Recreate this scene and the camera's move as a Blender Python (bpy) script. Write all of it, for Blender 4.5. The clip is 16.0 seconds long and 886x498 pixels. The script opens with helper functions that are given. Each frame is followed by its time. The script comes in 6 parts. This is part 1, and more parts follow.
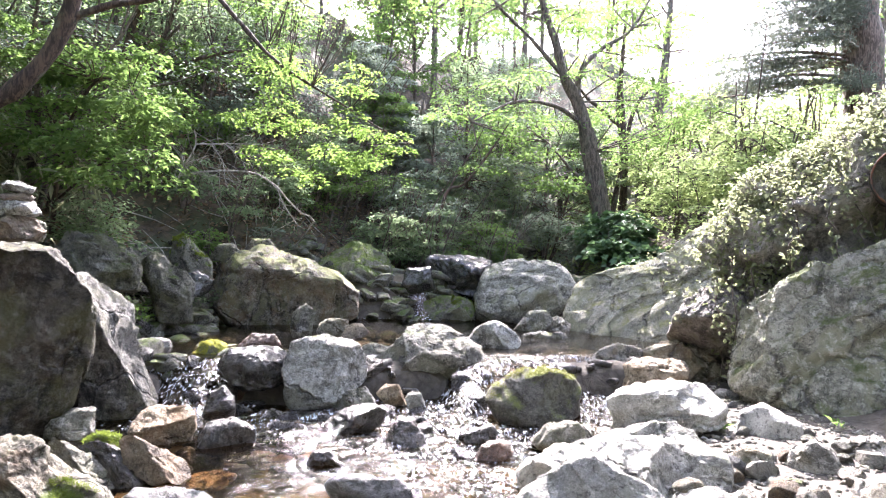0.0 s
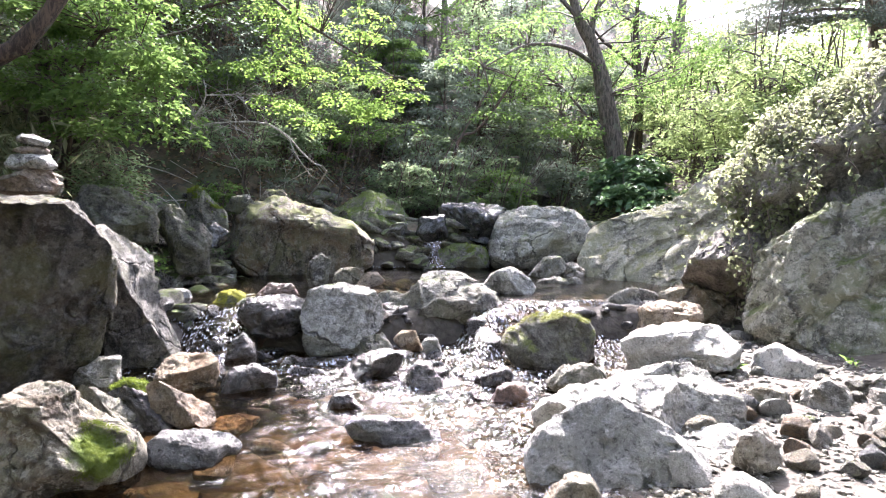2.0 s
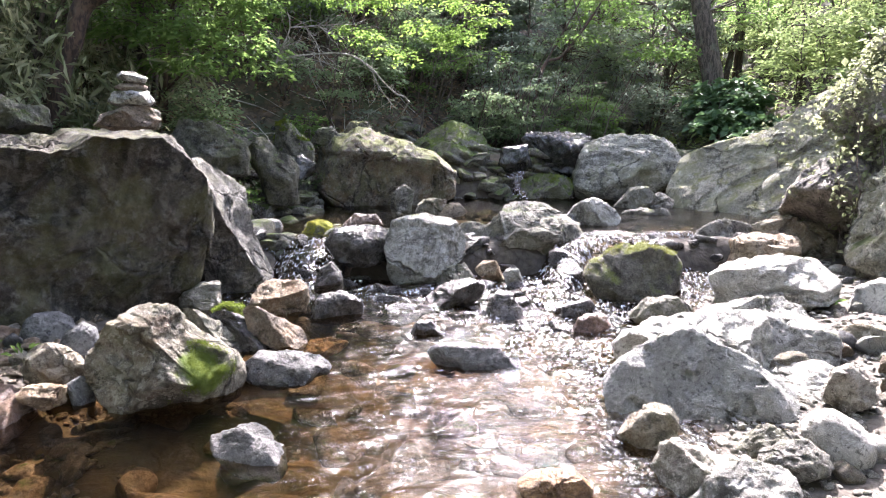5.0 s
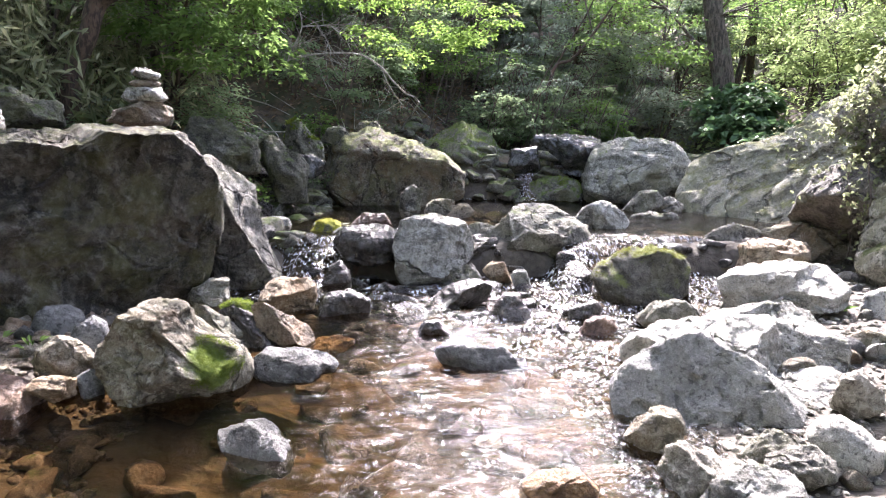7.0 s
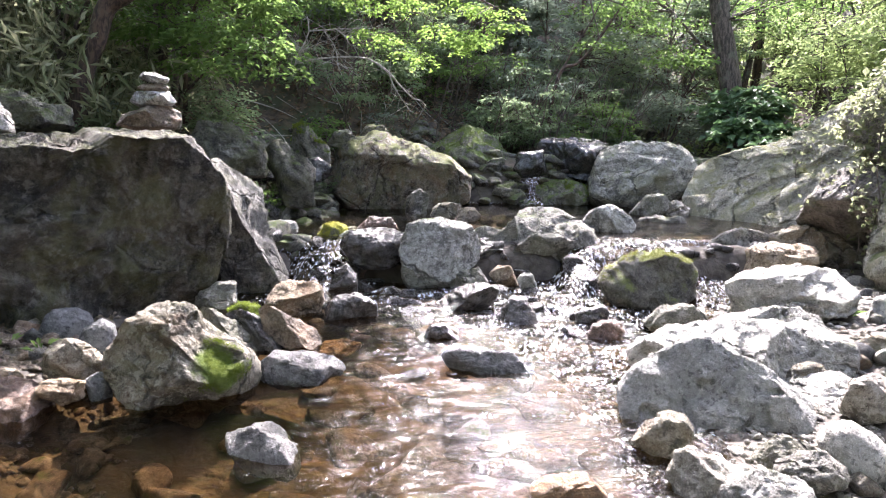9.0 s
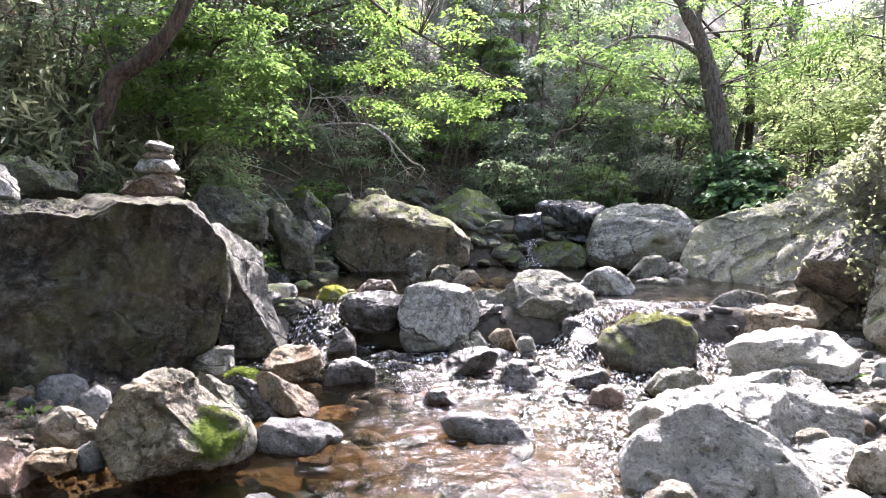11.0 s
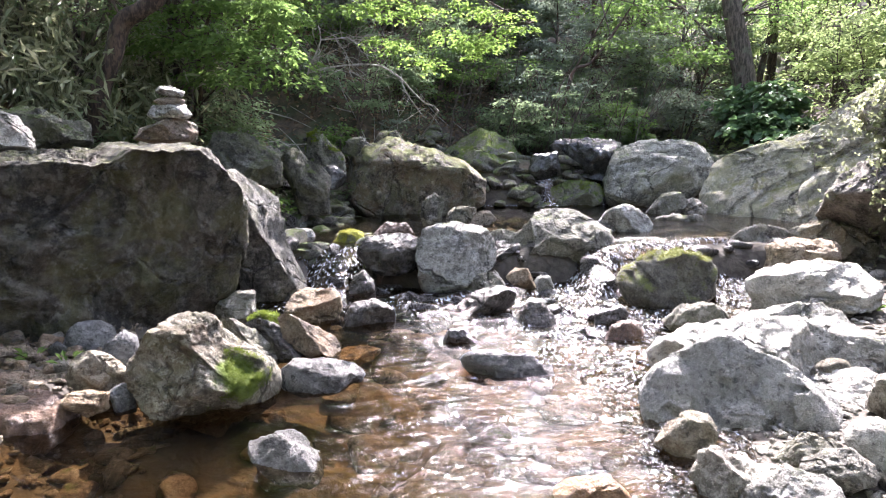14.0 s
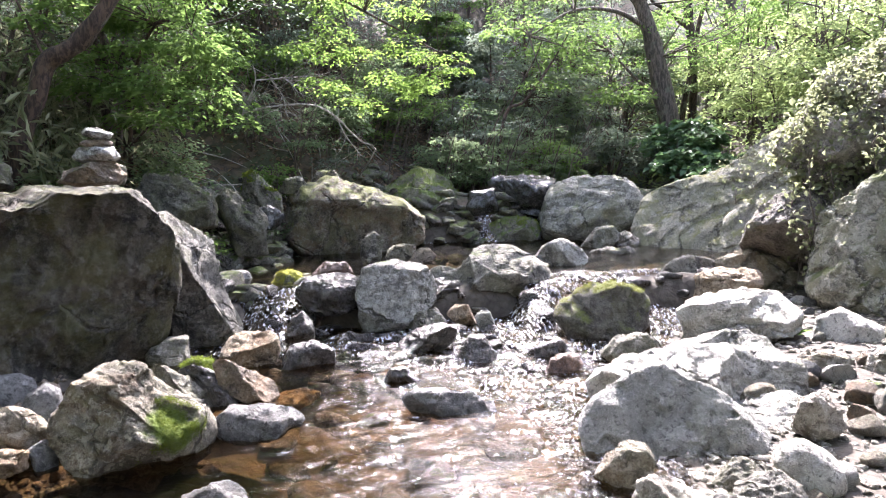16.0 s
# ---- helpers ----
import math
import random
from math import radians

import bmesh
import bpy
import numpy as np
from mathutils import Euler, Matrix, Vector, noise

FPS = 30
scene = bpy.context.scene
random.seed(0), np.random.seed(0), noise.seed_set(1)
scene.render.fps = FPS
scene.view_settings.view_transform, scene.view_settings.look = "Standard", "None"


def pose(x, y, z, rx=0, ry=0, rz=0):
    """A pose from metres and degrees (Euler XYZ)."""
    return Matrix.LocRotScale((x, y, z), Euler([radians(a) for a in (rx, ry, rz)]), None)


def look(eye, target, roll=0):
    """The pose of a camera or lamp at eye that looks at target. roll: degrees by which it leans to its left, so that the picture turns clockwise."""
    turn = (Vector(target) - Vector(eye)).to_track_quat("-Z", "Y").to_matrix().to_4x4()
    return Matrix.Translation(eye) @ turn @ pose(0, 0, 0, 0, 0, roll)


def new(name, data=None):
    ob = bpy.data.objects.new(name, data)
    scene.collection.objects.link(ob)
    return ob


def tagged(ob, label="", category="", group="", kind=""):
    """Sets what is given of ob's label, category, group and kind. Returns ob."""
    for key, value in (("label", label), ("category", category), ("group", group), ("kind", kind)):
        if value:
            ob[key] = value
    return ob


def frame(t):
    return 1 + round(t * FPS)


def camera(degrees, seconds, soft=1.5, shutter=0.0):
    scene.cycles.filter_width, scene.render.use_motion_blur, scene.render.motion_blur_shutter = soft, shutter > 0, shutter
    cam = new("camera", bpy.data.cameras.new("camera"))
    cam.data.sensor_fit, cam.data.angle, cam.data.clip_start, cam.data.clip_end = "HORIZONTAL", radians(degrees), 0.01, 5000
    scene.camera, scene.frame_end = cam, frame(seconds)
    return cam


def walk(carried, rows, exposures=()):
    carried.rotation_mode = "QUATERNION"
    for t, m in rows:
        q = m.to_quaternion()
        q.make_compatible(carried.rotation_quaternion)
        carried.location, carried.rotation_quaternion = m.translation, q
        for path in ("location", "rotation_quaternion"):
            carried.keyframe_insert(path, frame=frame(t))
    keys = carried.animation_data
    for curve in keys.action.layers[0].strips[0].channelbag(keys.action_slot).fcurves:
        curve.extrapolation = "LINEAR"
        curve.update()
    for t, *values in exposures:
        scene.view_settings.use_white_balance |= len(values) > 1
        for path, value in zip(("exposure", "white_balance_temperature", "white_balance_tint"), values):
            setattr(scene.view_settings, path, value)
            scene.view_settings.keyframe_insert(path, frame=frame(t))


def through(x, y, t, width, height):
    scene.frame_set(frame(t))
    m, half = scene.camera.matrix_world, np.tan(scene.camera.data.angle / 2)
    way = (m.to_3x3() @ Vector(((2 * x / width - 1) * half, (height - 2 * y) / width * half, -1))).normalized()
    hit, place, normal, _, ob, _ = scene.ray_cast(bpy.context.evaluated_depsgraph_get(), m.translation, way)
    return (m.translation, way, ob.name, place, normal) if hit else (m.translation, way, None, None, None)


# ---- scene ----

cam = camera(67.9, 16.0, soft=1.0)
PATH = [
    (0, (-0.011, -0.072, 1.338), (0.366, 1.892, 1.345), 1.6),
    (0.5, (-0.013, -0.064, 1.328), (0.359, 1.901, 1.274), 2.0),
    (1, (-0.025, -0.066, 1.315), (0.332, 1.899, 1.196), 0.9),
    (1.5, (-0.021, -0.062, 1.315), (0.267, 1.913, 1.187), 0.6),
    (2, (-0.014, -0.08, 1.316), (0.324, 1.886, 1.169), 0.6),
    (2.5, (-0.015, -0.083, 1.312), (0.173, 1.88, 0.98), -1.1),
    (3, (-0.004, -0.096, 1.311), (0.112, 1.855, 0.884), -2.0),
    (3.5, (0.001, -0.097, 1.316), (0.128, 1.865, 0.949), -1.7),
    (4, (-0.001, -0.106, 1.316), (0.105, 1.863, 0.979), -0.7),
    (4.2, (0.002, -0.088, 1.317), (0.1, 1.878, 0.964), -0.7),
    (6.5, (-0.011, -0.103, 1.31), (0.054, 1.864, 0.954), 0.7),
    (7, (-0.01, -0.103, 1.31), (0.054, 1.864, 0.958), 0.6),
    (7.5, (-0.008, -0.105, 1.312), (0.053, 1.863, 0.963), 0.5),
    (8, (-0.011, -0.106, 1.311), (0.045, 1.863, 0.962), 0.5),
    (10.3, (-0.022, -0.099, 1.312), (0.016, 1.883, 1.051), 0.5),
    (10.5, (-0.017, -0.115, 1.324), (0.022, 1.871, 1.092), 0.4),
    (11, (-0.011, -0.121, 1.339), (0.036, 1.872, 1.179), 0.4),
    (11.5, (-0.01, -0.119, 1.338), (0.029, 1.873, 1.162), 0.3),
    (12, (-0.014, -0.12, 1.329), (0.017, 1.871, 1.137), 0.4),
    (12.5, (-0.019, -0.109, 1.32), (0.001, 1.876, 1.075), 0.2),
    (13, (-0.015, -0.107, 1.312), (-0.002, 1.872, 1.025), -0.5),
    (13.5, (-0.017, -0.109, 1.31), (-0.013, 1.865, 0.986), -1.1),
    (14, (-0.019, -0.107, 1.313), (-0.021, 1.866, 0.984), -1.1),
    (14.5, (-0.017, -0.113, 1.309), (-0.017, 1.86, 0.984), -1.2),
    (15, (-0.019, -0.113, 1.312), (0.01, 1.863, 1.007), -1.5),
    (15.5, (-0.009, -0.116, 1.319), (0.096, 1.865, 1.062), -2.0),
    (16, (-0.003, -0.118, 1.322), (0.176, 1.862, 1.099), -1.8),
]
walk(cam, [(t, look(eye, target, roll)) for t, eye, target, roll in PATH], [(0, 3.50, 6250, 24), (2, 3.36, 6250, 24), (3, 3.22, 6250, 24), (16, 3.20, 6250, 24)])

# ---- world and sun ----
SUN_AZ, SUN_EL = 14.0, 46.0
world = bpy.data.worlds.new("world")
scene.world = world
world.use_nodes = True
wt = world.node_tree
sky = wt.nodes.new("ShaderNodeTexSky")
sky.sky_type, sky.sun_disc = "NISHITA", False
sky.sun_elevation, sky.sun_rotation = radians(SUN_EL), radians(SUN_AZ)
sky.air_density, sky.dust_density = 1.0, 3.0
pale = wt.nodes.new("ShaderNodeHueSaturation")
pale.inputs["Saturation"].default_value = 0.8
wt.links.new(sky.outputs[0], pale.inputs["Color"])
wt.links.new(pale.outputs[0], wt.nodes["Background"].inputs[0])
wt.nodes["Background"].inputs[1].default_value = 0.135
sun = new("sun", bpy.data.lights.new("sun", "SUN"))
sun.data.energy, sun.data.angle, sun.data.color = 3.7, radians(0.6), (1.0, 0.97, 0.92)
d_sun = Vector((math.sin(radians(SUN_AZ)) * math.cos(radians(SUN_EL)), math.cos(radians(SUN_AZ)) * math.cos(radians(SUN_EL)), math.sin(radians(SUN_EL))))
sun.matrix_basis = look(d_sun * 50, (0, 0, 0))


# ---- numeric noise ----
def vnoise(p, seed=0):
    """Smooth value noise of points, from -1 to 1."""
    i = np.floor(p).astype(np.int64)
    f = p - i
    f = f * f * (3 - 2 * f)
    out = np.zeros(len(p))
    for dx in (0, 1):
        for dy in (0, 1):
            for dz in (0, 1):
                h = (i[:, 0] + dx) * 374761393 + (i[:, 1] + dy) * 668265263 + (i[:, 2] + dz) * 2147483647 + seed * 974634533
                h = (h ^ (h >> 13)) * 1274126177 & 0xFFFFFFFF
                h = (h ^ (h >> 16)) & 0xFFFF
                w = (f[:, 0] if dx else 1 - f[:, 0]) * (f[:, 1] if dy else 1 - f[:, 1]) * (f[:, 2] if dz else 1 - f[:, 2])
                out += w * (h / 32767.5 - 1)
    return out


def fbm(p, octaves=4, seed=0, gain=0.5):
    out, amp = np.zeros(len(p)), 1.0
    for k in range(octaves):
        out += amp * vnoise(p * 2.03**k + 17.3 * k, seed + k)
        amp *= gain
    return out


def flat3(x, y):
    return np.stack([x, y, np.zeros_like(x)], -1)


def step(a, b, v):
    t = np.clip((v - a) / (b - a), 0, 1)
    return t * t * (3 - 2 * t)


# ---- lie of the land ----
def chutes(x, y):
    """Where the stream breaks through the weir: beside the huge boulder, in the middle, and in a thin fall by the bank."""
    left = np.exp(-(((x + 1.0) / 0.32) ** 2))
    mid = np.exp(-(((x - 1.05 - 0.5 * (np.clip(y, 4.6, 6.2) - 4.9)) / 0.30) ** 2))
    thin = np.exp(-(((x - 2.1) / 0.13) ** 2))
    return np.clip(left, 0, 1), np.clip(mid, 0, 1), thin


def water_level(x, y):
    left, mid, thin = chutes(x, y)
    weir = 6.1 - 0.9 * left - 1.35 * mid - 1.25 * thin
    return 0.3 * step(weir, weir + 0.3 + 0.75 * left + 0.85 * mid, y) + 0.62 * step(9.5, 10.5, y) + 0.1 * np.maximum(0, y - 10.8)


def ground(x, y):
    w = water_level(x, y)
    n = fbm(flat3(x, y) * 0.9, 4, 5)
    left = -1.75 + 0.45 * np.maximum(0, y - 7.4) + 0.5 * np.maximum(0, y - 10) + 0.12 * n
    right = np.minimum(0.92 + np.maximum(0, y - 2.9) * 0.5 + 0.9 * step(5.5, 6.6, y) + 0.35 * step(4.6, 4.9, y) * (1 - step(5.6, 6.2, y)), 3.55 + 0.6 * step(6.6, 7.4, y) + 0.25 * np.maximum(0, y - 9)) + 0.12 * n
    out = np.maximum(np.maximum(left - x, x - right), 0)
    k = step(0.0, 0.4, out)
    bed = w - 0.2 + 0.07 * fbm(flat3(x, y) * 2.1, 3, 9) - 0.1 * step(0.5, 1.6, np.minimum(x - left, right - x)) * (y < 4.6)
    # bars of packed stones, open only at the chutes
    bar = step(5.65, 5.95, y) * (1 - step(6.4, 6.8, y)) * np.clip(1 - 1.2 * sum(chutes(x, y)), 0, 1)
    fall = np.exp(-(((x - 1.66) / 0.16) ** 2)) + np.exp(-(((x - 2.42) / 0.16) ** 2))
    bar2 = step(9.4, 9.8, y) * (1 - step(10.6, 11, y)) * np.clip(1 - 1.2 * fall, 0, 1)
    bed += bar * (0.30 - w + 0.12 + 0.05 * n) + bar2 * 0.3
    shore = np.where(x > 1, np.minimum(w, 0.3 * step(6.0, 7.4, y) + (y > 9) * w), w)
    low = 0.06 * step(3.8, 2.8, y) * (x > 0.5)
    z = bed * (1 - k) + (shore + 0.05 - low + 0.05 * np.minimum(out, 3)) * k
    hl = -2.15 + 0.45 * np.maximum(0, y - 7) + 0.5 * np.maximum(0, y - 10) - 0.8 * np.maximum(0, 5.2 - y)
    hr = 3.5 + 0.1 * y
    sl, sr = np.maximum(0, hl - x), np.maximum(0, x - hr)
    z += 0.62 * np.minimum(sl, 9) + 0.4 * np.minimum(sr, 7)
    far = np.maximum(0, y - 13)
    z += 0.07 * np.minimum(far, 70)
    z += (0.1 + 0.12 * np.minimum(sl + sr, 4)) * n * step(0.2, 1.5, sl + sr + 0.15 * far)
    return z


def height(x, y):
    return float(ground(np.array([float(x)]), np.array([float(y)]))[0])


# ---- materials ----
def material(name):
    m = bpy.data.materials.new(name)
    m.use_nodes = True
    return m, m.node_tree, m.node_tree.nodes["Principled BSDF"]


def node(tree, kind, **values):
    n = tree.nodes.new(kind)
    for key, value in values.items():
        n.inputs[key].default_value = value
    return n


def coords(tree, vary=True):
    """Metric object coordinates, shifted at random from thing to thing."""
    tc = tree.nodes.new("ShaderNodeTexCoord")
    if not vary:
        return tc.outputs["Object"]
    info = tree.nodes.new("ShaderNodeObjectInfo")
    mul = tree.nodes.new("ShaderNodeMath")
    mul.operation = "MULTIPLY"
    mul.inputs[1].default_value = 37.0
    add = tree.nodes.new("ShaderNodeVectorMath")
    tree.links.new(info.outputs["Random"], mul.inputs[0])
    tree.links.new(tc.outputs["Object"], add.inputs[0])
    tree.links.new(mul.outputs[0], add.inputs[1])
    return add.outputs[0]


def tex(tree, at, scale, detail=5, rough=0.6, distort=0.0):
    n = node(tree, "ShaderNodeTexNoise", Scale=scale, Detail=detail, Roughness=rough, Distortion=distort)
    tree.links.new(at, n.inputs["Vector"])
    return n.outputs["Fac"]


def span(tree, v, lo, hi, to_lo=0.0, to_hi=1.0):
    n = tree.nodes.new("ShaderNodeMapRange")
    n.interpolation_type = "SMOOTHSTEP"
    tree.links.new(v, n.inputs[0])
    for k, x in enumerate((lo, hi, to_lo, to_hi)):
        n.inputs[1 + k].default_value = x
    return n.outputs[0]


def math2(tree, op, a, b):
    n = tree.nodes.new("ShaderNodeMath")
    n.operation = op
    for k, v in enumerate((a, b)):
        if isinstance(v, (int, float)):
            n.inputs[k].default_value = v
        else:
            tree.links.new(v, n.inputs[k])
    return n.outputs[0]


def mix(tree, fac, a, b):
    n = tree.nodes.new("ShaderNodeMix")
    n.data_type = "RGBA"
    for k, v in ((0, fac), (6, a), (7, b)):
        if isinstance(v, (int, float)):
            n.inputs[k].default_value = v
        elif isinstance(v, tuple):
            n.inputs[k].default_value = (*v, 1)
        else:
            tree.links.new(v, n.inputs[k])
    return n.outputs[2]


def bump(tree, h, strength, distance, under=None):
    n = node(tree, "ShaderNodeBump", Strength=strength, Distance=distance)
    tree.links.new(h, n.inputs["Height"])
    if under:
        tree.links.new(under, n.inputs["Normal"])
    return n.outputs[0]


def rock_material(name, base, dark, lichen=0.3, moss=0.0, wet=0.0, stain=0.0, moss_colour=(0.10, 0.14, 0.025), side=False, cracks=0.0, green=0.0, relief=1.0, blotch=1.0):
    m, t, p = material(name)
    at = coords(t)
    patch, mid, grain, fine = tex(t, at, 2.2, 6, 0.62, 0.6), tex(t, at, 9, 6, 0.65, 0.3), tex(t, at, 60, 4, 0.7), tex(t, at, 210, 2, 0.7)
    col = mix(t, span(t, patch, 0.35, 0.68), dark, base)
    col = mix(t, span(t, mid, 0.45, 0.75, 0, 0.55), col, tuple(min(1, c * 1.25 + 0.03) for c in base))
    col = mix(t, span(t, grain, 0.50, 0.68, 0, 0.45), col, tuple(c * 0.35 for c in dark))
    col = mix(t, span(t, fine, 0.53, 0.66, 0, 0.6), col, tuple(min(0.8, c * 1.5 + 0.05) for c in base))
    # streaks along the grain of the rock
    lie = t.nodes.new("ShaderNodeMapping")
    lie.inputs["Rotation"].default_value = (0.5, 0.35, 0.4)
    lie.inputs["Scale"].default_value = (4.0, 4.0, 11.0)
    t.links.new(at, lie.inputs["Vector"])
    streak = tex(t, lie.outputs[0], 1.0, 7, 0.75, 1.8)
    col = mix(t, span(t, streak, 0.48, 0.28, 0, 0.55 * blotch), col, tuple(c * 0.5 for c in dark))
    col = mix(t, span(t, streak, 0.58, 0.74, 0, 0.3), col, tuple(min(0.75, c * 1.35 + 0.03) for c in base))
    weather = tex(t, at, 4.6, 7, 0.7, 0.8)
    col = mix(t, span(t, weather, 0.50, 0.38, 0, 0.8 * blotch), col, tuple(c * 0.42 for c in dark))
    col = mix(t, span(t, weather, 0.54, 0.64, 0, 0.5 * blotch), col, tuple(min(0.75, c * 1.3 + 0.04) for c in base))
    pits = tex(t, at, 26, 5, 0.75, 0.4)
    col = mix(t, span(t, pits, 0.46, 0.37, 0, 0.8), col, tuple(c * 0.3 for c in dark))
    # crusts: crisp-edged dark and pale lichens
    crust = tex(t, at, 7.5, 8, 0.78, 0.5)
    col = mix(t, span(t, crust, 0.445, 0.425, 0, 0.55 * blotch), col, tuple(c * 0.45 for c in dark))
    flecks = tex(t, at, 31, 6, 0.8, 0.3)
    col = mix(t, span(t, flecks, 0.56, 0.585, 0, 0.5), col, tuple(min(0.75, c * 1.35 + 0.04) for c in base))
    col = mix(t, span(t, flecks, 0.43, 0.405, 0, 0.55), col, tuple(c * 0.4 for c in dark))
    if green:
        # thin film of algae and dull lichen
        film = tex(t, at, 2.9, 6, 0.68, 0.7)
        col = mix(t, span(t, film, 0.46, 0.6, 0, green), col, tuple(0.55 * v + w for v, w in zip(base, (0.065, 0.072, 0.012))))
    crack = None
    if cracks:
        warp = node(t, "ShaderNodeTexNoise", Scale=3.0, Detail=4, Roughness=0.6)
        t.links.new(at, warp.inputs["Vector"])
        bent = t.nodes.new("ShaderNodeMix")
        bent.data_type = "VECTOR"
        bent.inputs[0].default_value = 0.22
        t.links.new(at, bent.inputs[4])
        t.links.new(warp.outputs["Color"], bent.inputs[5])
        cell = node(t, "ShaderNodeTexVoronoi", Scale=cracks)
        cell.feature = "DISTANCE_TO_EDGE"
        t.links.new(bent.outputs[1], cell.inputs["Vector"])
        line = span(t, cell.outputs["Distance"], 0.026, 0.004)
        crack = math2(t, "MULTIPLY", line, span(t, tex(t, at, 2.6, 3, 0.6), 0.44, 0.56))
        col = mix(t, math2(t, "MULTIPLY", crack, 0.65), col, tuple(v * 0.25 for v in dark))
    if stain:
        rust = tex(t, at, 3.3, 5, 0.6, 0.8)
        col = mix(t, span(t, rust, 0.45, 0.65, 0, stain), col, (0.27, 0.155, 0.075))
    if lichen:
        spots = tex(t, at, 14, 5, 0.75, 0.2)
        col = mix(t, span(t, spots, 0.545, 0.60, 0, min(0.8, 1.5 * lichen)), col, tuple(min(0.62, 1.25 * v + 0.08) for v in base))
    rough = span(t, mid, 0.3, 0.7, max(0.12, 0.72 - 0.6 * wet), max(0.25, 0.95 - 0.6 * wet))
    if moss or side:
        geo = t.nodes.new("ShaderNodeNewGeometry")
        sep = t.nodes.new("ShaderNodeSeparateXYZ")
        t.links.new(geo.outputs["Normal"], sep.inputs[0])
        fuzz = tex(t, at, 5.5, 6, 0.7, 0.3)
        up = math2(t, "ADD", sep.outputs[2], math2(t, "MULTIPLY", math2(t, "SUBTRACT", fuzz, 0.5), 3.2))
        cover = span(t, up, 1.15 - moss, 1.75 - moss)
        if side:
            # one cushion on the flank
            tc = t.nodes.new("ShaderNodeTexCoord")
            off = t.nodes.new("ShaderNodeVectorMath")
            off.operation = "DISTANCE"
            t.links.new(tc.outputs["Object"], off.inputs[0])
            off.inputs[1].default_value = (0.17, -0.25, 0.0)
            near = math2(t, "ADD", off.outputs["Value"], math2(t, "MULTIPLY", math2(t, "SUBTRACT", fuzz, 0.5), 0.25))
            cover = math2(t, "MAXIMUM", math2(t, "MULTIPLY", cover, 0.4), span(t, near, 0.15, 0.10))
        tint = mix(t, tex(t, at, 40, 3, 0.7), tuple(c * 0.45 for c in moss_colour), tuple(c * 1.5 for c in moss_colour))
        col = mix(t, cover, col, tint)
        rough = math2(t, "MAXIMUM", rough, math2(t, "MULTIPLY", cover, 0.95))
    t.links.new(col, p.inputs["Base Color"])
    t.links.new(rough, p.inputs["Roughness"])
    n = bump(t, streak, 0.7 * relief, 0.03)
    n = bump(t, weather, 0.7 * relief, 0.03, n)
    n = bump(t, pits, 0.9 * relief, 0.022, n)
    n = bump(t, mid, 0.8 * relief, 0.03, n)
    n = bump(t, crust, 0.7 * relief, 0.02, n)
    n = bump(t, grain, relief, 0.016, n)
    n = bump(t, fine, 0.8 * relief, 0.006, n)
    if crack:
        n = bump(t, math2(t, "SUBTRACT", 1.0, crack), 0.9, 0.03, n)
    t.links.new(n, p.inputs["Normal"])
    return m


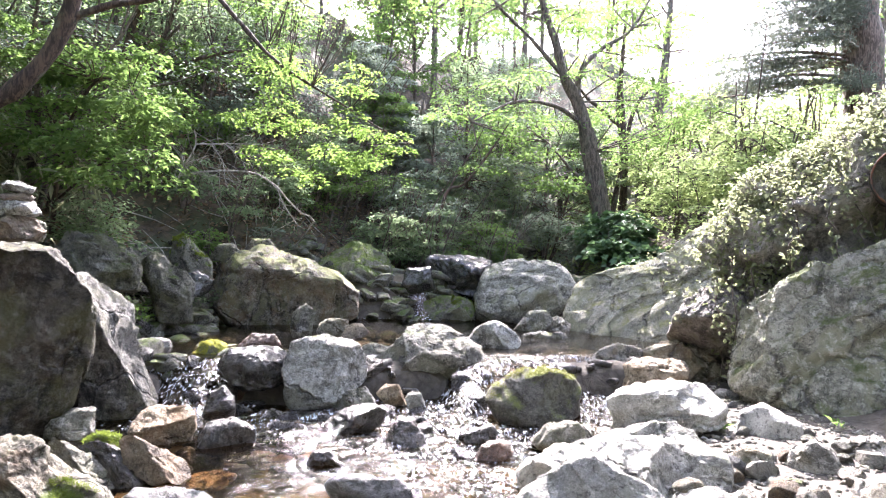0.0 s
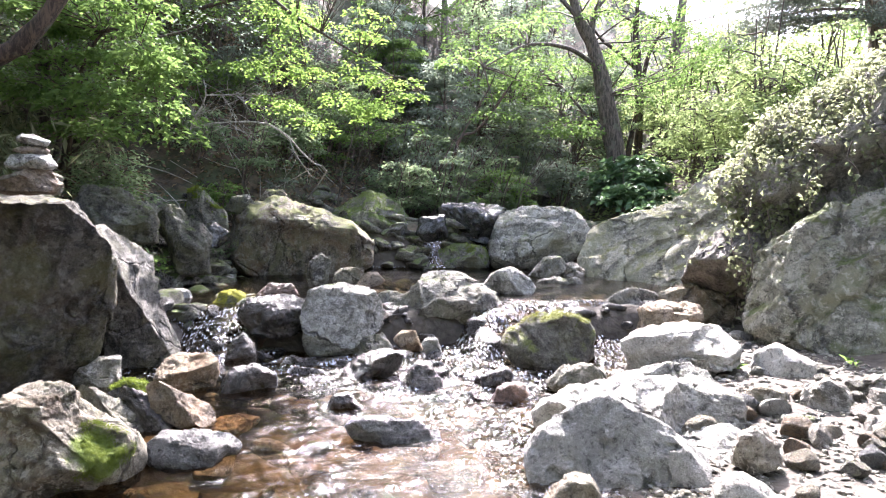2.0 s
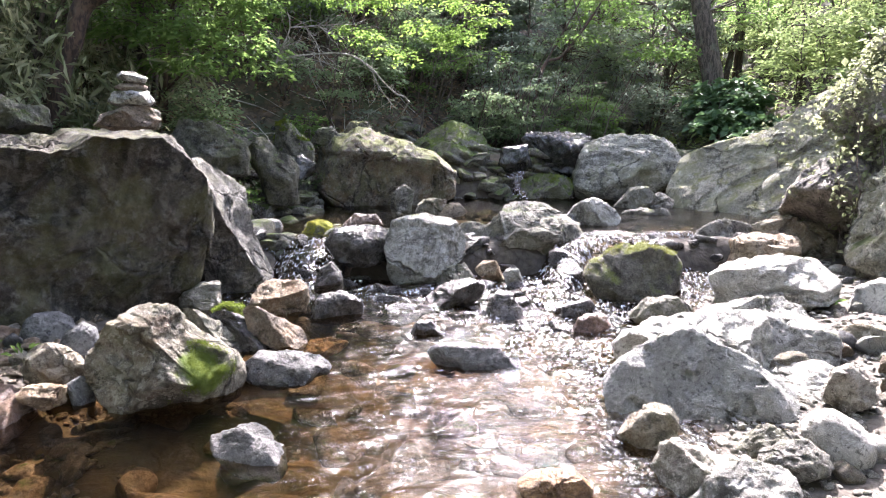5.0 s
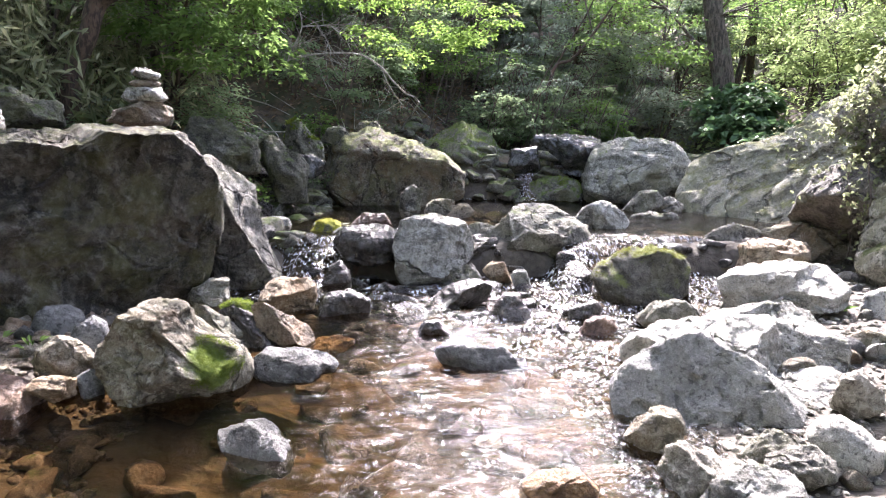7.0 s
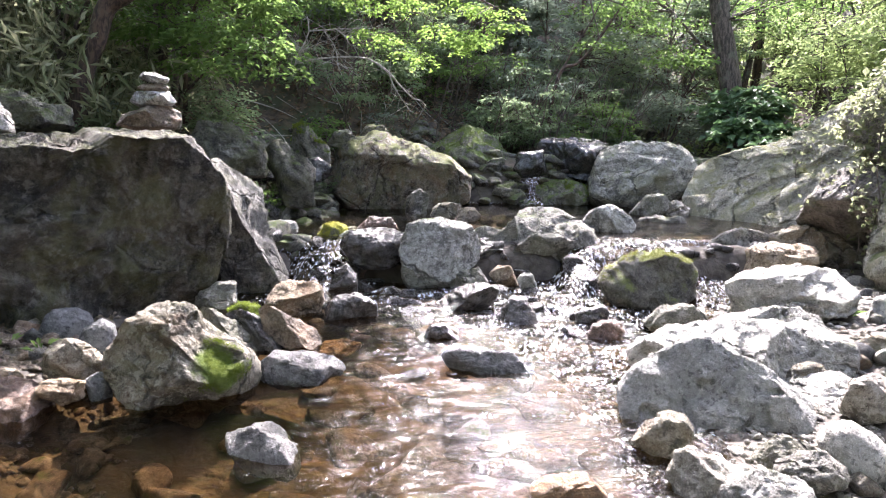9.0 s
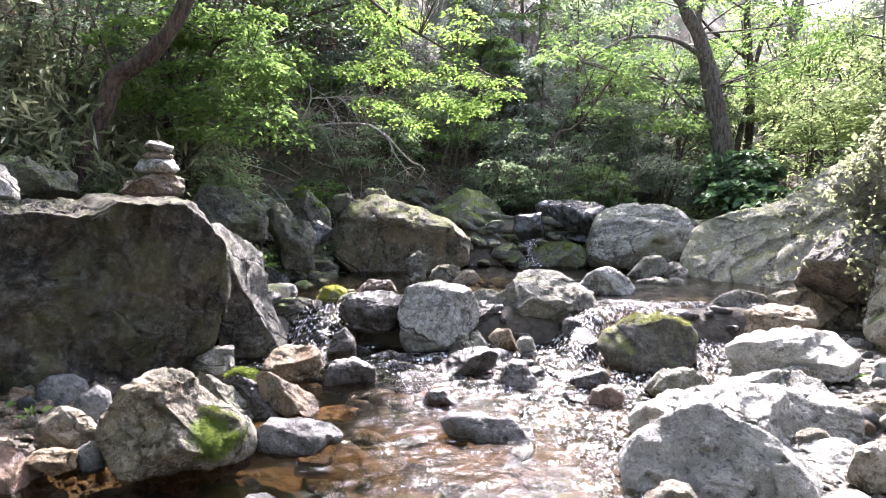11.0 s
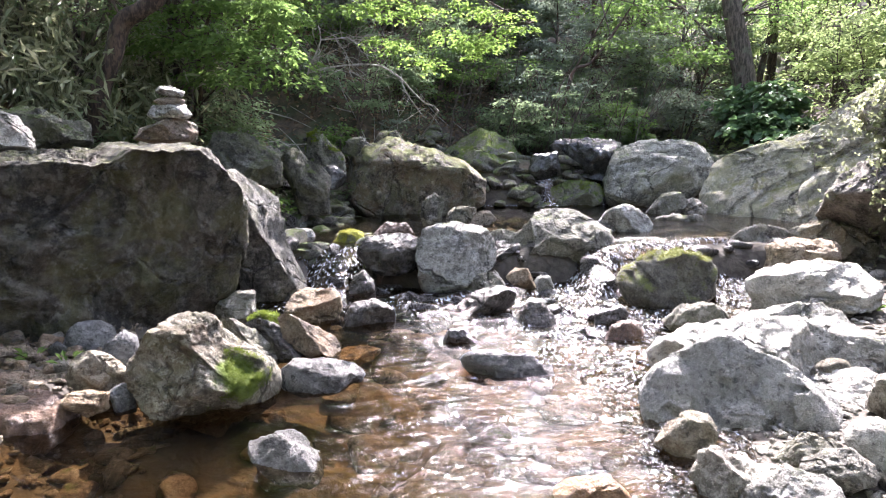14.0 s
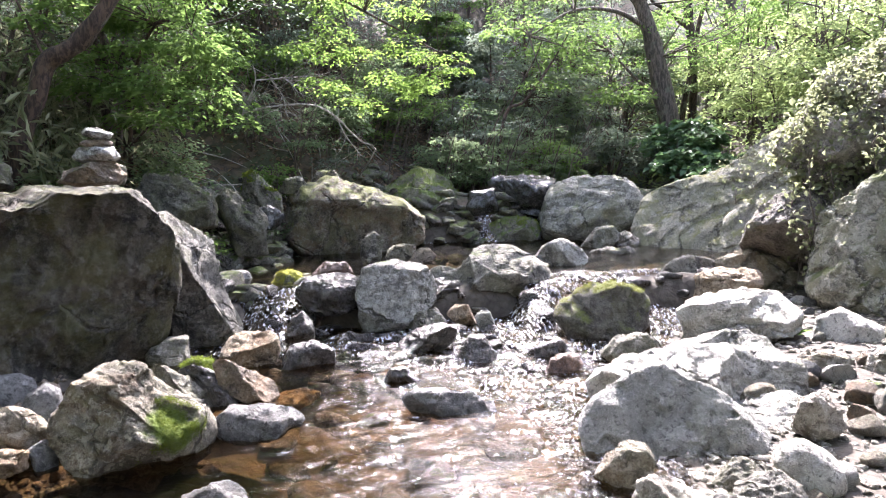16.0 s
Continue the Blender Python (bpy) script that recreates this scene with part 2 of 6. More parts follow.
ROCK = {
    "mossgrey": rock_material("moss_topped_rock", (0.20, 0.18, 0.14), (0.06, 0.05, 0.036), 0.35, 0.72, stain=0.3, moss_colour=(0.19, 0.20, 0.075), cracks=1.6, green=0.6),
    # near-black tone holds the boulder face's deep shade besides its moss and dirt
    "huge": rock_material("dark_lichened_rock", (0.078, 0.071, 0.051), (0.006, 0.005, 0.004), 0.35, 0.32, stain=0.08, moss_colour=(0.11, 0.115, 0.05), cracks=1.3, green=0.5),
    "mossdark": rock_material("shaded_mossy_rock", (0.15, 0.142, 0.112), (0.045, 0.042, 0.033), 0.25, 0.55, moss_colour=(0.08, 0.11, 0.025), green=0.6),
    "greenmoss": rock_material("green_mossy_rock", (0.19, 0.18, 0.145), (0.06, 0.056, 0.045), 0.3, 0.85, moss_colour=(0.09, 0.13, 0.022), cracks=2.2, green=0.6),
    "mossblock": rock_material("moss_capped_rock", (0.135, 0.125, 0.10), (0.05, 0.045, 0.035), 0.2, 0.62, moss_colour=(0.13, 0.15, 0.04), green=0.25),
    "moss": rock_material("moss_covered_rock", (0.18, 0.18, 0.14), (0.08, 0.08, 0.06), 0.2, 1.0, moss_colour=(0.14, 0.19, 0.03)),
    "yellowmoss": rock_material("yellow_moss_rock", (0.20, 0.19, 0.12), (0.1, 0.1, 0.06), 0.1, 1.5, moss_colour=(0.30, 0.30, 0.04)),
    "lichen": rock_material("lichened_granite", (0.30, 0.275, 0.215), (0.12, 0.10, 0.07), 0.4, 0.12, stain=0.25, cracks=2.4, green=0.35),
    "lichen_side": rock_material("lichened_granite_with_moss", (0.30, 0.275, 0.21), (0.12, 0.10, 0.07), 0.4, 0.1, stain=0.25, moss_colour=(0.13, 0.18, 0.03), side=True, cracks=2.2, green=0.5),
    "grey": rock_material("grey_granite", (0.26, 0.245, 0.205), (0.085, 0.078, 0.062), 0.4, 0.15, cracks=2.4, green=0.4),
    # the grey granite lightened in colour to stand in for daylight missing farther back
    "palegreen": rock_material("lit_greenish_granite", (0.34, 0.33, 0.275), (0.15, 0.145, 0.115), 0.4, 0.2, cracks=2.0, green=0.65),
    "slab": rock_material("grey_fine_granite", (0.34, 0.335, 0.31), (0.27, 0.265, 0.245), 0.15, 0.0, green=0.2, blotch=0.3),
    "leaning": rock_material("dark_streaked_rock", (0.21, 0.195, 0.165), (0.06, 0.055, 0.045), 0.3, 0.1, cracks=2.0, green=0.4),
    "blue": rock_material("blue_grey_stone", (0.22, 0.22, 0.215), (0.12, 0.12, 0.118), 0.1),
    "pale": rock_material("pale_granite", (0.42, 0.395, 0.34), (0.20, 0.18, 0.145), 0.3, 0.0, stain=0.15, cracks=1.8, green=0.2),
    "palewhite": rock_material("weathered_pale_granite", (0.46, 0.45, 0.405), (0.20, 0.19, 0.165), 0.3, 0.1, cracks=2.0, green=0.2),
    "white": rock_material("white_granite", (0.52, 0.50, 0.445), (0.34, 0.325, 0.28), 0.15, cracks=1.2, blotch=0.45),
    "wet": rock_material("wet_dark_stone", (0.08, 0.07, 0.06), (0.022, 0.019, 0.016), 0.08, 0.0, wet=0.9, relief=0.6),
    "wetpale": rock_material("wet_grey_stone", (0.25, 0.24, 0.225), (0.10, 0.094, 0.086), 0.15, 0.0, wet=0.8),
    "wetdark": rock_material("black_wet_rock", (0.045, 0.043, 0.040), (0.014, 0.014, 0.013), 0.02, 0.0, wet=1.15, relief=0.25),
    "brownwet": rock_material("brown_wet_stone", (0.20, 0.13, 0.10), (0.09, 0.06, 0.05), 0.1, 0.0, wet=0.7, stain=0.4),
    "brown": rock_material("brown_stone", (0.27, 0.215, 0.16), (0.12, 0.09, 0.065), 0.25, 0.1, stain=0.4, green=0.2),
    "ochre": rock_material("rusty_stone", (0.42, 0.34, 0.235), (0.21, 0.15, 0.09), 0.3, 0.0, stain=0.5, cracks=2.6),
    "orange": rock_material("orange_wet_stone", (0.42, 0.25, 0.11), (0.25, 0.14, 0.07), 0.1, 0.0, wet=0.7, stain=0.8),
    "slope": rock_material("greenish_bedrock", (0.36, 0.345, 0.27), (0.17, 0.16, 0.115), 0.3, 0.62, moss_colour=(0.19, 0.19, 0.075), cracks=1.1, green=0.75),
    "overhang": rock_material("dark_bedrock", (0.22, 0.195, 0.165), (0.07, 0.06, 0.05), 0.25, 0.2, cracks=1.8, green=0.5),
    "rface": rock_material("lichened_bedrock", (0.34, 0.33, 0.27), (0.12, 0.118, 0.088), 0.45, 0.75, moss_colour=(0.10, 0.12, 0.04), cracks=1.6, green=0.8),
    "vinerock": rock_material("craggy_bedrock", (0.32, 0.29, 0.245), (0.10, 0.09, 0.072), 0.3, 0.45, moss_colour=(0.09, 0.10, 0.035), cracks=1.7, green=0.6),
}


def ground_material():
    m, t, p = material("forest_soil_and_gravel")
    at = coords(t, False)
    big, mid, grain = tex(t, at, 0.9, 6, 0.6, 0.5), tex(t, at, 7, 6, 0.7, 0.4), tex(t, at, 45, 4, 0.7)
    vor = node(t, "ShaderNodeTexVoronoi", Scale=16.0)
    t.links.new(at, vor.inputs["Vector"])
    col = mix(t, span(t, mid, 0.35, 0.65), (0.035, 0.028, 0.02), (0.075, 0.062, 0.046))
    stones = mix(t, span(t, big, 0.4, 0.6), (0.085, 0.073, 0.06), (0.14, 0.125, 0.105))
    col = mix(t, span(t, vor.outputs["Distance"], 0.75, 0.3, 0, 0.4), col, stones)
    col = mix(t, span(t, grain, 0.5, 0.7, 0, 0.5), col, (0.05, 0.04, 0.03))
    geo = t.nodes.new("ShaderNodeNewGeometry")
    sep = t.nodes.new("ShaderNodeSeparateXYZ")
    t.links.new(geo.outputs["Position"], sep.inputs[0])
    # the stream bed is stained amber
    rust = tex(t, at, 1.7, 5, 0.6, 0.6)
    amber = mix(t, span(t, rust, 0.35, 0.66), (0.048, 0.036, 0.022), (0.17, 0.115, 0.058))
    amber = mix(t, span(t, mid, 0.45, 0.7, 0, 0.6), amber, (0.105, 0.083, 0.052))
    col = mix(t, span(t, sep.outputs[2], 0.0, -0.06), col, amber)
    # leaf litter higher up
    litter = mix(t, span(t, mid, 0.4, 0.62), (0.04, 0.03, 0.02), (0.11, 0.078, 0.05))
    litter = mix(t, span(t, big, 0.42, 0.6, 0, 0.8), litter, (0.045, 0.06, 0.025))
    col = mix(t, span(t, sep.outputs[2], 0.55, 0.9), col, litter)
    t.links.new(col, p.inputs["Base Color"])
    p.inputs["Roughness"].default_value = 0.9
    n = bump(t, vor.outputs["Distance"], 0.25, 0.02)
    n = bump(t, mid, 0.6, 0.05, n)
    n = bump(t, grain, 0.5, 0.01, n)
    t.links.new(n, p.inputs["Normal"])
    return m


def water_material():
    m, t, p = material("clear_stream_water")
    t.nodes.remove(p)
    at = coords(t, False)
    out = t.nodes["Material Output"]
    stretch = t.nodes.new("ShaderNodeMapping")
    stretch.inputs["Scale"].default_value = (0.6, 1.2, 1.0)
    t.links.new(at, stretch.inputs["Vector"])
    ripple, small = tex(t, stretch.outputs[0], 20, 3, 0.6, 0.9), tex(t, stretch.outputs[0], 48, 2, 0.6, 0.7)
    # livelier in the main current than along the still margin and in the upper pool
    place = t.nodes.new("ShaderNodeSeparateXYZ")
    t.links.new(at, place.inputs[0])
    live = math2(t, "MULTIPLY", span(t, place.outputs[0], -0.7, 1.1, 0.12, 1.0), span(t, place.outputs[1], 6.0, 6.6, 1.0, 0.12))
    n = bump(t, math2(t, "MULTIPLY", ripple, live), 0.9, 0.046)
    n = bump(t, math2(t, "MULTIPLY", small, live), 0.7, 0.007, n)
    gloss = node(t, "ShaderNodeBsdfGlossy", Roughness=0.09)
    clear = node(t, "ShaderNodeBsdfTransparent", Color=(0.54, 0.46, 0.34, 1))
    fresnel = node(t, "ShaderNodeFresnel", IOR=1.33)
    for s in (gloss, fresnel):
        t.links.new(n, s.inputs["Normal"])
    a = t.nodes.new("ShaderNodeMixShader")
    t.links.new(fresnel.outputs[0], a.inputs[0])
    t.links.new(clear.outputs[0], a.inputs[1])
    t.links.new(gloss.outputs[0], a.inputs[2])
    # froth where the water runs steep
    geo = t.nodes.new("ShaderNodeNewGeometry")
    sep = t.nodes.new("ShaderNodeSeparateXYZ")
    t.links.new(geo.outputs["Normal"], sep.inputs[0])
    steep = span(t, sep.outputs[2], 0.988, 0.94)
    threads = t.nodes.new("ShaderNodeMapping")
    threads.inputs["Scale"].default_value = (46.0, 24.0, 18.0)
    t.links.new(at, threads.inputs["Vector"])
    thread = tex(t, threads.outputs[0], 1.0, 4, 0.65, 0.5)
    froth = math2(t, "MULTIPLY", steep, span(t, thread, 0.50, 0.66, 0, 0.6))
    white = node(t, "ShaderNodeBsdfDiffuse", Color=(0.8, 0.8, 0.8, 1))
    b = t.nodes.new("ShaderNodeMixShader")
    t.links.new(froth, b.inputs[0])
    t.links.new(a.outputs[0], b.inputs[1])
    t.links.new(white.outputs[0], b.inputs[2])
    t.links.new(b.outputs[0], out.inputs["Surface"])
    return m


def leaf_material(name, dark, light, through=0.45, gloss=0.55):
    m, t, p = material(name)
    geo = t.nodes.new("ShaderNodeNewGeometry")
    at = coords(t, False)
    drift = tex(t, at, 1.3, 3, 0.6)
    col = mix(t, geo.outputs["Random Per Island"], dark, light)
    col = mix(t, span(t, drift, 0.35, 0.7, 0, 0.5), col, tuple(0.75 * c for c in dark))
    t.links.new(col, p.inputs["Base Color"])
    p.inputs["Roughness"].default_value = gloss + 0.08
    p.inputs["Specular IOR Level"].default_value = 0.22
    lit = t.nodes.new("ShaderNodeBsdfTranslucent")
    glow = mix(t, 0.5, col, tuple(min(1, c * 1.8) for c in light))
    t.links.new(glow, lit.inputs["Color"])
    s = t.nodes.new("ShaderNodeMixShader")
    s.inputs[0].default_value = through
    t.links.new(p.outputs[0], s.inputs[1])
    t.links.new(lit.outputs[0], s.inputs[2])
    t.links.new(s.outputs[0], t.nodes["Material Output"].inputs["Surface"])
    return m


def bark_material(name, base, dark):
    m, t, p = material(name)
    at = coords(t)
    st = t.nodes.new("ShaderNodeMapping")
    st.inputs["Scale"].default_value = (1.0, 1.0, 0.25)
    t.links.new(at, st.inputs["Vector"])
    ridge, spots = tex(t, st.outputs[0], 28, 5, 0.7, 0.4), tex(t, at, 5, 5, 0.6)
    col = mix(t, span(t, ridge, 0.4, 0.62), dark, base)
    col = mix(t, span(t, spots, 0.55, 0.7, 0, 0.5), col, (0.16, 0.18, 0.12))
    t.links.new(col, p.inputs["Base Color"])
    p.inputs["Roughness"].default_value = 0.9
    t.links.new(bump(t, ridge, 0.8, 0.02), p.inputs["Normal"])
    return m


SOIL, WATER = ground_material(), water_material()
LEAF = {
    "maple": leaf_material("maple_leaf", (0.060, 0.116, 0.030), (0.145, 0.222, 0.062), 0.54),
    # backlight of the sunny bank is put into this paler leaf colour
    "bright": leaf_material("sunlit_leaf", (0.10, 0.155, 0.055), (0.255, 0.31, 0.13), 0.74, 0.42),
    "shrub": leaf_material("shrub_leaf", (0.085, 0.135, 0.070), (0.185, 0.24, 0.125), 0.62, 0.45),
    # greyed and lifted in colour to stand in for haze on leaves farther back
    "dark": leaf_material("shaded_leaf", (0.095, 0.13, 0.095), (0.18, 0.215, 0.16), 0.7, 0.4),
    "spray": leaf_material("fresh_leaf", (0.07, 0.135, 0.028), (0.17, 0.255, 0.060), 0.58),
    "moss": leaf_material("moss_blade", (0.06, 0.095, 0.018), (0.20, 0.25, 0.045), 0.4, 0.8),
    "olive": leaf_material("olive_moss_blade", (0.05, 0.06, 0.015), (0.17, 0.18, 0.045), 0.3, 0.8),
    "gold": leaf_material("yellow_moss_blade", (0.20, 0.21, 0.03), (0.40, 0.38, 0.07), 0.3, 0.8),
    "broad": leaf_material("broad_glossy_leaf", (0.05, 0.10, 0.045), (0.10, 0.17, 0.07), 0.35, 0.35),
    "bamboo": leaf_material("dwarf_bamboo_leaf", (0.05, 0.085, 0.028), (0.32, 0.32, 0.20), 0.4, 0.35),
    "vine": leaf_material("vine_leaf", (0.085, 0.115, 0.05), (0.25, 0.265, 0.15), 0.48, 0.45),
    "pine": leaf_material("pine_needles", (0.09, 0.11, 0.085), (0.16, 0.18, 0.14), 0.35, 0.5),
    "litter": leaf_material("dead_leaf", (0.13, 0.085, 0.05), (0.30, 0.22, 0.14), 0.2, 0.6),
}
BARK = {
    "dark": bark_material("dark_brown_bark", (0.10, 0.065, 0.045), (0.03, 0.02, 0.015)),
    "grey": bark_material("grey_brown_bark", (0.16, 0.125, 0.10), (0.05, 0.04, 0.032)),
    "pine": bark_material("scaly_pine_bark", (0.22, 0.16, 0.125), (0.07, 0.05, 0.04)),
    "cane": bark_material("bamboo_cane", (0.13, 0.13, 0.06), (0.06, 0.06, 0.03)),
    "dead": bark_material("bleached_dead_wood", (0.42, 0.39, 0.34), (0.20, 0.18, 0.15)),
}


# ---- builders ----
def mesh_of(name, verts, faces, mat, smooth=True):
    """A mesh from arrays: verts n x 3, faces n x k with one k."""
    me = bpy.data.meshes.new(name)
    verts, faces = np.asarray(verts, np.float32), np.asarray(faces, np.int32)
    k = faces.shape[1]
    me.vertices.add(len(verts))
    me.vertices.foreach_set("co", verts.ravel())
    me.loops.add(faces.size)
    me.loops.foreach_set("vertex_index", faces.ravel())
    me.polygons.add(len(faces))
    me.polygons.foreach_set("loop_start", np.arange(0, faces.size, k, dtype=np.int32))
    me.polygons.foreach_set("use_smooth", np.full(len(faces), smooth))
    me.update(calc_edges=True)
    me.materials.append(mat)
    return me


def part(name, me, parent, label=""):
    ob = new(name, me)
    ob.parent = parent
    return tagged(ob, label)


def thing(name, at, label, category, group="", kind=""):
    ob = new(name)
    ob.matrix_basis = pose(*at)
    return tagged(ob, label, category, group, kind)


BALLS = {}


def ball(sub):
    if sub not in BALLS:
        bm = bmesh.new()
        bmesh.ops.create_icosphere(bm, subdivisions=sub, radius=1)
        bm.verts.ensure_lookup_table()
        BALLS[sub] = (np.array([v.co[:] for v in bm.verts]), np.array([[v.index for v in f.verts] for f in bm.faces]))
        bm.free()
    return BALLS[sub]


def reach(outline, angles):
    """How far the outline lies from its middle at each angle."""
    o = np.array(outline)
    a, b = o, np.roll(o, -1, 0)
    d = np.stack([np.cos(angles), np.sin(angles)], -1)
    best = np.full(len(angles), 1e-3)
    for p, q in zip(a, b):
        e = q - p
        den = d[:, 0] * e[1] - d[:, 1] * e[0]
        den = np.where(np.abs(den) < 1e-9, 1e-9, den)
        t = (p[0] * e[1] - p[1] * e[0]) / den
        u = (p[0] * d[:, 1] - p[1] * d[:, 0]) / den
        ok = (t > 0) & (u >= -1e-6) & (u <= 1 + 1e-6)
        best = np.where(ok, np.maximum(best, t), best)
    return best


def unit3(v):
    return v / np.linalg.norm(v)


def skin(p, f):
    """The way out at every vertex."""
    n = np.cross(p[f[:, 1]] - p[f[:, 0]], p[f[:, 2]] - p[f[:, 0]])
    m = np.zeros_like(p)
    for k in range(3):
        for j in range(3):
            m[:, j] += np.bincount(f[:, k], n[:, j], len(p))
    return m / (np.linalg.norm(m, axis=1, keepdims=True) + 1e-12)


def rock(name, at, yaw, depth, outline, mat, label, sub, cuts, rough, group="", moss_side=False, ledges=3, facets=(), planes=(), chips=30, back=0.25):
    """A stone with this upright outline across and this depth, its faces broken by flat cuts, chips and weathering.
    planes: rows of a normal and a point through which the stone is split clean."""
    rng = np.random.default_rng(len(bpy.data.meshes) * 7 + 3)
    v, f = ball(sub)
    ring = np.linspace(-math.pi, math.pi, 361)[:-1]
    r = reach(outline, ring)
    k = np.array([1, 2, 3, 2, 1]) / 9
    r = sum(w * np.roll(r, s) for w, s in zip(k, (-4, -2, 0, 2, 4)))
    ang = np.arctan2(v[:, 2], v[:, 0])
    big = np.interp(ang, ring, r, period=2 * math.pi)
    rho = np.hypot(v[:, 0], v[:, 2]) ** 0.62
    y = np.sign(v[:, 1]) * np.abs(v[:, 1]) ** 0.75 * depth / 2
    p = np.stack([big * rho * np.cos(ang), y, big * rho * np.sin(ang)], -1)
    size = float(np.ptp(p[:, 0]) + np.ptp(p[:, 2])) / 2
    hi = np.ptp(p[:, 2]) / 2
    p[:, 1] *= 1 - 0.28 * p[:, 2] / hi
    # the top falls away to the back
    p[:, 2] -= back * np.maximum(p[:, 1], 0) * (p[:, 2] > -0.3 * hi)
    for _ in range(cuts):
        n = rng.normal(size=3) * (0.7, 1.0, 0.7)
        n[1] = -abs(n[1]) if rng.random() < 0.7 else abs(n[1])
        n /= np.linalg.norm(n)
        s = p @ n
        lim = s.max() * rng.uniform(0.62, 0.86)
        keep = 1 - 0.75 * np.clip(np.hypot(p[:, 0], p[:, 2]) / (np.interp(np.arctan2(p[:, 2], p[:, 0]), ring, r, period=2 * math.pi) + 1e-6) - 0.8, 0, 0.2) / 0.2
        p -= np.outer(np.maximum(s - lim, 0) * 0.95 * keep, n)
    for nx, ny, nz, part_ in facets:
        n = unit3(np.array((nx, ny, nz), float))
        s = p @ n
        p -= np.outer(np.maximum(s - s.max() * part_, 0) * 0.97, n)
    for nx, ny, nz, px, py, pz in planes:
        n = unit3(np.array((nx, ny, nz), float))
        s = (p - (px, py, pz)) @ n
        p -= np.outer(np.maximum(s, 0) * 0.98, n)
    out = p / (np.linalg.norm(p, axis=1, keepdims=True) + 1e-6)
    deep = min(0.05 * size, 0.04)
    # broken faces: each patch of the skin is flattened towards a plane of its own, large breaks first, then small ones
    for count, blend, tilt in ((chips, 0.8, 0.11), (chips * 6, 0.6, 0.17)):
        if not chips:
            break
        m = skin(p, f)
        pick = rng.choice(len(p), count, replace=False)
        way = m[pick] + rng.normal(0, tilt, (count, 3))
        way /= np.linalg.norm(way, axis=1, keepdims=True)
        grain = np.eye(3) + 1.3 * np.outer(*[unit3(rng.normal(size=3))] * 2)
        a, c = p @ grain, p[pick] @ grain
        near = np.argmin((a * a).sum(1)[:, None] - 2 * a @ c.T + (c * c).sum(1)[None], 1)
        lift = ((p - p[pick][near]) * way[near]).sum(1)
        p = p - way[near] * (blend * np.clip(lift, -deep, deep))[:, None]
    q = p / size
    off = rng.uniform(-50, 50, 3)
    crag = fbm(q * 2.6 + off, 4, 3, 0.5)
    # ledges: along some flat breaks one side of the stone stands proud of the other
    for _ in range(ledges):
        n = unit3(rng.normal(size=3) * (1, 0.5, 1))
        d = q @ n - rng.uniform(-0.25, 0.25) + 0.02 * fbm(q * 4 + off, 2, 6)
        p += out * (size * max(rough, 0.07) * rng.uniform(0.10, 0.26) * np.tanh(d / 0.008))[:, None]
    bed = unit3(rng.normal(size=3))
    lay = q @ bed * 7 + 0.7 * fbm(q * 1.9 + off + 5, 3, 6)
    saw = lay - np.floor(lay)
    p += out * (size * rough * (0.22 * crag + 0.14 * (saw**4 - 0.2)))[:, None]
    p += out * (size * rough * 0.26 * fbm(q * 13 + off, 4, 12, 0.65))[:, None]
    ob = new(name, mesh_of(name, p, f, ROCK["lichen_side" if moss_side else mat]))
    ob.matrix_basis = pose(*at, 0, 0, yaw)
    return tagged(ob, label, "boulder" if name == "boulder" else "stone", group)


def cairn_stone(at, yaw, depth, outline, mat, label, detail):
    return rock("stone", at, yaw, depth, outline, mat, label, 5, 4, 0.05, "cairn stones", chips=12, back=0.0)


def boulder(at, yaw, depth, outline, mat, label, detail, moss_side=False, smooth=False, facets=(), planes=()):
    soft = smooth or bool(planes) or mat in ("blue", "white", "mossblock", "slab")
    rough = {"vinerock": 0.12, "huge": 0.05, "rface": 0.055}.get(mat, 0.035 if soft else {"overhang": 0.18, "slope": 0.05, "lichen": 0.06}.get(mat, 0.075))
    return rock("boulder", at, yaw, depth, outline, mat, label, 7 if detail > 4 else 6 if detail > 3 else 5, 3 if planes else 6 if soft else 11, rough, moss_side=moss_side, facets=facets, planes=planes,
                ledges=2 if mat == "slab" else 4 if mat in ("vinerock", "rface", "slope") else 3, chips=18 if mat in ("slab", "white", "huge", "mossblock") else 30, back=0.0 if mat in ("vinerock", "rface", "slope", "overhang") else 0.25)


def stone(at, yaw, depth, outline, mat, label, detail, facets=(), planes=()):
    soft = mat in ("blue", "white")
    return rock("stone", at, yaw, depth, outline, mat, label, 5, 3 if soft or planes else 9, 0.04 if soft else 0.06, ledges=0 if soft else 2, facets=facets, planes=planes, chips=0 if soft else 16)


# ---- ground and water ----
def spread(lo, hi, near, far, fine):
    a = list(np.arange(lo, hi + fine / 2, fine))
    s = fine
    while a[0] > near:
        s *= 1.25
        a.insert(0, a[0] - s)
    s = fine
    while a[-1] < far:
        s *= 1.25
        a.append(a[-1] + s)
    return np.array(a)


def sheet(xs, ys, z):
    gx, gy = np.meshgrid(xs, ys)
    x, y = gx.ravel(), gy.ravel()
    n, k = len(ys), len(xs)
    i = (np.arange(n - 1)[:, None] * k + np.arange(k - 1)[None]).ravel()
    return np.stack([x, y, z(x, y)], -1), np.stack([i, i + 1, i + k + 1, i + k], -1)


v, f = sheet(spread(-6, 7, -1500, 1500, 0.07), spread(0.5, 15, -1500, 1500, 0.07), ground)
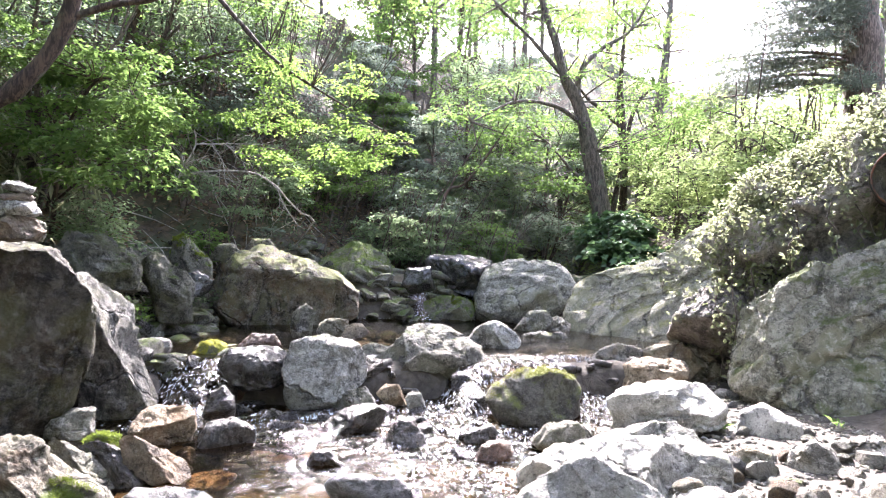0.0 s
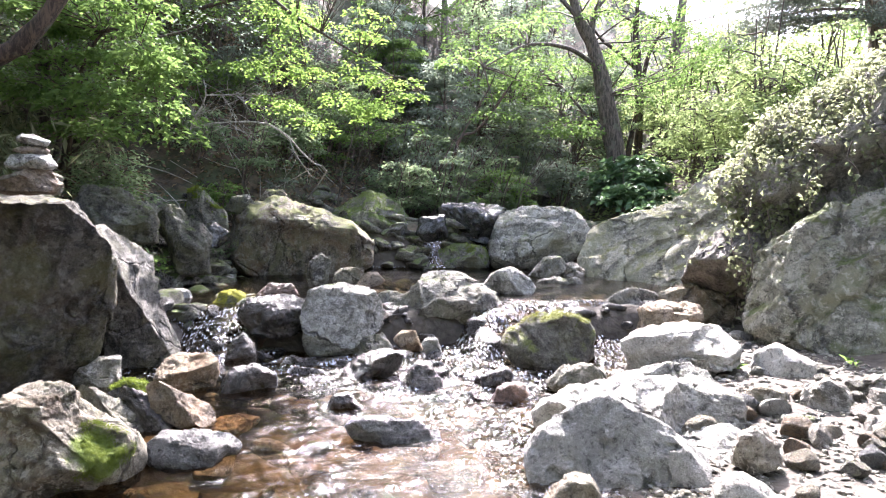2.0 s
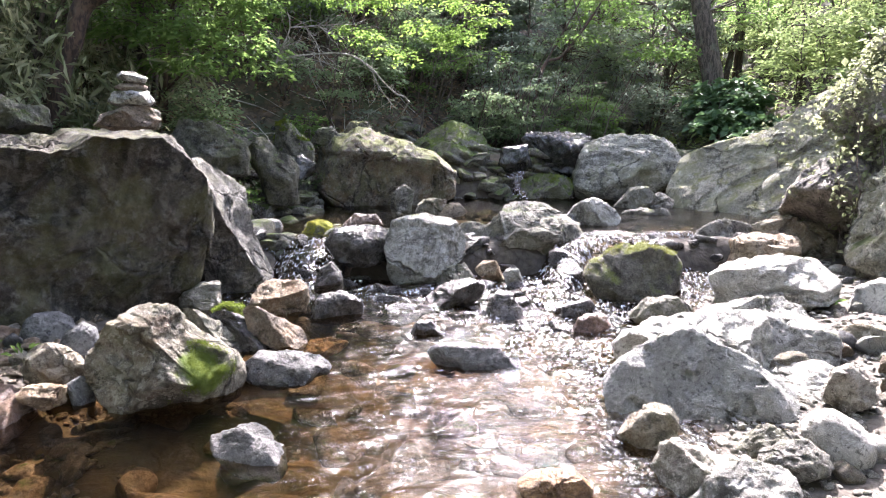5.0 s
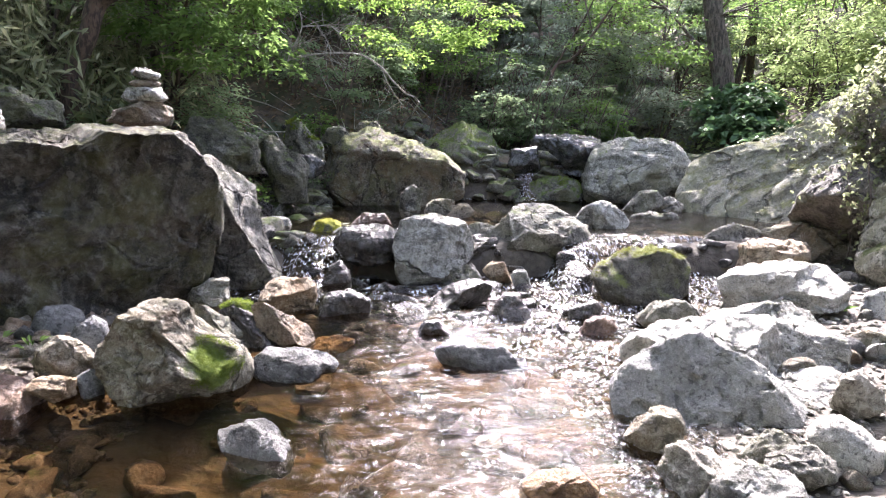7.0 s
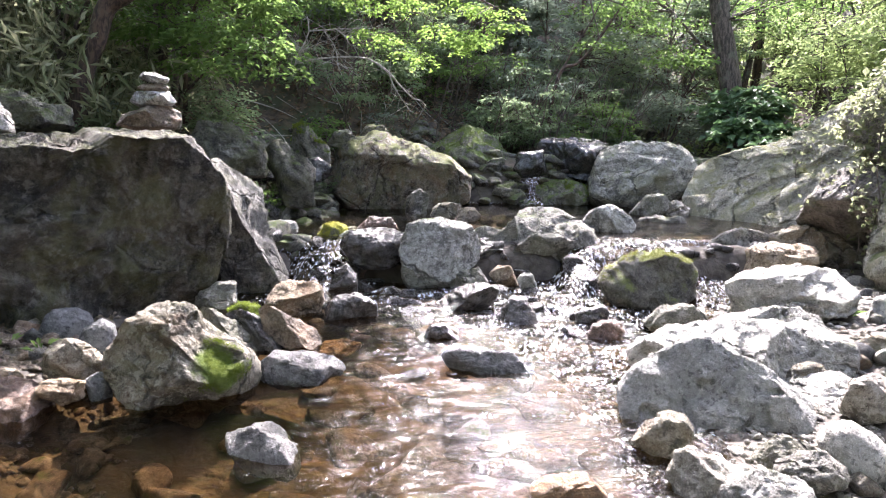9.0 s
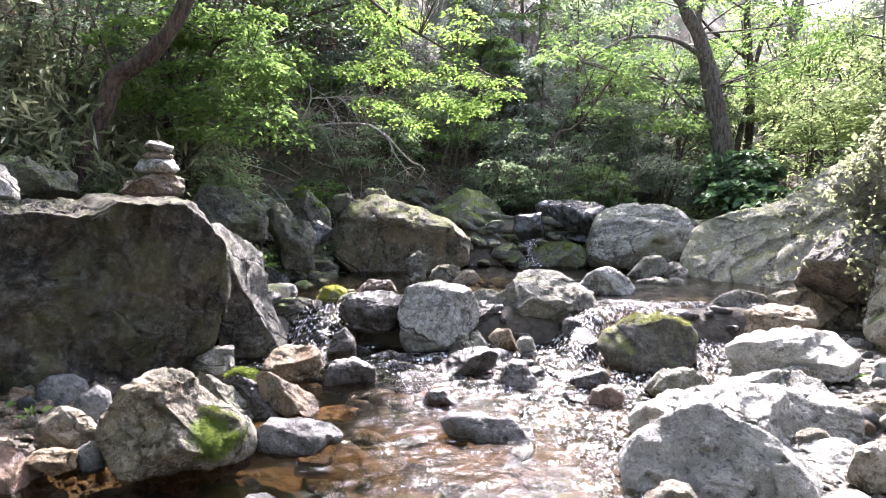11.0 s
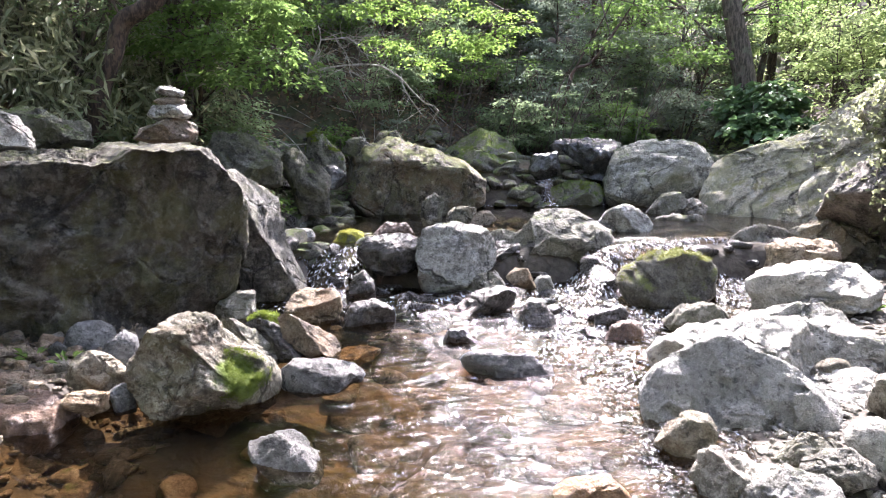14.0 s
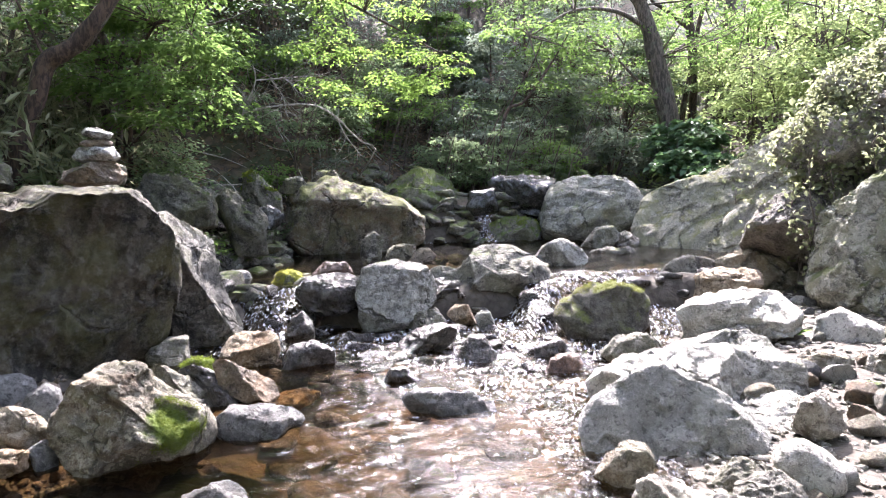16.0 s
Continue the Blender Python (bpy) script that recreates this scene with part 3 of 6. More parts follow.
tagged(new("ground", mesh_of("ground", v, f, SOIL)), "brown forest soil, gravel bank and amber stream bed", "ground", kind="structure")


def surface(x, y):
    w = water_level(x, y)
    fast = 0.7 * step(4.5, 5.0, y) * (1 - step(6.1, 6.5, y)) + 0.5 * step(9.4, 9.8, y) + 0.25 * step(3.4, 4.6, y) * (1 - step(4.8, 5, y)) * step(-0.6, 0.4, x)
    calm = (0.12 + 0.3 * step(-1.0, 0.2, x) + 0.58 * step(0.3, 1.1, x + 0.25 * (y - 3))) * (1 - 0.85 * step(6.0, 6.6, y))
    p = flat3(x * 0.5, y * 1.15)
    near = step(0.8, 1.2, y) * (1 - step(6.2, 6.8, y))
    live = calm * near
    return w + 0.024 * calm * fbm(p * 5.5, 2, 21, 0.5) + 0.027 * live * fbm(p * 15, 2, 22, 0.5) + 0.034 * fast * fbm(p * 6.5, 3, 23) + 0.012 * fast * fbm(p * 19, 2, 29)


v, f = sheet(np.concatenate([np.arange(-3.0, -1.8, 0.04), np.arange(-1.8, 2.6, 0.016), np.arange(2.6, 4.6, 0.04)]), np.concatenate([np.arange(-12, 1.2, 0.25), np.arange(1.2, 6.6, 0.016), np.arange(6.6, 12.5, 0.035)]), surface)
tagged(new("water", mesh_of("water", v, f, WATER)), "clear shallow amber stream with glittering ripples", "water", kind="structure")

# ---- stones of the stream, one by one ----

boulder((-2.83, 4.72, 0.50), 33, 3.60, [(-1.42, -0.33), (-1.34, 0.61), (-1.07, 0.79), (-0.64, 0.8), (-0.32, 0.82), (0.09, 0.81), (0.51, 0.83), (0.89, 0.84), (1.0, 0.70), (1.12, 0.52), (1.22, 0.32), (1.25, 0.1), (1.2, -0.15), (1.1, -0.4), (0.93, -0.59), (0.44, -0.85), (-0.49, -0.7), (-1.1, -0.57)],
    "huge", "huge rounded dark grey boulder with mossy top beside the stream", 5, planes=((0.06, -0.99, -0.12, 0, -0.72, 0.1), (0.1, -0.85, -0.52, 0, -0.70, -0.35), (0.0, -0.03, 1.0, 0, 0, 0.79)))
boulder((-1.53, 5.43, 0.48), 16, 1.25, [(-0.31, 0.62), (-0.16, 0.63), (-0.09, 0.55), (0.07, 0.46), (0.15, 0.26), (0.24, -0.08), (0.29, -0.33), (0.32, -0.5), (0.17, -0.6), (-0.06, -0.63), (-0.22, -0.54), (-0.24, -0.15), (-0.23, 0.13), (-0.26, 0.36), (-0.32, 0.52)],
    "leaning", "pale leaning slab of stone against the huge boulder", 4, planes=((0.786, -0.455, 0.42, -0.12, -0.25, 0.25), (-0.28, -0.95, -0.15, -0.12, -0.25, 0.25)))
boulder((-1.27, 3.18, 0.18), 21, 0.62, [(-0.35, 0.04), (-0.29, 0.13), (-0.19, 0.21), (-0.12, 0.28), (-0.01, 0.28), (0.06, 0.23), (0.14, 0.11), (0.25, 0.03), (0.32, -0.06), (0.35, -0.13), (0.32, -0.21), (0.2, -0.28), (-0.05, -0.28), (-0.24, -0.23), (-0.33, -0.1)],
    "lichen", "angular grey boulder with a bright moss patch at the water", 5, moss_side=True, planes=((-0.55, -0.75, 0.36, -0.1, -0.2, 0.05), (0.42, -0.62, 0.66, 0.05, -0.12, 0.14), (0.1, -0.75, -0.65, 0, -0.24, -0.12), (-0.2, -0.25, 0.95, -0.05, 0, 0.25)))
stone((-1.21, 3.74, 0.12), 18, 0.27, [(-0.17, 0.16), (-0.14, 0.18), (-0.04, 0.14), (0.05, 0.06), (0.16, -0.07), (0.17, -0.18), (0.09, -0.17), (-0.07, -0.04)],
    "grey", "narrow grey stone tilted beside the mossy boulder", 3, planes=((0.62, -0.45, 0.64, 0.0, -0.06, 0.02), (-0.35, -0.9, 0.2, 0.0, -0.07, 0.0)))
stone((-1.06, 3.87, 0.11), 15, 0.33, [(-0.21, 0.11), (-0.15, 0.14), (-0.06, 0.12), (0.06, 0.03), (0.19, -0.02), (0.21, -0.11), (0.11, -0.14), (-0.06, -0.12)],
    "wet", "dark wet stone leaning in the row at the pool", 3, planes=((0.62, -0.45, 0.64, 0.0, -0.06, 0.02), (-0.35, -0.9, 0.2, 0.0, -0.07, 0.0)))
stone((-0.88, 3.88, 0.13), 12, 0.26, [(-0.19, 0.13), (-0.15, 0.15), (-0.07, 0.11), (0.08, 0.02), (0.17, -0.05), (0.19, -0.15), (-0.0, -0.13), (-0.15, -0.03)],
    "brown", "long brown tilted stone at the pool's edge", 3, planes=((0.62, -0.45, 0.64, 0.0, -0.06, 0.02), (-0.35, -0.9, 0.2, 0.0, -0.07, 0.0)))
stone((-1.28, 4.32, 0.07), 16, 0.17, [(-0.1, 0.05), (-0.02, 0.08), (0.09, 0.06), (0.1, -0.07), (-0.06, -0.08)],
    "moss", "small moss covered stone among the pool stones", 3)
stone((-1.63, 4.87, 0.06), 18, 0.31, [(-0.17, -0.1), (-0.13, 0.05), (0.02, 0.13), (0.14, 0.12), (0.17, 0.01), (0.15, -0.13), (-0.08, -0.13)],
    "grey", "grey stone at the foot of the huge boulder", 3)
stone((-1.00, 4.70, 0.09), 12, 0.35, [(-0.21, 0.01), (-0.14, 0.11), (-0.04, 0.14), (0.17, 0.11), (0.21, 0.01), (0.17, -0.1), (-0.05, -0.14), (-0.19, -0.09)],
    "ochre", "rusty orange stone beside the little cascade", 3, planes=((-0.1, -0.45, 0.88, 0, -0.03, 0.1), (0.3, -0.93, -0.1, 0.05, -0.12, 0)))
stone((-0.57, 4.59, 0.05), 7, 0.30, [(-0.2, -0.08), (-0.13, 0.08), (0.04, 0.12), (0.19, 0.04), (0.2, -0.09), (0.03, -0.12), (-0.16, -0.11)],
    "wet", "dark wet stone below the cascade", 3)
stone((-0.69, 4.97, 0.17), 8, 0.19, [(-0.12, -0.12), (-0.04, 0.09), (0.05, 0.14), (0.12, 0.04), (0.12, -0.12), (0.02, -0.14)],
    "wet", "rounded wet stone washed by the cascade", 3)
stone((-0.69, 3.34, 0.06), 11, 0.26, [(-0.24, 0.02), (-0.16, 0.09), (0.04, 0.09), (0.16, 0.03), (0.24, -0.04), (0.1, -0.07), (-0.11, -0.09), (-0.23, -0.06)],
    "wetpale", "flat wet stone lying in the pool", 3, planes=((0.1, -0.2, 0.97, 0, 0, 0.05), (-0.3, -0.85, 0.4, -0.1, -0.08, 0.0)))
stone((-0.71, 2.51, 0.01), 15, 0.40, [(-0.15, 0.05), (-0.05, 0.08), (0.02, 0.09), (0.09, 0.05), (0.14, -0.03), (0.15, -0.09), (0.08, -0.09), (-0.06, -0.06), (-0.14, -0.0)],
    "wetpale", "pale half submerged stone in the pool", 3, planes=((0.35, 0.05, 0.93, 0.03, 0, 0.07), (-0.5, -0.6, 0.62, -0.02, -0.06, 0.06)))
stone((-2.25, 3.88, 0.12), 29, 0.23, [(-0.16, -0.04), (-0.12, 0.07), (-0.06, 0.12), (0.08, 0.11), (0.15, 0.07), (0.16, -0.03), (0.04, -0.12), (-0.11, -0.11)],
    "blue", "smooth blue grey cobble by the boulder", 3)
stone((-1.93, 3.61, 0.13), 27, 0.20, [(-0.11, -0.01), (-0.06, 0.07), (0.03, 0.12), (0.1, 0.07), (0.11, -0.06), (0.04, -0.12), (-0.06, -0.08)],
    "blue", "rounded blue grey cobble on the bank", 3)
stone((-1.84, 3.23, 0.12), 29, 0.27, [(-0.16, 0.01), (-0.12, 0.1), (-0.06, 0.13), (0.04, 0.09), (0.13, -0.01), (0.16, -0.11), (0.05, -0.13), (-0.12, -0.07)],
    "lichen", "rounded speckled grey stone on the bank", 3)
stone((-1.79, 2.96, 0.07), 30, 0.13, [(-0.11, 0.03), (-0.05, 0.07), (0.04, 0.05), (0.11, 0.03), (0.09, -0.05), (-0.0, -0.07)],
    "ochre", "small flat buff stone at the water's edge", 3)
stone((-1.66, 3.06, 0.05), 27, 0.11, [(-0.06, 0.05), (0.0, 0.08), (0.06, 0.07), (0.06, -0.08), (-0.04, -0.08)],
    "blue", "small dark cobble at the water's edge", 3)
stone((-2.02, 2.95, 0.03), 36, 0.57, [(-0.14, 0.07), (-0.02, 0.13), (0.1, 0.07), (0.17, -0.04), (0.17, -0.08), (0.07, -0.11), (-0.07, -0.13), (-0.17, -0.06)],
    "brownwet", "flat brown wet slab at the pool margin", 3, facets=((0.0, -0.12, 0.99, 0.45),))
stone((-2.30, 3.31, 0.05), 34, 0.37, [(-0.19, -0.01), (-0.11, 0.08), (0.05, 0.07), (0.18, -0.03), (0.19, -0.08), (0.03, -0.08)],
    "brown", "thin reddish brown stone on the bank", 3, facets=((0.1, -0.1, 0.98, 0.5),))
stone((-2.55, 3.55, 0.10), 35, 0.27, [(-0.2, -0.04), (-0.08, 0.09), (0.08, 0.08), (0.2, -0.03), (0.2, -0.08), (0.03, -0.09)],
    "brown", "brown earthy stone on the bank", 3)
stone((0.08, 4.08, 0.02), -1, 0.21, [(-0.12, -0.05), (-0.07, 0.06), (0.02, 0.07), (0.12, -0.04), (0.09, -0.07), (-0.09, -0.06)],
    "wet", "small dark stone standing in the pool", 3)
stone((0.35, 3.47, 0.05), -6, 0.19, [(-0.28, -0.0), (-0.26, 0.05), (-0.17, 0.08), (-0.03, 0.06), (0.1, 0.05), (0.18, -0.01), (0.28, -0.05), (0.14, -0.08), (-0.22, -0.08)],
    "wetpale", "long low grey stone in the middle of the pool", 3, planes=((0.05, -0.85, 0.5, 0, -0.05, 0.03), (0.1, -0.1, 0.98, 0, 0, 0.06)))
stone((0.30, 4.79, 0.07), -4, 0.35, [(-0.23, -0.03), (-0.08, 0.08), (0.12, 0.13), (0.23, 0.11), (0.19, -0.02), (0.06, -0.1), (-0.16, -0.13)],
    "wet", "dark angular wet stone in the rapids", 3, planes=((-0.5, -0.45, 0.74, -0.04, 0, 0.09), (0.4, -0.85, -0.3, 0.08, -0.08, 0)))
stone((0.62, 4.51, 0.05), -8, 0.29, [(-0.18, -0.08), (-0.03, 0.11), (0.07, 0.11), (0.18, -0.07), (-0.01, -0.11)],
    "wet", "wet stone washed by white water", 3)
stone((1.14, 4.37, 0.05), -14, 0.21, [(-0.13, -0.1), (-0.09, 0.04), (0.08, 0.1), (0.13, 0.03), (0.05, -0.1)],
    "wet", "wet rounded stone in the white water", 3)
stone((1.15, 4.05, 0.04), -16, 0.21, [(-0.13, -0.08), (-0.08, 0.05), (0.03, 0.09), (0.11, 0.08), (0.13, 0.0), (-0.01, -0.09)],
    "brownwet", "brown wet stone at the edge of the rapids", 3)
boulder((0.11, 5.67, 0.26), -1, 0.58, [(-0.34, -0.19), (-0.34, 0.07), (-0.28, 0.25), (-0.16, 0.3), (0.12, 0.28), (0.27, 0.23), (0.34, 0.05), (0.34, -0.06), (0.17, -0.18), (0.02, -0.29), (-0.26, -0.3)],
    "palewhite", "pale upright block of granite at the weir", 4, planes=((-0.05, -0.92, 0.38, 0, -0.17, 0.06), (0.1, -0.25, 0.96, 0, 0, 0.27), (0.75, -0.6, 0.2, 0.24, -0.1, 0)))
boulder((-0.51, 5.81, 0.31), 5, 0.49, [(-0.31, 0.03), (-0.24, 0.15), (0.02, 0.19), (0.27, 0.11), (0.31, -0.15), (0.06, -0.19), (-0.21, -0.17)],
    "wet", "dark wet flat-topped stone in the weir", 3, facets=((0.0, -0.2, 0.97, 0.6),))
stone((-0.61, 5.92, 0.09), 6, 0.19, [(-0.12, -0.13), (-0.1, 0.09), (0.02, 0.15), (0.12, 0.08), (0.11, -0.14), (-0.02, -0.15)],
    "brownwet", "reddish brown stone below the weir", 3)
stone((-0.37, 5.94, 0.08), 3, 0.16, [(-0.1, -0.13), (-0.09, 0.09), (0.01, 0.15), (0.1, 0.09), (0.1, -0.13), (0.0, -0.15)],
    "grey", "narrow grey stone wedged below the weir", 3)
stone((0.31, 5.50, 0.06), -3, 0.31, [(-0.19, -0.1), (-0.13, 0.07), (0.1, 0.12), (0.19, 0.02), (0.12, -0.11), (-0.1, -0.12)],
    "grey", "blue grey stone at the foot of the pale block", 3)
stone((0.65, 5.56, 0.09), -7, 0.21, [(-0.13, 0.01), (-0.05, 0.09), (0.07, 0.1), (0.13, -0.07), (0.0, -0.1)],
    "ochre", "small buff stone in the weir", 3)
stone((0.84, 5.32, 0.05), -9, 0.17, [(-0.1, 0.06), (-0.06, 0.11), (0.03, 0.11), (0.1, -0.08), (-0.02, -0.11)],
    "palewhite", "small white stone at the rapids", 3)
boulder((1.13, 6.28, 0.26), -10, 0.92, [(-0.6, -0.22), (-0.57, 0.04), (-0.4, 0.16), (-0.23, 0.32), (-0.01, 0.37), (0.18, 0.3), (0.29, 0.24), (0.46, 0.13), (0.6, -0.06), (0.57, -0.19), (0.29, -0.29), (0.07, -0.37), (-0.27, -0.33), (-0.53, -0.3)],
    "grey", "broad craggy grey boulder in the weir", 4, planes=((0.12, -0.36, 0.93, 0, -0.02, 0.28), (0.15, -0.86, -0.46, 0.15, -0.36, 0.04), (-0.6, -0.6, 0.5, -0.46, -0.1, 0.15)))
stone((0.60, 6.50, 0.28), -5, 0.24, [(-0.15, 0.08), (-0.01, 0.14), (0.15, 0.08), (0.07, -0.14), (-0.14, -0.14)],
    "grey", "grey stone tucked behind the weir", 3)
boulder((1.72, 4.99, 0.17), -19, 0.60, [(-0.37, -0.02), (-0.31, 0.1), (-0.18, 0.19), (0.12, 0.24), (0.31, 0.2), (0.37, 0.11), (0.32, -0.09), (0.19, -0.2), (-0.07, -0.24), (-0.3, -0.17)],
    "mossblock", "squat dark boulder with a moss cushion on top", 4)
stone((1.70, 4.31, 0.08), -21, 0.25, [(-0.23, -0.08), (-0.09, 0.05), (0.13, 0.1), (0.23, 0.01), (0.1, -0.09), (-0.16, -0.1)],
    "grey", "flat grey stone beside the small fall", 3)
boulder((2.53, 4.34, 0.24), -30, 0.66, [(-0.4, 0.04), (-0.31, 0.09), (-0.09, 0.14), (0.18, 0.2), (0.25, 0.16), (0.4, 0.01), (0.39, -0.07), (0.18, -0.13), (-0.29, -0.2), (-0.37, -0.16)],
    "white", "flat-topped white granite block on the bank", 4, planes=((0.30, -0.28, 0.91, 0.1, 0.12, 0.18), (-0.12, -0.97, 0.2, 0, -0.2, 0.0)))
stone((2.42, 4.13, 0.13), -30, 0.26, [(-0.23, -0.09), (-0.06, 0.08), (0.17, 0.11), (0.23, -0.06), (0.15, -0.09), (-0.11, -0.11)],
    "pale", "rounded pale stone before the white block", 3)
boulder((1.36, 2.84, 0.13), -26, 0.7, [(-0.44, -0.1), (-0.43, -0.01), (-0.27, 0.13), (-0.24, 0.17), (-0.05, 0.25), (0.01, 0.21), (0.16, 0.15), (0.25, 0.1), (0.35, 0.04), (0.44, -0.03), (0.43, -0.11), (0.28, -0.19), (0.09, -0.25), (-0.12, -0.25), (-0.31, -0.22), (-0.41, -0.18)],
    "slab", "large flat-faced grey granite boulder on the bank", 5, planes=((0.05, -0.87, 0.49, 0, -0.03, 0.12), (0.6, -0.35, 0.72, 0.25, 0, 0.06)))
# white blocks here are sunlit faces of one boulder; their colour carries the sun
boulder((1.35, 3.37, 0.18), -22, 0.42, [(-0.25, -0.09), (-0.15, 0.02), (-0.01, 0.1), (0.14, 0.15), (0.25, 0.12), (0.25, -0.15), (0.01, -0.22), (-0.2, -0.2)],
    "white", "low sunlit granite block behind the flat-faced boulder", 4, planes=((-0.15, -0.3, 0.94, 0, 0, 0.09),))
boulder((1.72, 3.28, 0.15), -28, 0.66, [(-0.25, 0.04), (-0.2, 0.13), (-0.08, 0.18), (0.11, 0.23), (0.18, 0.16), (0.25, -0.04), (0.24, -0.24), (0.0, -0.25), (-0.2, -0.2)],
    "white", "sunlit wedge of pale granite parted by a mossy crack", 4, planes=((0.12, -0.42, 0.90, 0, -0.02, 0.14), (0.85, -0.35, 0.4, 0.19, 0, 0)))
boulder((2.12, 3.36, 0.06), -33, 0.50, [(-0.2, 0.2), (-0.11, 0.25), (-0.02, 0.25), (0.06, 0.18), (0.18, 0.15), (0.21, 0.02), (0.2, -0.2), (-0.04, -0.25), (-0.18, -0.2)],
    "palewhite", "grey granite block with a sharp crack beside the pale wedge", 4, planes=((0.1, -0.80, 0.59, 0, -0.1, 0.14), (0.15, -0.2, 0.96, 0, 0, 0.2)))
boulder((1.93, 2.98, 0.02), -33, 0.52, [(-0.22, -0.02), (-0.13, 0.11), (0.01, 0.13), (0.12, 0.14), (0.18, 0.1), (0.17, 0.0), (0.14, -0.12), (0.01, -0.18), (-0.16, -0.15)],
    "white", "smooth sunlit granite shelf at the flat-faced boulder's side", 4, planes=((-0.12, -0.36, 0.92, 0, 0, 0.08),))
boulder((2.15, 3.92, 0.12), -29, 0.45, [(-0.38, -0.05), (-0.17, 0.07), (-0.01, 0.13), (0.18, 0.16), (0.32, 0.1), (0.38, -0.02), (0.3, -0.16), (-0.25, -0.18)],
    "palewhite", "low rounded granite ledge before the white block", 4, planes=((0.05, -0.6, 0.8, 0, -0.05, 0.08),))
stone((0.99, 2.52, 0.05), -21, 0.25, [(-0.13, -0.05), (-0.06, 0.05), (0.01, 0.1), (0.09, 0.09), (0.13, 0.04), (0.1, -0.05), (-0.0, -0.1), (-0.1, -0.09)],
    "lichen", "rounded speckled stone at the water's edge", 3)
stone((1.05, 2.13, 0.06), -25, 0.21, [(-0.16, -0.01), (-0.14, 0.07), (-0.1, 0.12), (-0.02, 0.09), (0.11, 0.08), (0.16, 0.06), (0.1, -0.04), (-0.01, -0.12), (-0.08, -0.09)],
    "pale", "angular pale stone on the gravel bank", 3, planes=((-0.5, -0.8, 0.3, -0.05, -0.08, 0), (0.25, -0.3, 0.92, 0.02, 0, 0.07)))
stone((1.12, 1.96, 0.06), -29, 0.24, [(-0.19, -0.08), (-0.11, 0.05), (-0.02, 0.12), (0.05, 0.14), (0.12, 0.13), (0.16, 0.07), (0.19, 0.01), (0.03, -0.12), (-0.15, -0.14)],
    "palewhite", "pale angular stone with buff veins on the gravel bank", 3, planes=((0.1, -0.45, 0.88, 0, 0, 0.09), (-0.6, -0.7, 0.35, -0.08, -0.08, 0)))
stone((1.66, 2.26, 0.11), -36, 0.22, [(-0.14, 0.03), (-0.1, 0.09), (-0.03, 0.12), (0.06, 0.08), (0.13, 0.01), (0.14, -0.07), (0.04, -0.12), (-0.08, -0.09)],
    "white", "smooth white egg-shaped stone on the gravel bank", 3)
stone((1.43, 2.17, 0.08), -33, 0.19, [(-0.13, -0.01), (-0.04, 0.05), (0.03, 0.08), (0.1, 0.04), (0.13, -0.01), (0.03, -0.07), (-0.09, -0.08)],
    "grey", "tilted grey stone on the gravel bank", 3, planes=((-0.1, -0.55, 0.83, 0, -0.05, 0.04),))
stone((1.42, 2.37, 0.04), -30, 0.16, [(-0.15, -0.09), (-0.08, -0.0), (-0.01, 0.08), (0.09, 0.09), (0.15, 0.05), (0.1, 0.01), (-0.04, -0.07)],
    "grey", "low grey stone beside the flat-faced boulder", 3, planes=((0.3, -0.5, 0.8, 0, -0.03, 0.05),))
stone((1.98, 2.68, 0.15), -35, 0.19, [(-0.12, -0.07), (-0.07, 0.07), (0.01, 0.11), (0.09, 0.04), (0.12, -0.04), (0.01, -0.11), (-0.07, -0.11)],
    "pale", "rounded grey stone on the bank", 3)
stone((0.51, 2.12, 0.02), -13, 0.19, [(-0.14, 0.01), (-0.06, 0.04), (0.06, 0.07), (0.14, 0.04), (0.13, -0.05), (-0.08, -0.07)],
    "orange", "flat wet stone with an orange top in the pool", 3)
stone((-0.62, 4.02, -0.06), 9, 0.34, [(-0.2, -0.03), (-0.12, 0.03), (0.05, 0.05), (0.2, 0.02), (0.17, -0.04), (-0.1, -0.05)],
    "orange", "flat rust-red stone under shallow water below the cascade", 3)
stone((-1.00, 6.59, 0.33), 8, 0.26, [(-0.16, -0.07), (-0.08, 0.07), (0.04, 0.09), (0.16, 0.05), (0.15, -0.08), (-0.08, -0.09)],
    "yellowmoss", "small stone wholly covered with yellow moss", 3)
stone((-0.14, 7.73, 0.48), 1, 0.22, [(-0.14, -0.08), (-0.1, 0.12), (0.02, 0.21), (0.14, 0.17), (0.12, -0.02), (0.07, -0.19), (-0.08, -0.21)],
    "grey", "upright finger-shaped grey stone", 3)
stone((0.19, 7.93, 0.37), -1, 0.33, [(-0.21, -0.1), (-0.12, 0.11), (0.05, 0.14), (0.21, 0.09), (0.18, -0.12), (-0.12, -0.14)],
    "lichen", "small grey stone above the weir", 3)
stone((0.46, 7.75, 0.35), -3, 0.27, [(-0.17, -0.09), (-0.09, 0.1), (0.08, 0.11), (0.17, -0.0), (0.02, -0.11)],
    "brown", "small reddish stone above the weir", 3)
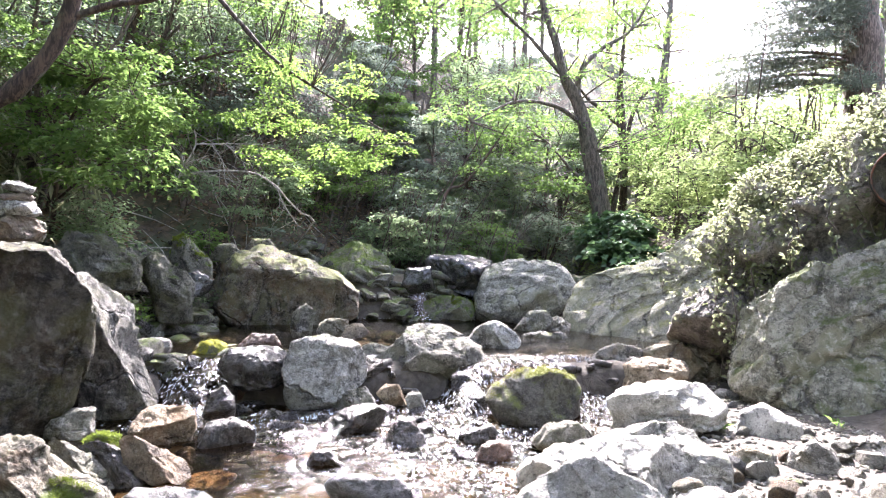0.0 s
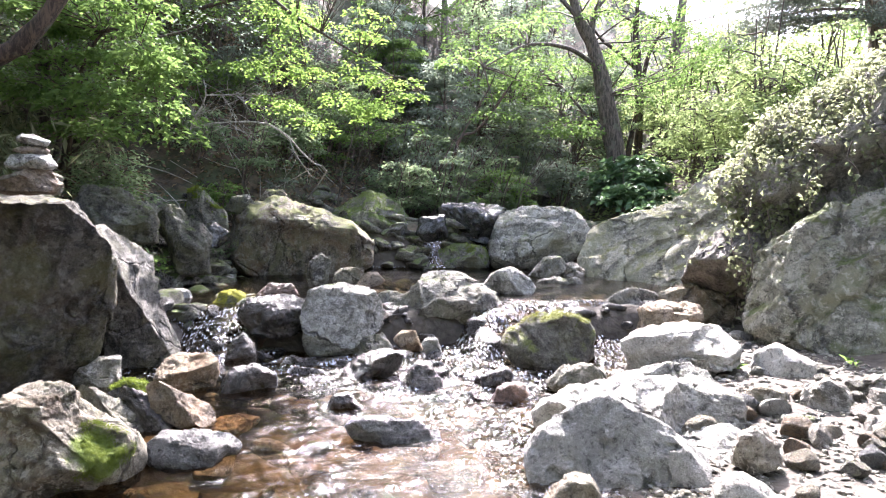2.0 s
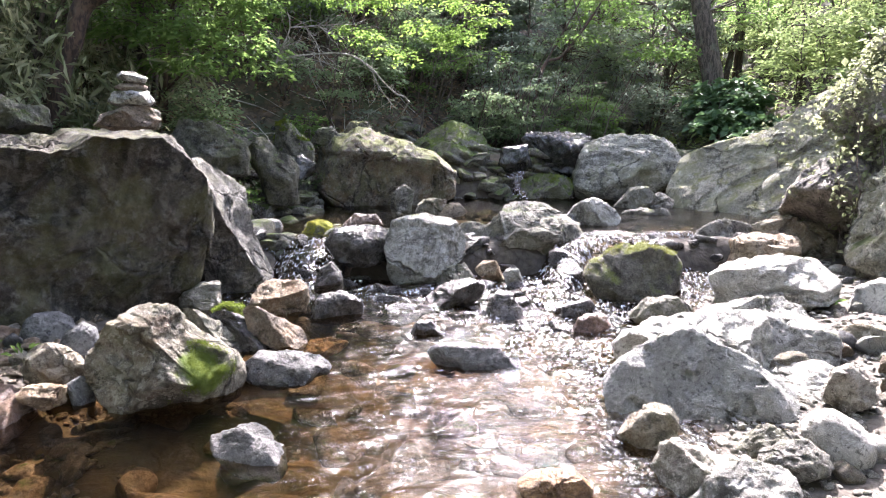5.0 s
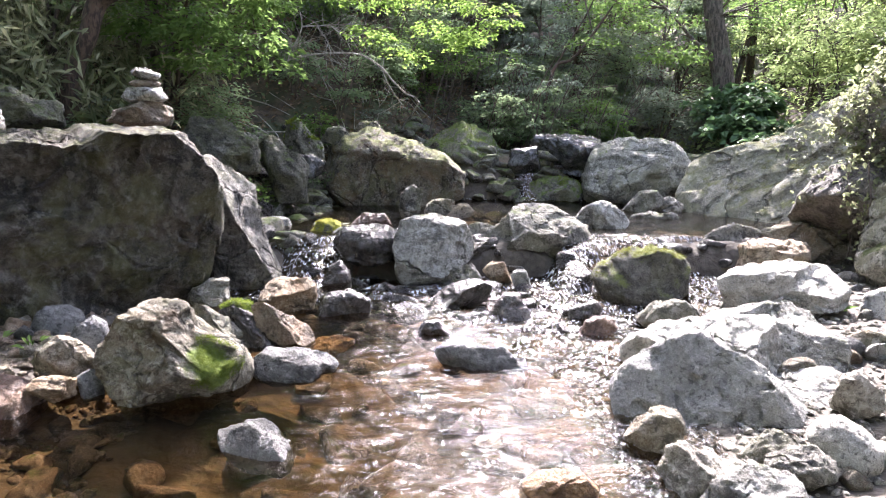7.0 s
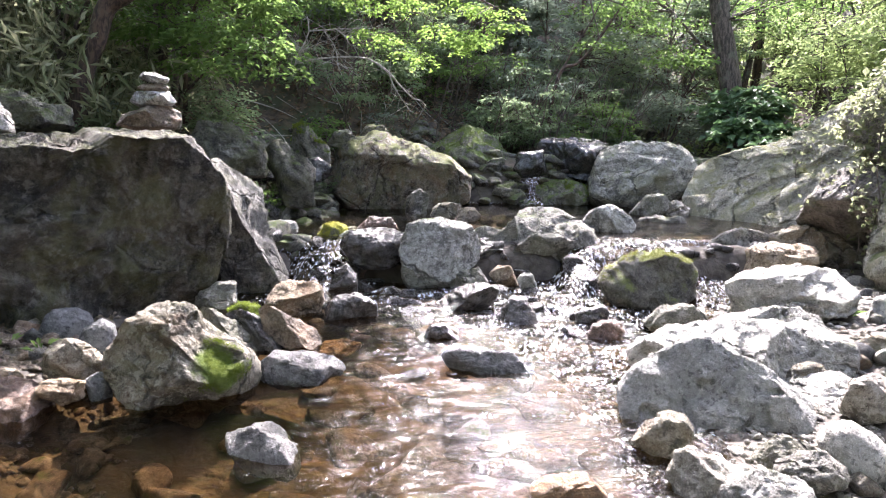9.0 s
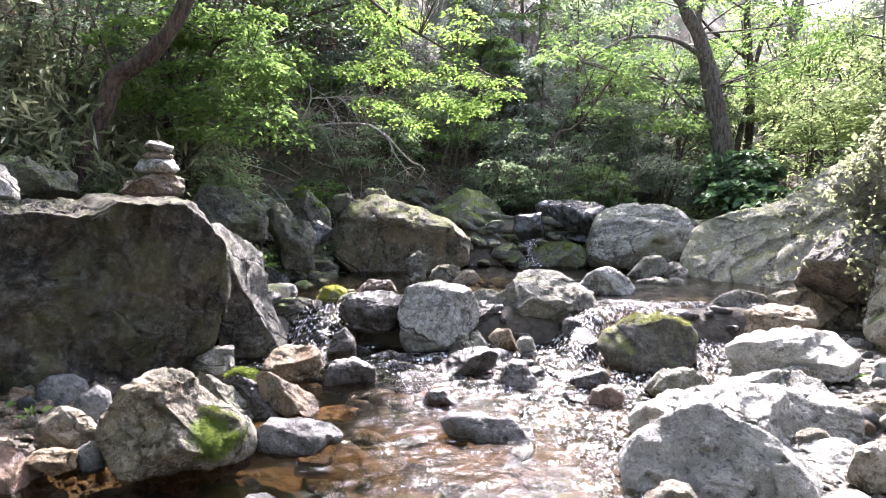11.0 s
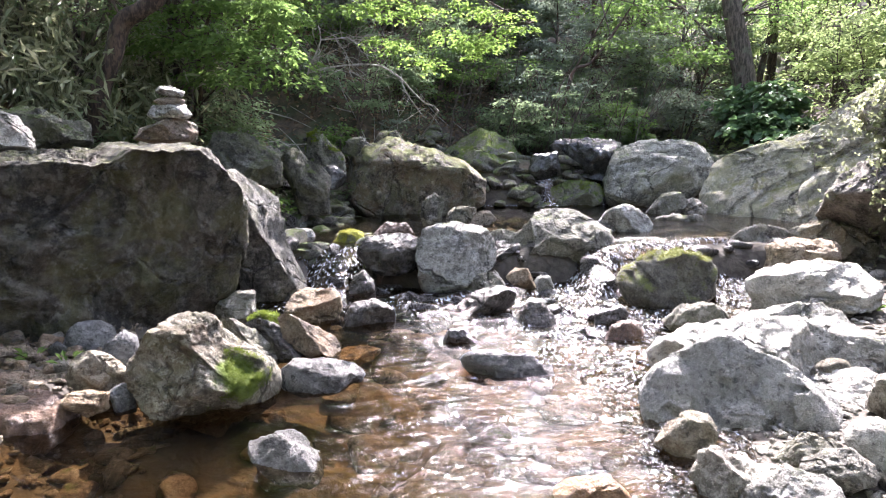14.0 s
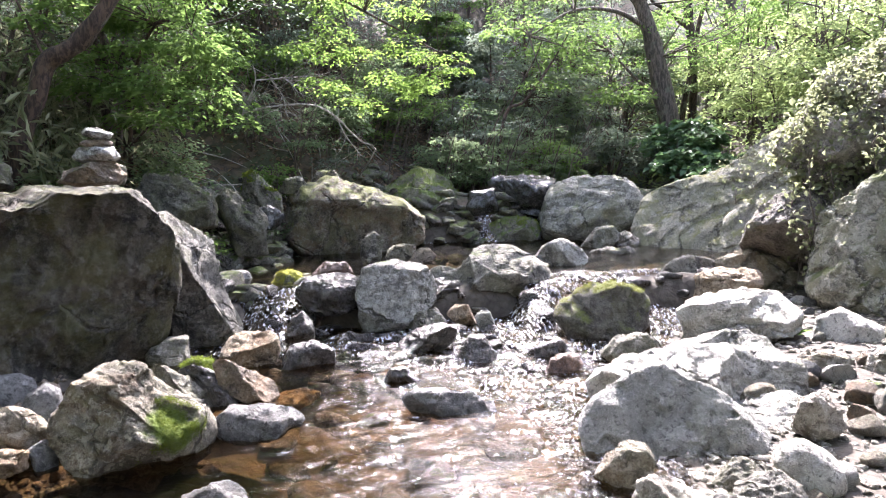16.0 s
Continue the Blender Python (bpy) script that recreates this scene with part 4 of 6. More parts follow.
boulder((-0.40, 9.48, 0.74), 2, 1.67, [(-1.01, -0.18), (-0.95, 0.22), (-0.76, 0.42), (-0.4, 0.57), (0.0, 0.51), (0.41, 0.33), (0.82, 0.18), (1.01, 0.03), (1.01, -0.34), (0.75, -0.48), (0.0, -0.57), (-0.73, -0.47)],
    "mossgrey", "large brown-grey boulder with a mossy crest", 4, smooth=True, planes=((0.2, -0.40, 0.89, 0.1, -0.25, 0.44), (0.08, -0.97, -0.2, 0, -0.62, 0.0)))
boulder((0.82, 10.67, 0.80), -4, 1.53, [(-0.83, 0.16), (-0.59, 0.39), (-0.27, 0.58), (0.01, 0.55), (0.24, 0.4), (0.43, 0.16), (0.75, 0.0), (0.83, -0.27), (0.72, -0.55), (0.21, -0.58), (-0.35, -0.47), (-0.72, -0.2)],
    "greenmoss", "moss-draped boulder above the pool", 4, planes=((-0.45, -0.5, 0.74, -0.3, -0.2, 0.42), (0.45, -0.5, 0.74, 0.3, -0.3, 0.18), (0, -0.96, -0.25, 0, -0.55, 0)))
boulder((2.20, 10.18, 1.01), -12, 0.83, [(-0.56, 0.17), (-0.35, 0.36), (0.34, 0.33), (0.56, 0.22), (0.55, -0.08), (0.38, -0.36), (-0.32, -0.36), (-0.46, -0.18)],
    "wetdark", "black wet boulder over which the stream slides", 4, facets=((0.05, -0.3, 0.95, 0.5),))
stone((1.50, 9.73, 0.90), -9, 0.40, [(-0.25, -0.09), (-0.18, 0.16), (0.19, 0.2), (0.25, -0.15), (-0.1, -0.2)],
    "wetdark", "dark wet stone beside the fall", 3)
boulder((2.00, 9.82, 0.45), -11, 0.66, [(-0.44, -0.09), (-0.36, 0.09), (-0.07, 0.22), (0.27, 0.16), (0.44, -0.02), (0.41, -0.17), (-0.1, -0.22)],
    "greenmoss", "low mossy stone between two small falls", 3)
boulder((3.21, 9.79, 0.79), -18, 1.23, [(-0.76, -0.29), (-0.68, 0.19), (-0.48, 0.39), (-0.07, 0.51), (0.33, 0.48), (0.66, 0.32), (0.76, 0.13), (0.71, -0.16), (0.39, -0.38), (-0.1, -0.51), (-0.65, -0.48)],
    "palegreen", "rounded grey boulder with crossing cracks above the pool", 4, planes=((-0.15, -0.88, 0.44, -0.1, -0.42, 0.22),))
stone((1.96, 6.99, 0.41), -16, 0.50, [(-0.29, -0.04), (-0.19, 0.11), (-0.01, 0.17), (0.17, 0.09), (0.29, -0.06), (0.22, -0.17), (-0.15, -0.17)],
    "palewhite", "smooth pale domed stone in the upper pool", 3)
stone((2.90, 8.52, 0.40), -19, 0.47, [(-0.3, -0.15), (-0.03, 0.15), (0.18, 0.17), (0.3, 0.04), (0.12, -0.16), (-0.24, -0.17)],
    "grey", "grey stone by the upper pool", 3)
stone((3.26, 8.44, 0.37), -21, 0.27, [(-0.17, 0.04), (-0.02, 0.13), (0.17, 0.04), (0.11, -0.13), (-0.12, -0.13)],
    "pale", "small pale stone by the upper pool", 3)
stone((2.89, 7.78, 0.30), -20, 0.27, [(-0.42, -0.03), (-0.29, 0.05), (0.13, 0.07), (0.42, 0.02), (0.36, -0.05), (-0.32, -0.07)],
    "grey", "flat grey stone at the pool margin", 3)
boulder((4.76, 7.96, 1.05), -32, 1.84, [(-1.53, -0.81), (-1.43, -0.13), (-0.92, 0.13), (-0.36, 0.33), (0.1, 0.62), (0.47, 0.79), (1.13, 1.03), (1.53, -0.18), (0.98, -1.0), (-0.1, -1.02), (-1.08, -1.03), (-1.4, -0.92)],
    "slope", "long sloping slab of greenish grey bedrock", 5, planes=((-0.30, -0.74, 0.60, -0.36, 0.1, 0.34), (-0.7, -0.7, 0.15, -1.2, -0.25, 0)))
boulder((3.06, 6.27, 0.18), -26, 0.45, [(-0.31, -0.14), (-0.27, -0.02), (-0.2, 0.11), (0.02, 0.25), (0.23, 0.25), (0.31, 0.17), (0.28, -0.08), (0.01, -0.25), (-0.23, -0.23)],
    "grey", "rounded grey stone on the bank", 3)
boulder((3.71, 6.13, 0.25), -32, 0.45, [(-0.44, 0.1), (-0.12, 0.22), (0.17, 0.2), (0.37, 0.08), (0.44, -0.07), (0.3, -0.17), (-0.18, -0.22), (-0.39, -0.13)],
    "lichen", "grey mottled stone on the bank", 3)
stone((3.19, 5.79, 0.20), -29, 0.47, [(-0.34, -0.01), (-0.25, 0.08), (-0.08, 0.16), (0.18, 0.17), (0.32, 0.16), (0.34, -0.04), (0.11, -0.13), (-0.27, -0.17)],
    "ochre", "rusty buff block of stone on the bank", 3, planes=((0.05, -0.3, 0.95, 0, 0, 0.13), (0, -0.98, 0.15, 0, -0.16, 0), (-0.85, -0.4, 0.2, -0.27, 0, 0)))
boulder((3.91, 5.84, 0.73), -34, 0.82, [(-0.45, -0.27), (-0.32, 0.13), (-0.11, 0.31), (0.1, 0.34), (0.36, 0.24), (0.45, -0.33), (0.07, -0.34), (-0.34, -0.32)],
    "overhang", "dark overhanging block below the vines", 4, planes=((-0.30, -0.60, -0.74, 0.0, -0.25, -0.06), (-0.50, -0.35, 0.79, -0.12, -0.15, 0.18)))
# added boulder: a dark body stands in for the shade in this hollow
boulder((4.25, 6.05, 0.25), -35, 0.70, [(-0.5, -0.2), (-0.42, 0.2), (-0.1, 0.34), (0.3, 0.36), (0.5, 0.1), (0.46, -0.3), (0.0, -0.36), (-0.4, -0.3)],
    "overhang", "dark rock added to fill the shaded hollow under the overhang", 4)
boulder((-2.12, 6.86, 1.14), 17, 0.71, [(-0.4, -0.02), (-0.21, 0.3), (0.09, 0.23), (0.37, -0.01), (0.4, -0.28), (-0.0, -0.3), (-0.33, -0.22)],
    "mossdark", "dark mossy boulder on the shaded bank", 4)
stone((-1.59, 8.71, 1.10), 10, 0.42, [(-0.26, -0.31), (-0.19, 0.32), (-0.03, 0.36), (0.26, 0.01), (0.24, -0.34), (-0.09, -0.36)],
    "greenmoss", "leaning stone coated with green moss", 3)
stone((-0.79, 9.41, 1.23), 5, 0.38, [(-0.24, 0.03), (-0.07, 0.21), (0.13, 0.2), (0.24, 0.04), (0.04, -0.21)],
    "mossgrey", "pale stone behind the large boulder", 3)
stone((-1.68, 7.90, 0.84), 12, 0.47, [(-0.26, 0.17), (-0.17, 0.42), (0.03, 0.39), (0.25, 0.05), (0.26, -0.41), (-0.06, -0.42)],
    "mossdark", "dark stone on the shaded bank", 3)
stone((-1.45, 8.13, 0.87), 10, 0.42, [(-0.24, -0.05), (-0.16, 0.13), (0.09, 0.15), (0.24, 0.04), (0.2, -0.14), (-0.14, -0.15)],
    "wetdark", "dark shaded stone at the bank's foot", 3)
stone((-1.20, 9.16, 1.23), 7, 0.36, [(-0.2, -0.07), (-0.11, 0.12), (0.08, 0.14), (0.2, 0.0), (0.07, -0.14)],
    "mossdark", "dark mossy stone on the slope", 3)
boulder((-3.30, 5.43, 1.45), 31, 0.61, [(-0.34, -0.13), (-0.26, 0.13), (-0.05, 0.17), (0.14, 0.09), (0.34, 0.05), (0.34, -0.14), (-0.01, -0.17)],
    "mossdark", "dark moss-topped boulder behind the huge one", 4)
boulder((-3.26, 4.77, 1.43), 34, 0.39, [(-0.22, -0.12), (-0.15, 0.08), (0.01, 0.15), (0.14, 0.1), (0.21, -0.02), (0.22, -0.13), (0.01, -0.15)],
    "pale", "pale lichened boulder behind the huge one", 3, smooth=True)
stone((-1.53, 8.49, 0.40), 10, 0.45, [(-0.29, -0.14), (-0.13, 0.14), (0.16, 0.17), (0.29, 0.01), (0.07, -0.17)],
    "mossdark", "dark stone in the side channel", 3)
stone((-1.80, 8.13, 0.50), 12, 0.35, [(-0.22, 0.0), (-0.1, 0.18), (0.1, 0.17), (0.22, 0.04), (0.06, -0.18)],
    "wet", "wet stone in the side channel", 3)
stone((-1.57, 6.95, 0.29), 12, 0.26, [(-0.18, 0.03), (-0.06, 0.1), (0.12, 0.07), (0.18, -0.07), (-0.0, -0.1)],
    "wetpale", "flat wet stone in the side channel", 3)
stone((-0.56, 7.04, 0.33), 4, 0.22, [(-0.25, -0.06), (-0.09, 0.08), (0.13, 0.08), (0.25, -0.06), (0.03, -0.08)],
    "brownwet", "low wet stone above the weir", 3)
boulder((3.81, 12.64, 1.48), -17, 0.80, [(-0.57, -0.21), (-0.36, 0.23), (0.25, 0.27), (0.57, -0.17), (0.17, -0.27)],
    "mossdark", "dark boulder at the head of the fall", 4)
boulder((4.31, 4.58, 0.71), -44, 1.08, [(-0.9, -0.67), (-0.81, 0.13), (-0.5, 0.42), (-0.13, 0.64), (0.33, 0.89), (0.75, 0.59), (0.9, -0.64), (0.71, -0.81), (0.21, -0.85), (-0.3, -0.89), (-0.83, -0.76)],
    "rface", "steep grey-green rock face with lichen and vines", 5, planes=((0.0, -0.93, 0.36, 0, -0.30, 0.1), (-0.75, -0.62, 0.2, -0.72, -0.1, 0)))
boulder((5.07, 5.48, 1.48), -43, 1.32, [(-1.1, -0.27), (-1.07, 0.07), (-0.77, 0.51), (-0.27, 0.87), (0.24, 1.16), (0.92, 1.29), (1.1, -0.03), (0.45, -1.23), (-0.09, -1.26), (-0.59, -1.29)],
    "vinerock", "dark craggy outcrop hung with vines", 5, planes=((-0.45, -0.60, 0.69, -0.27, -0.05, 0.85),))
stone((3.14, 4.04, 0.17), -38, 0.36, [(-0.23, -0.15), (-0.18, 0.09), (-0.04, 0.17), (0.21, 0.05), (0.23, -0.13), (0.01, -0.17)],
    "white", "pale cobble beside the rock face", 3)
stone((2.98, 3.91, 0.06), -37, 0.22, [(-0.16, -0.05), (-0.09, 0.03), (0.12, 0.05), (0.16, -0.02), (0.02, -0.05)],
    "pale", "flat pale cobble on the bank", 3)
stone((2.53, 3.39, 0.11), -36, 0.20, [(-0.13, -0.1), (-0.11, 0.08), (0.01, 0.12), (0.13, 0.1), (0.13, -0.09), (-0.05, -0.12)],
    "lichen", "rounded grey cobble on the bank", 3)
stone((2.94, 3.39, 0.13), -40, 0.28, [(-0.16, -0.12), (-0.11, 0.06), (0.01, 0.14), (0.14, 0.07), (0.16, -0.09), (-0.01, -0.14)],
    "pale", "large pale cobble on the bank", 3)
stone((3.40, 3.47, 0.14), -44, 0.27, [(-0.17, -0.07), (-0.1, 0.08), (0.05, 0.12), (0.17, 0.05), (0.14, -0.09), (-0.09, -0.12)],
    "pale", "pale angular cobble on the bank", 3)
stone((2.57, 3.16, 0.06), -39, 0.20, [(-0.13, -0.06), (-0.07, 0.06), (0.1, 0.08), (0.13, -0.03), (-0.04, -0.08)],
    "grey", "grey cobble on the bank", 3)
stone((2.99, 2.96, 0.09), -45, 0.22, [(-0.14, -0.09), (-0.09, 0.06), (0.04, 0.1), (0.14, 0.02), (0.02, -0.1)],
    "pale", "pale stone on the gravel", 3)
cairn_stone((-1.84, 4.27, 1.41), 23, 0.31, [(-0.2, -0.05), (-0.08, 0.03), (0.05, 0.08), (0.14, 0.07), (0.2, -0.02), (0.17, -0.07), (-0.07, -0.08)],
    "brown", "broad brown base stone of a small cairn on the boulder", 3)
cairn_stone((-1.79, 4.28, 1.52), 22, 0.25, [(-0.14, -0.02), (-0.1, 0.04), (0.01, 0.05), (0.09, 0.04), (0.14, -0.02), (0.08, -0.04), (-0.07, -0.05)],
    "palewhite", "pale stone balanced in the middle of the cairn", 3)
cairn_stone((-1.79, 4.29, 1.59), 22, 0.17, [(-0.1, -0.01), (-0.05, 0.02), (0.04, 0.03), (0.1, 0.01), (0.08, -0.02), (-0.05, -0.03)],
    "brown", "thin flat stone balanced on the cairn", 3)
cairn_stone((-1.78, 4.29, 1.65), 22, 0.17, [(-0.09, 0.01), (-0.06, 0.03), (0.0, 0.03), (0.09, -0.0), (0.07, -0.03), (-0.0, -0.03), (-0.08, -0.01)],
    "palewhite", "thin top stone of the cairn, slightly tilted", 3)
cairn_stone((-1.69, 4.37, 1.39), 20, 0.08, [(-0.04, 0.01), (-0.02, 0.07), (0.03, 0.05), (0.04, -0.02), (0.02, -0.07), (-0.04, -0.06)],
    "grey", "small grey stone propped beside the cairn", 3)

# ---- plants: builders ----
def unit(v):
    return v / (np.linalg.norm(v, axis=-1, keepdims=True) + 1e-9)


def leaf_mesh(name, at, along, up, length, wide, mat, fold=0.12):
    """Many small folded leaves, each from its stalk along a direction."""
    along, n = unit(along), len(at)
    side = unit(np.cross(along, up))
    top = np.cross(side, along)
    length = np.broadcast_to(length, (n,))[:, None]
    mid = at + along * length * 0.48 + top * length * 0.05
    a = mid + side * length * wide + top * length * fold
    b = mid - side * length * wide + top * length * fold
    tip = at + along * length - top * length * 0.08
    v = np.stack([at, b, tip, a], 1).reshape(-1, 3)
    i = np.arange(n)[:, None] * 4
    f = np.concatenate([i + (0, 1, 2), i + (0, 2, 3)], 1).reshape(-1, 3)
    return mesh_of(name, v, f, mat, False)


def tube(points, radii, sides=8):
    """Vertices and faces of a tapering tube through the points."""
    p = np.array(points, float)
    if len(p) < 3:
        p = np.array([p[0], (p[0] + p[-1]) / 2, p[-1]])
    t = np.linspace(0, len(p) - 1, max(6, 4 * len(p)) if sides > 5 else 2 * len(p) - 1)
    k = np.clip(t.astype(int), 0, len(p) - 2)
    u = (t - k)[:, None]
    e = np.vstack([2 * p[0] - p[1], p, 2 * p[-1] - p[-2]])
    p0, p1, p2, p3 = e[k], e[k + 1], e[k + 2], e[k + 3]
    c = 0.5 * (2 * p1 + (p2 - p0) * u + (2 * p0 - 5 * p1 + 4 * p2 - p3) * u**2 + (3 * p1 - p0 - 3 * p2 + p3) * u**3)
    r = np.interp(t, np.linspace(0, len(p) - 1, len(radii)), radii)
    d = unit(np.gradient(c, axis=0))
    s = unit(np.cross(d, (0.31, 0.87, 0.13)))
    w = np.cross(d, s)
    a = np.linspace(0, 2 * math.pi, sides, endpoint=False)
    ring = c[:, None] + r[:, None, None] * (np.cos(a)[None, :, None] * s[:, None] + np.sin(a)[None, :, None] * w[:, None])
    v = ring.reshape(-1, 3)
    if sides > 5:
        v = v + (v - np.repeat(c, sides, 0)) * (0.22 * fbm(v * (9, 9, 3), 3, 4))[:, None]
    m = len(c)
    i = (np.arange(m - 1)[:, None] * sides + np.arange(sides)[None]).ravel()
    j = (np.arange(m - 1)[:, None] * sides + (np.arange(sides)[None] + 1) % sides).ravel()
    return v, np.stack([i, j, j + sides, i + sides], -1)


def tubes(name, runs, mat, sides=8, twigs=()):
    vs, fs, n = [], [], 0
    for points, radii in (*runs, *twigs):
        v, f = tube(points, radii, sides if radii[0] > 0.02 else 4)
        vs.append(v), fs.append(f + n)
        n += len(v)
    return mesh_of(name, np.concatenate(vs), np.concatenate(fs), mat)


def foliage(rng, clumps, per, length, droop=0.25, layer=0.19, tilt=0.42):
    """Leaves in flat tiers: clumps are rows of x, y, z, radius."""
    c = np.repeat(np.asarray(clumps, float), per, 0)
    n = len(c)
    a, r = rng.uniform(0, 2 * math.pi, n), np.sqrt(rng.random(n))
    # a clump is made of some twigs that fan out
    twig = np.floor(rng.random(n) * 9) / 9 * 2 * math.pi + c[:, 0] * 7
    a = np.where(rng.random(n) < 0.75, twig + rng.normal(0, 0.14, n), a)
    flat = np.stack([np.cos(a), np.sin(a), np.zeros(n)], -1)
    at = c[:, :3] + flat * (r * c[:, 3])[:, None]
    at[:, 2] += c[:, 3] * (layer * rng.normal(0, 0.5, n) - droop * r**2)
    along = flat + rng.normal(0, 0.75, (n, 3)) * (1, 1, 0.35)
    along[:, 2] -= 0.15 + 0.3 * rng.random(n)
    up = np.array((0, 0, 1)) + rng.normal(0, tilt, (n, 3))
    return at, along, up, length * rng.uniform(0.6, 1.25, n)


def plant(name, label, category, stems, clumps, per, leaf, length, bark, seed, wide=0.27, droop=0.25, group="", twig=0.012, limb_from=1):
    """stems: rows of (points, radii). Each clump is carried by a limb that leaves the nearest stem."""
    rng = np.random.default_rng(seed)
    base = np.array(stems[0][0][0], float)
    ob = thing(name, base, label, category, group)
    rel = [([np.array(p) - base for p in pts], rad) for pts, rad in stems]
    cl = np.array(clumps, float)
    cl[:, :3] -= base
    nodes = np.concatenate([np.array(pts[limb_from if len(pts) > limb_from else 1:]) for pts, _ in rel])
    runs = []
    for x, y, z, r in cl:
        e = np.array((x, y, z))
        score = np.linalg.norm(nodes - e, axis=1) + 0.8 * np.maximum(0, nodes[:, 2] - z)
        s = nodes[int(np.argmin(score))]
        m = (s + e) / 2 + rng.normal(0, 0.1, 3) * np.linalg.norm(e - s)
        m[2] += 0.08 * np.linalg.norm(e - s)
        runs.append(([s, m, e], [twig * 1.6, twig, twig * 0.4]))
        for _ in range(3):
            b = rng.uniform(0, 2 * math.pi)
            q = e + r * np.array((math.cos(b), math.sin(b), -0.2)) * 0.85
            runs.append(([e, (e + q) / 2 + (0, 0, 0.04 * r), q], [twig * 0.5, twig * 0.35, twig * 0.15]))
    sides = 10 if rel[0][1][0] > 0.05 else 6
    stem = "stem" if category == "shrub" else "trunk"
    part(stem, tubes(stem, rel[:1], BARK[bark], sides, runs), ob)
    for run in rel[1:]:
        part("stem" if category == "shrub" else "limb", tubes("limb", [run], BARK[bark], sides), ob)
    at, along, up, ln = foliage(rng, cl, per, length, droop)
    part("crown", leaf_mesh("crown", at, along, up, ln, wide, LEAF[leaf]), ob)
    return ob


def crown_clumps(rng, centre, spread_, n, r):
    c = np.array(centre) + rng.normal(0, 0.45, (n, 3)) * spread_
    return np.column_stack([c, rng.uniform(0.6, 1.25, n) * r])


def shrub(x, y, tall, leaf, length, per, seed, label, lean=(0.25, -0.25), n=10, bark="grey", r=0.45, droop=0.25, wide=0.27, name="shrub", group="shrubs of the slope"):
    rng = np.random.default_rng(seed)
    z = height(x, y)
    top = np.array((x + lean[0] * tall, y + lean[1] * tall, z + tall))
    stems = []
    for _ in range(3):
        e = top + rng.normal(0, 0.2, 3) * tall
        m = np.array((x, y, z)) * 0.5 + e * 0.5 + rng.normal(0, 0.06, 3) * tall
        stems.append(([(x, y, z - 0.05), tuple(m), tuple(e)], [0.012 * tall + 0.006, 0.010 * tall, 0.004 * tall]))
    c = (np.array((x, y, z)) * 0.3 + top * 0.7)
    cl = crown_clumps(rng, c, np.array((0.6, 0.6, 0.55)) * tall * 0.75, n, r)
    cl[:, 2] = np.maximum(cl[:, 2], [height(a, b) + 0.12 for a, b in cl[:, :2]])
    return plant(name, label, "shrub", stems, cl, per, leaf, length, bark, seed, wide, droop, group, 0.006 + 0.002 * tall)


def forest_tree(x, y, tall, leaf, length, per, seed, label, bark="grey", n=26, low=0.3, girth=0.012, lean=0.1):
    rng = np.random.default_rng(seed)
    z = height(x, y)
    bend = rng.normal(0, lean, 2) * tall * 0.5
    pts = [(x, y, z - 0.15), (x + bend[0] * 0.2, y + bend[1] * 0.2, z + tall * 0.3), (x + bend[0] * 0.6, y + bend[1] * 0.6, z + tall * 0.65), (x + bend[0], y + bend[1], z + tall)]
    stems = [(pts, [girth * tall, girth * tall * 0.8, girth * tall * 0.5, girth * tall * 0.15])]
    for _ in range(4):
        h = rng.uniform(0.3, 0.6)
        s = np.array(pts[0]) * (1 - h) + np.array(pts[3]) * h
        b = rng.uniform(0, 2 * math.pi)
        e = s + np.array((math.cos(b) * 0.24, math.sin(b) * 0.24, 0.26)) * tall
        stems.append(([tuple(s), tuple((s + e) / 2 + rng.normal(0, 0.02, 3) * tall), tuple(e)], [girth * tall * 0.4, girth * tall * 0.28, girth * tall * 0.1]))
    u = rng.random(n)
    hz = low + (1 - low) * u
    rad = tall * 0.30 * np.sin(np.clip((1.08 - hz) * 2.4, 0.25, 1.57)) * np.sqrt(rng.random(n))
    b = rng.uniform(0, 2 * math.pi, n)
    cl = np.stack([x + bend[0] * hz + np.cos(b) * rad, y + bend[1] * hz + np.sin(b) * rad, z + hz * tall, rng.uniform(0.07, 0.13, n) * tall], -1)
    return plant("tree", label, "tree", stems, cl, per, leaf, length, bark, seed, 0.3, 0.2, "trees of the wood", 0.0022 * tall)


# ---- the leaning tree behind the huge boulder ----
rng = np.random.default_rng(5)
main = [(-3.5, 6.6, 1.1), (-3.48, 6.6, 1.58), (-3.36, 6.6, 1.92), (-3.23, 6.6, 2.2), (-3.11, 6.6, 2.5), (-2.86, 6.6, 2.64), (-2.64, 6.6, 2.85), (-2.46, 6.6, 3.14), (-2.34, 6.6, 3.42), (-2.22, 6.55, 3.85), (-2.0, 6.5, 4.6), (-1.9, 6.3, 5.4)]
fork = [(-2.36, 6.6, 3.38), (-2.15, 6.6, 3.49), (-1.93, 6.6, 3.58), (-1.55, 6.55, 3.66), (-0.9, 6.4, 3.95)]
cl = np.array([(rng.uniform(-4.6, -1.5), rng.uniform(5.9, 8.2), rng.uniform(3.9, 6.2), rng.uniform(0.45, 0.75)) for _ in range(16)])
plant("tree", "crooked dark-barked tree leaning over the boulder", "tree", [(main, [0.13, 0.11, 0.095, 0.085, 0.085, 0.085, 0.08, 0.075, 0.075, 0.06, 0.04, 0.02]), (fork, [0.04, 0.035, 0.03, 0.025, 0.012])], cl, 260, "maple", 0.075, "dark", 5, 0.3)

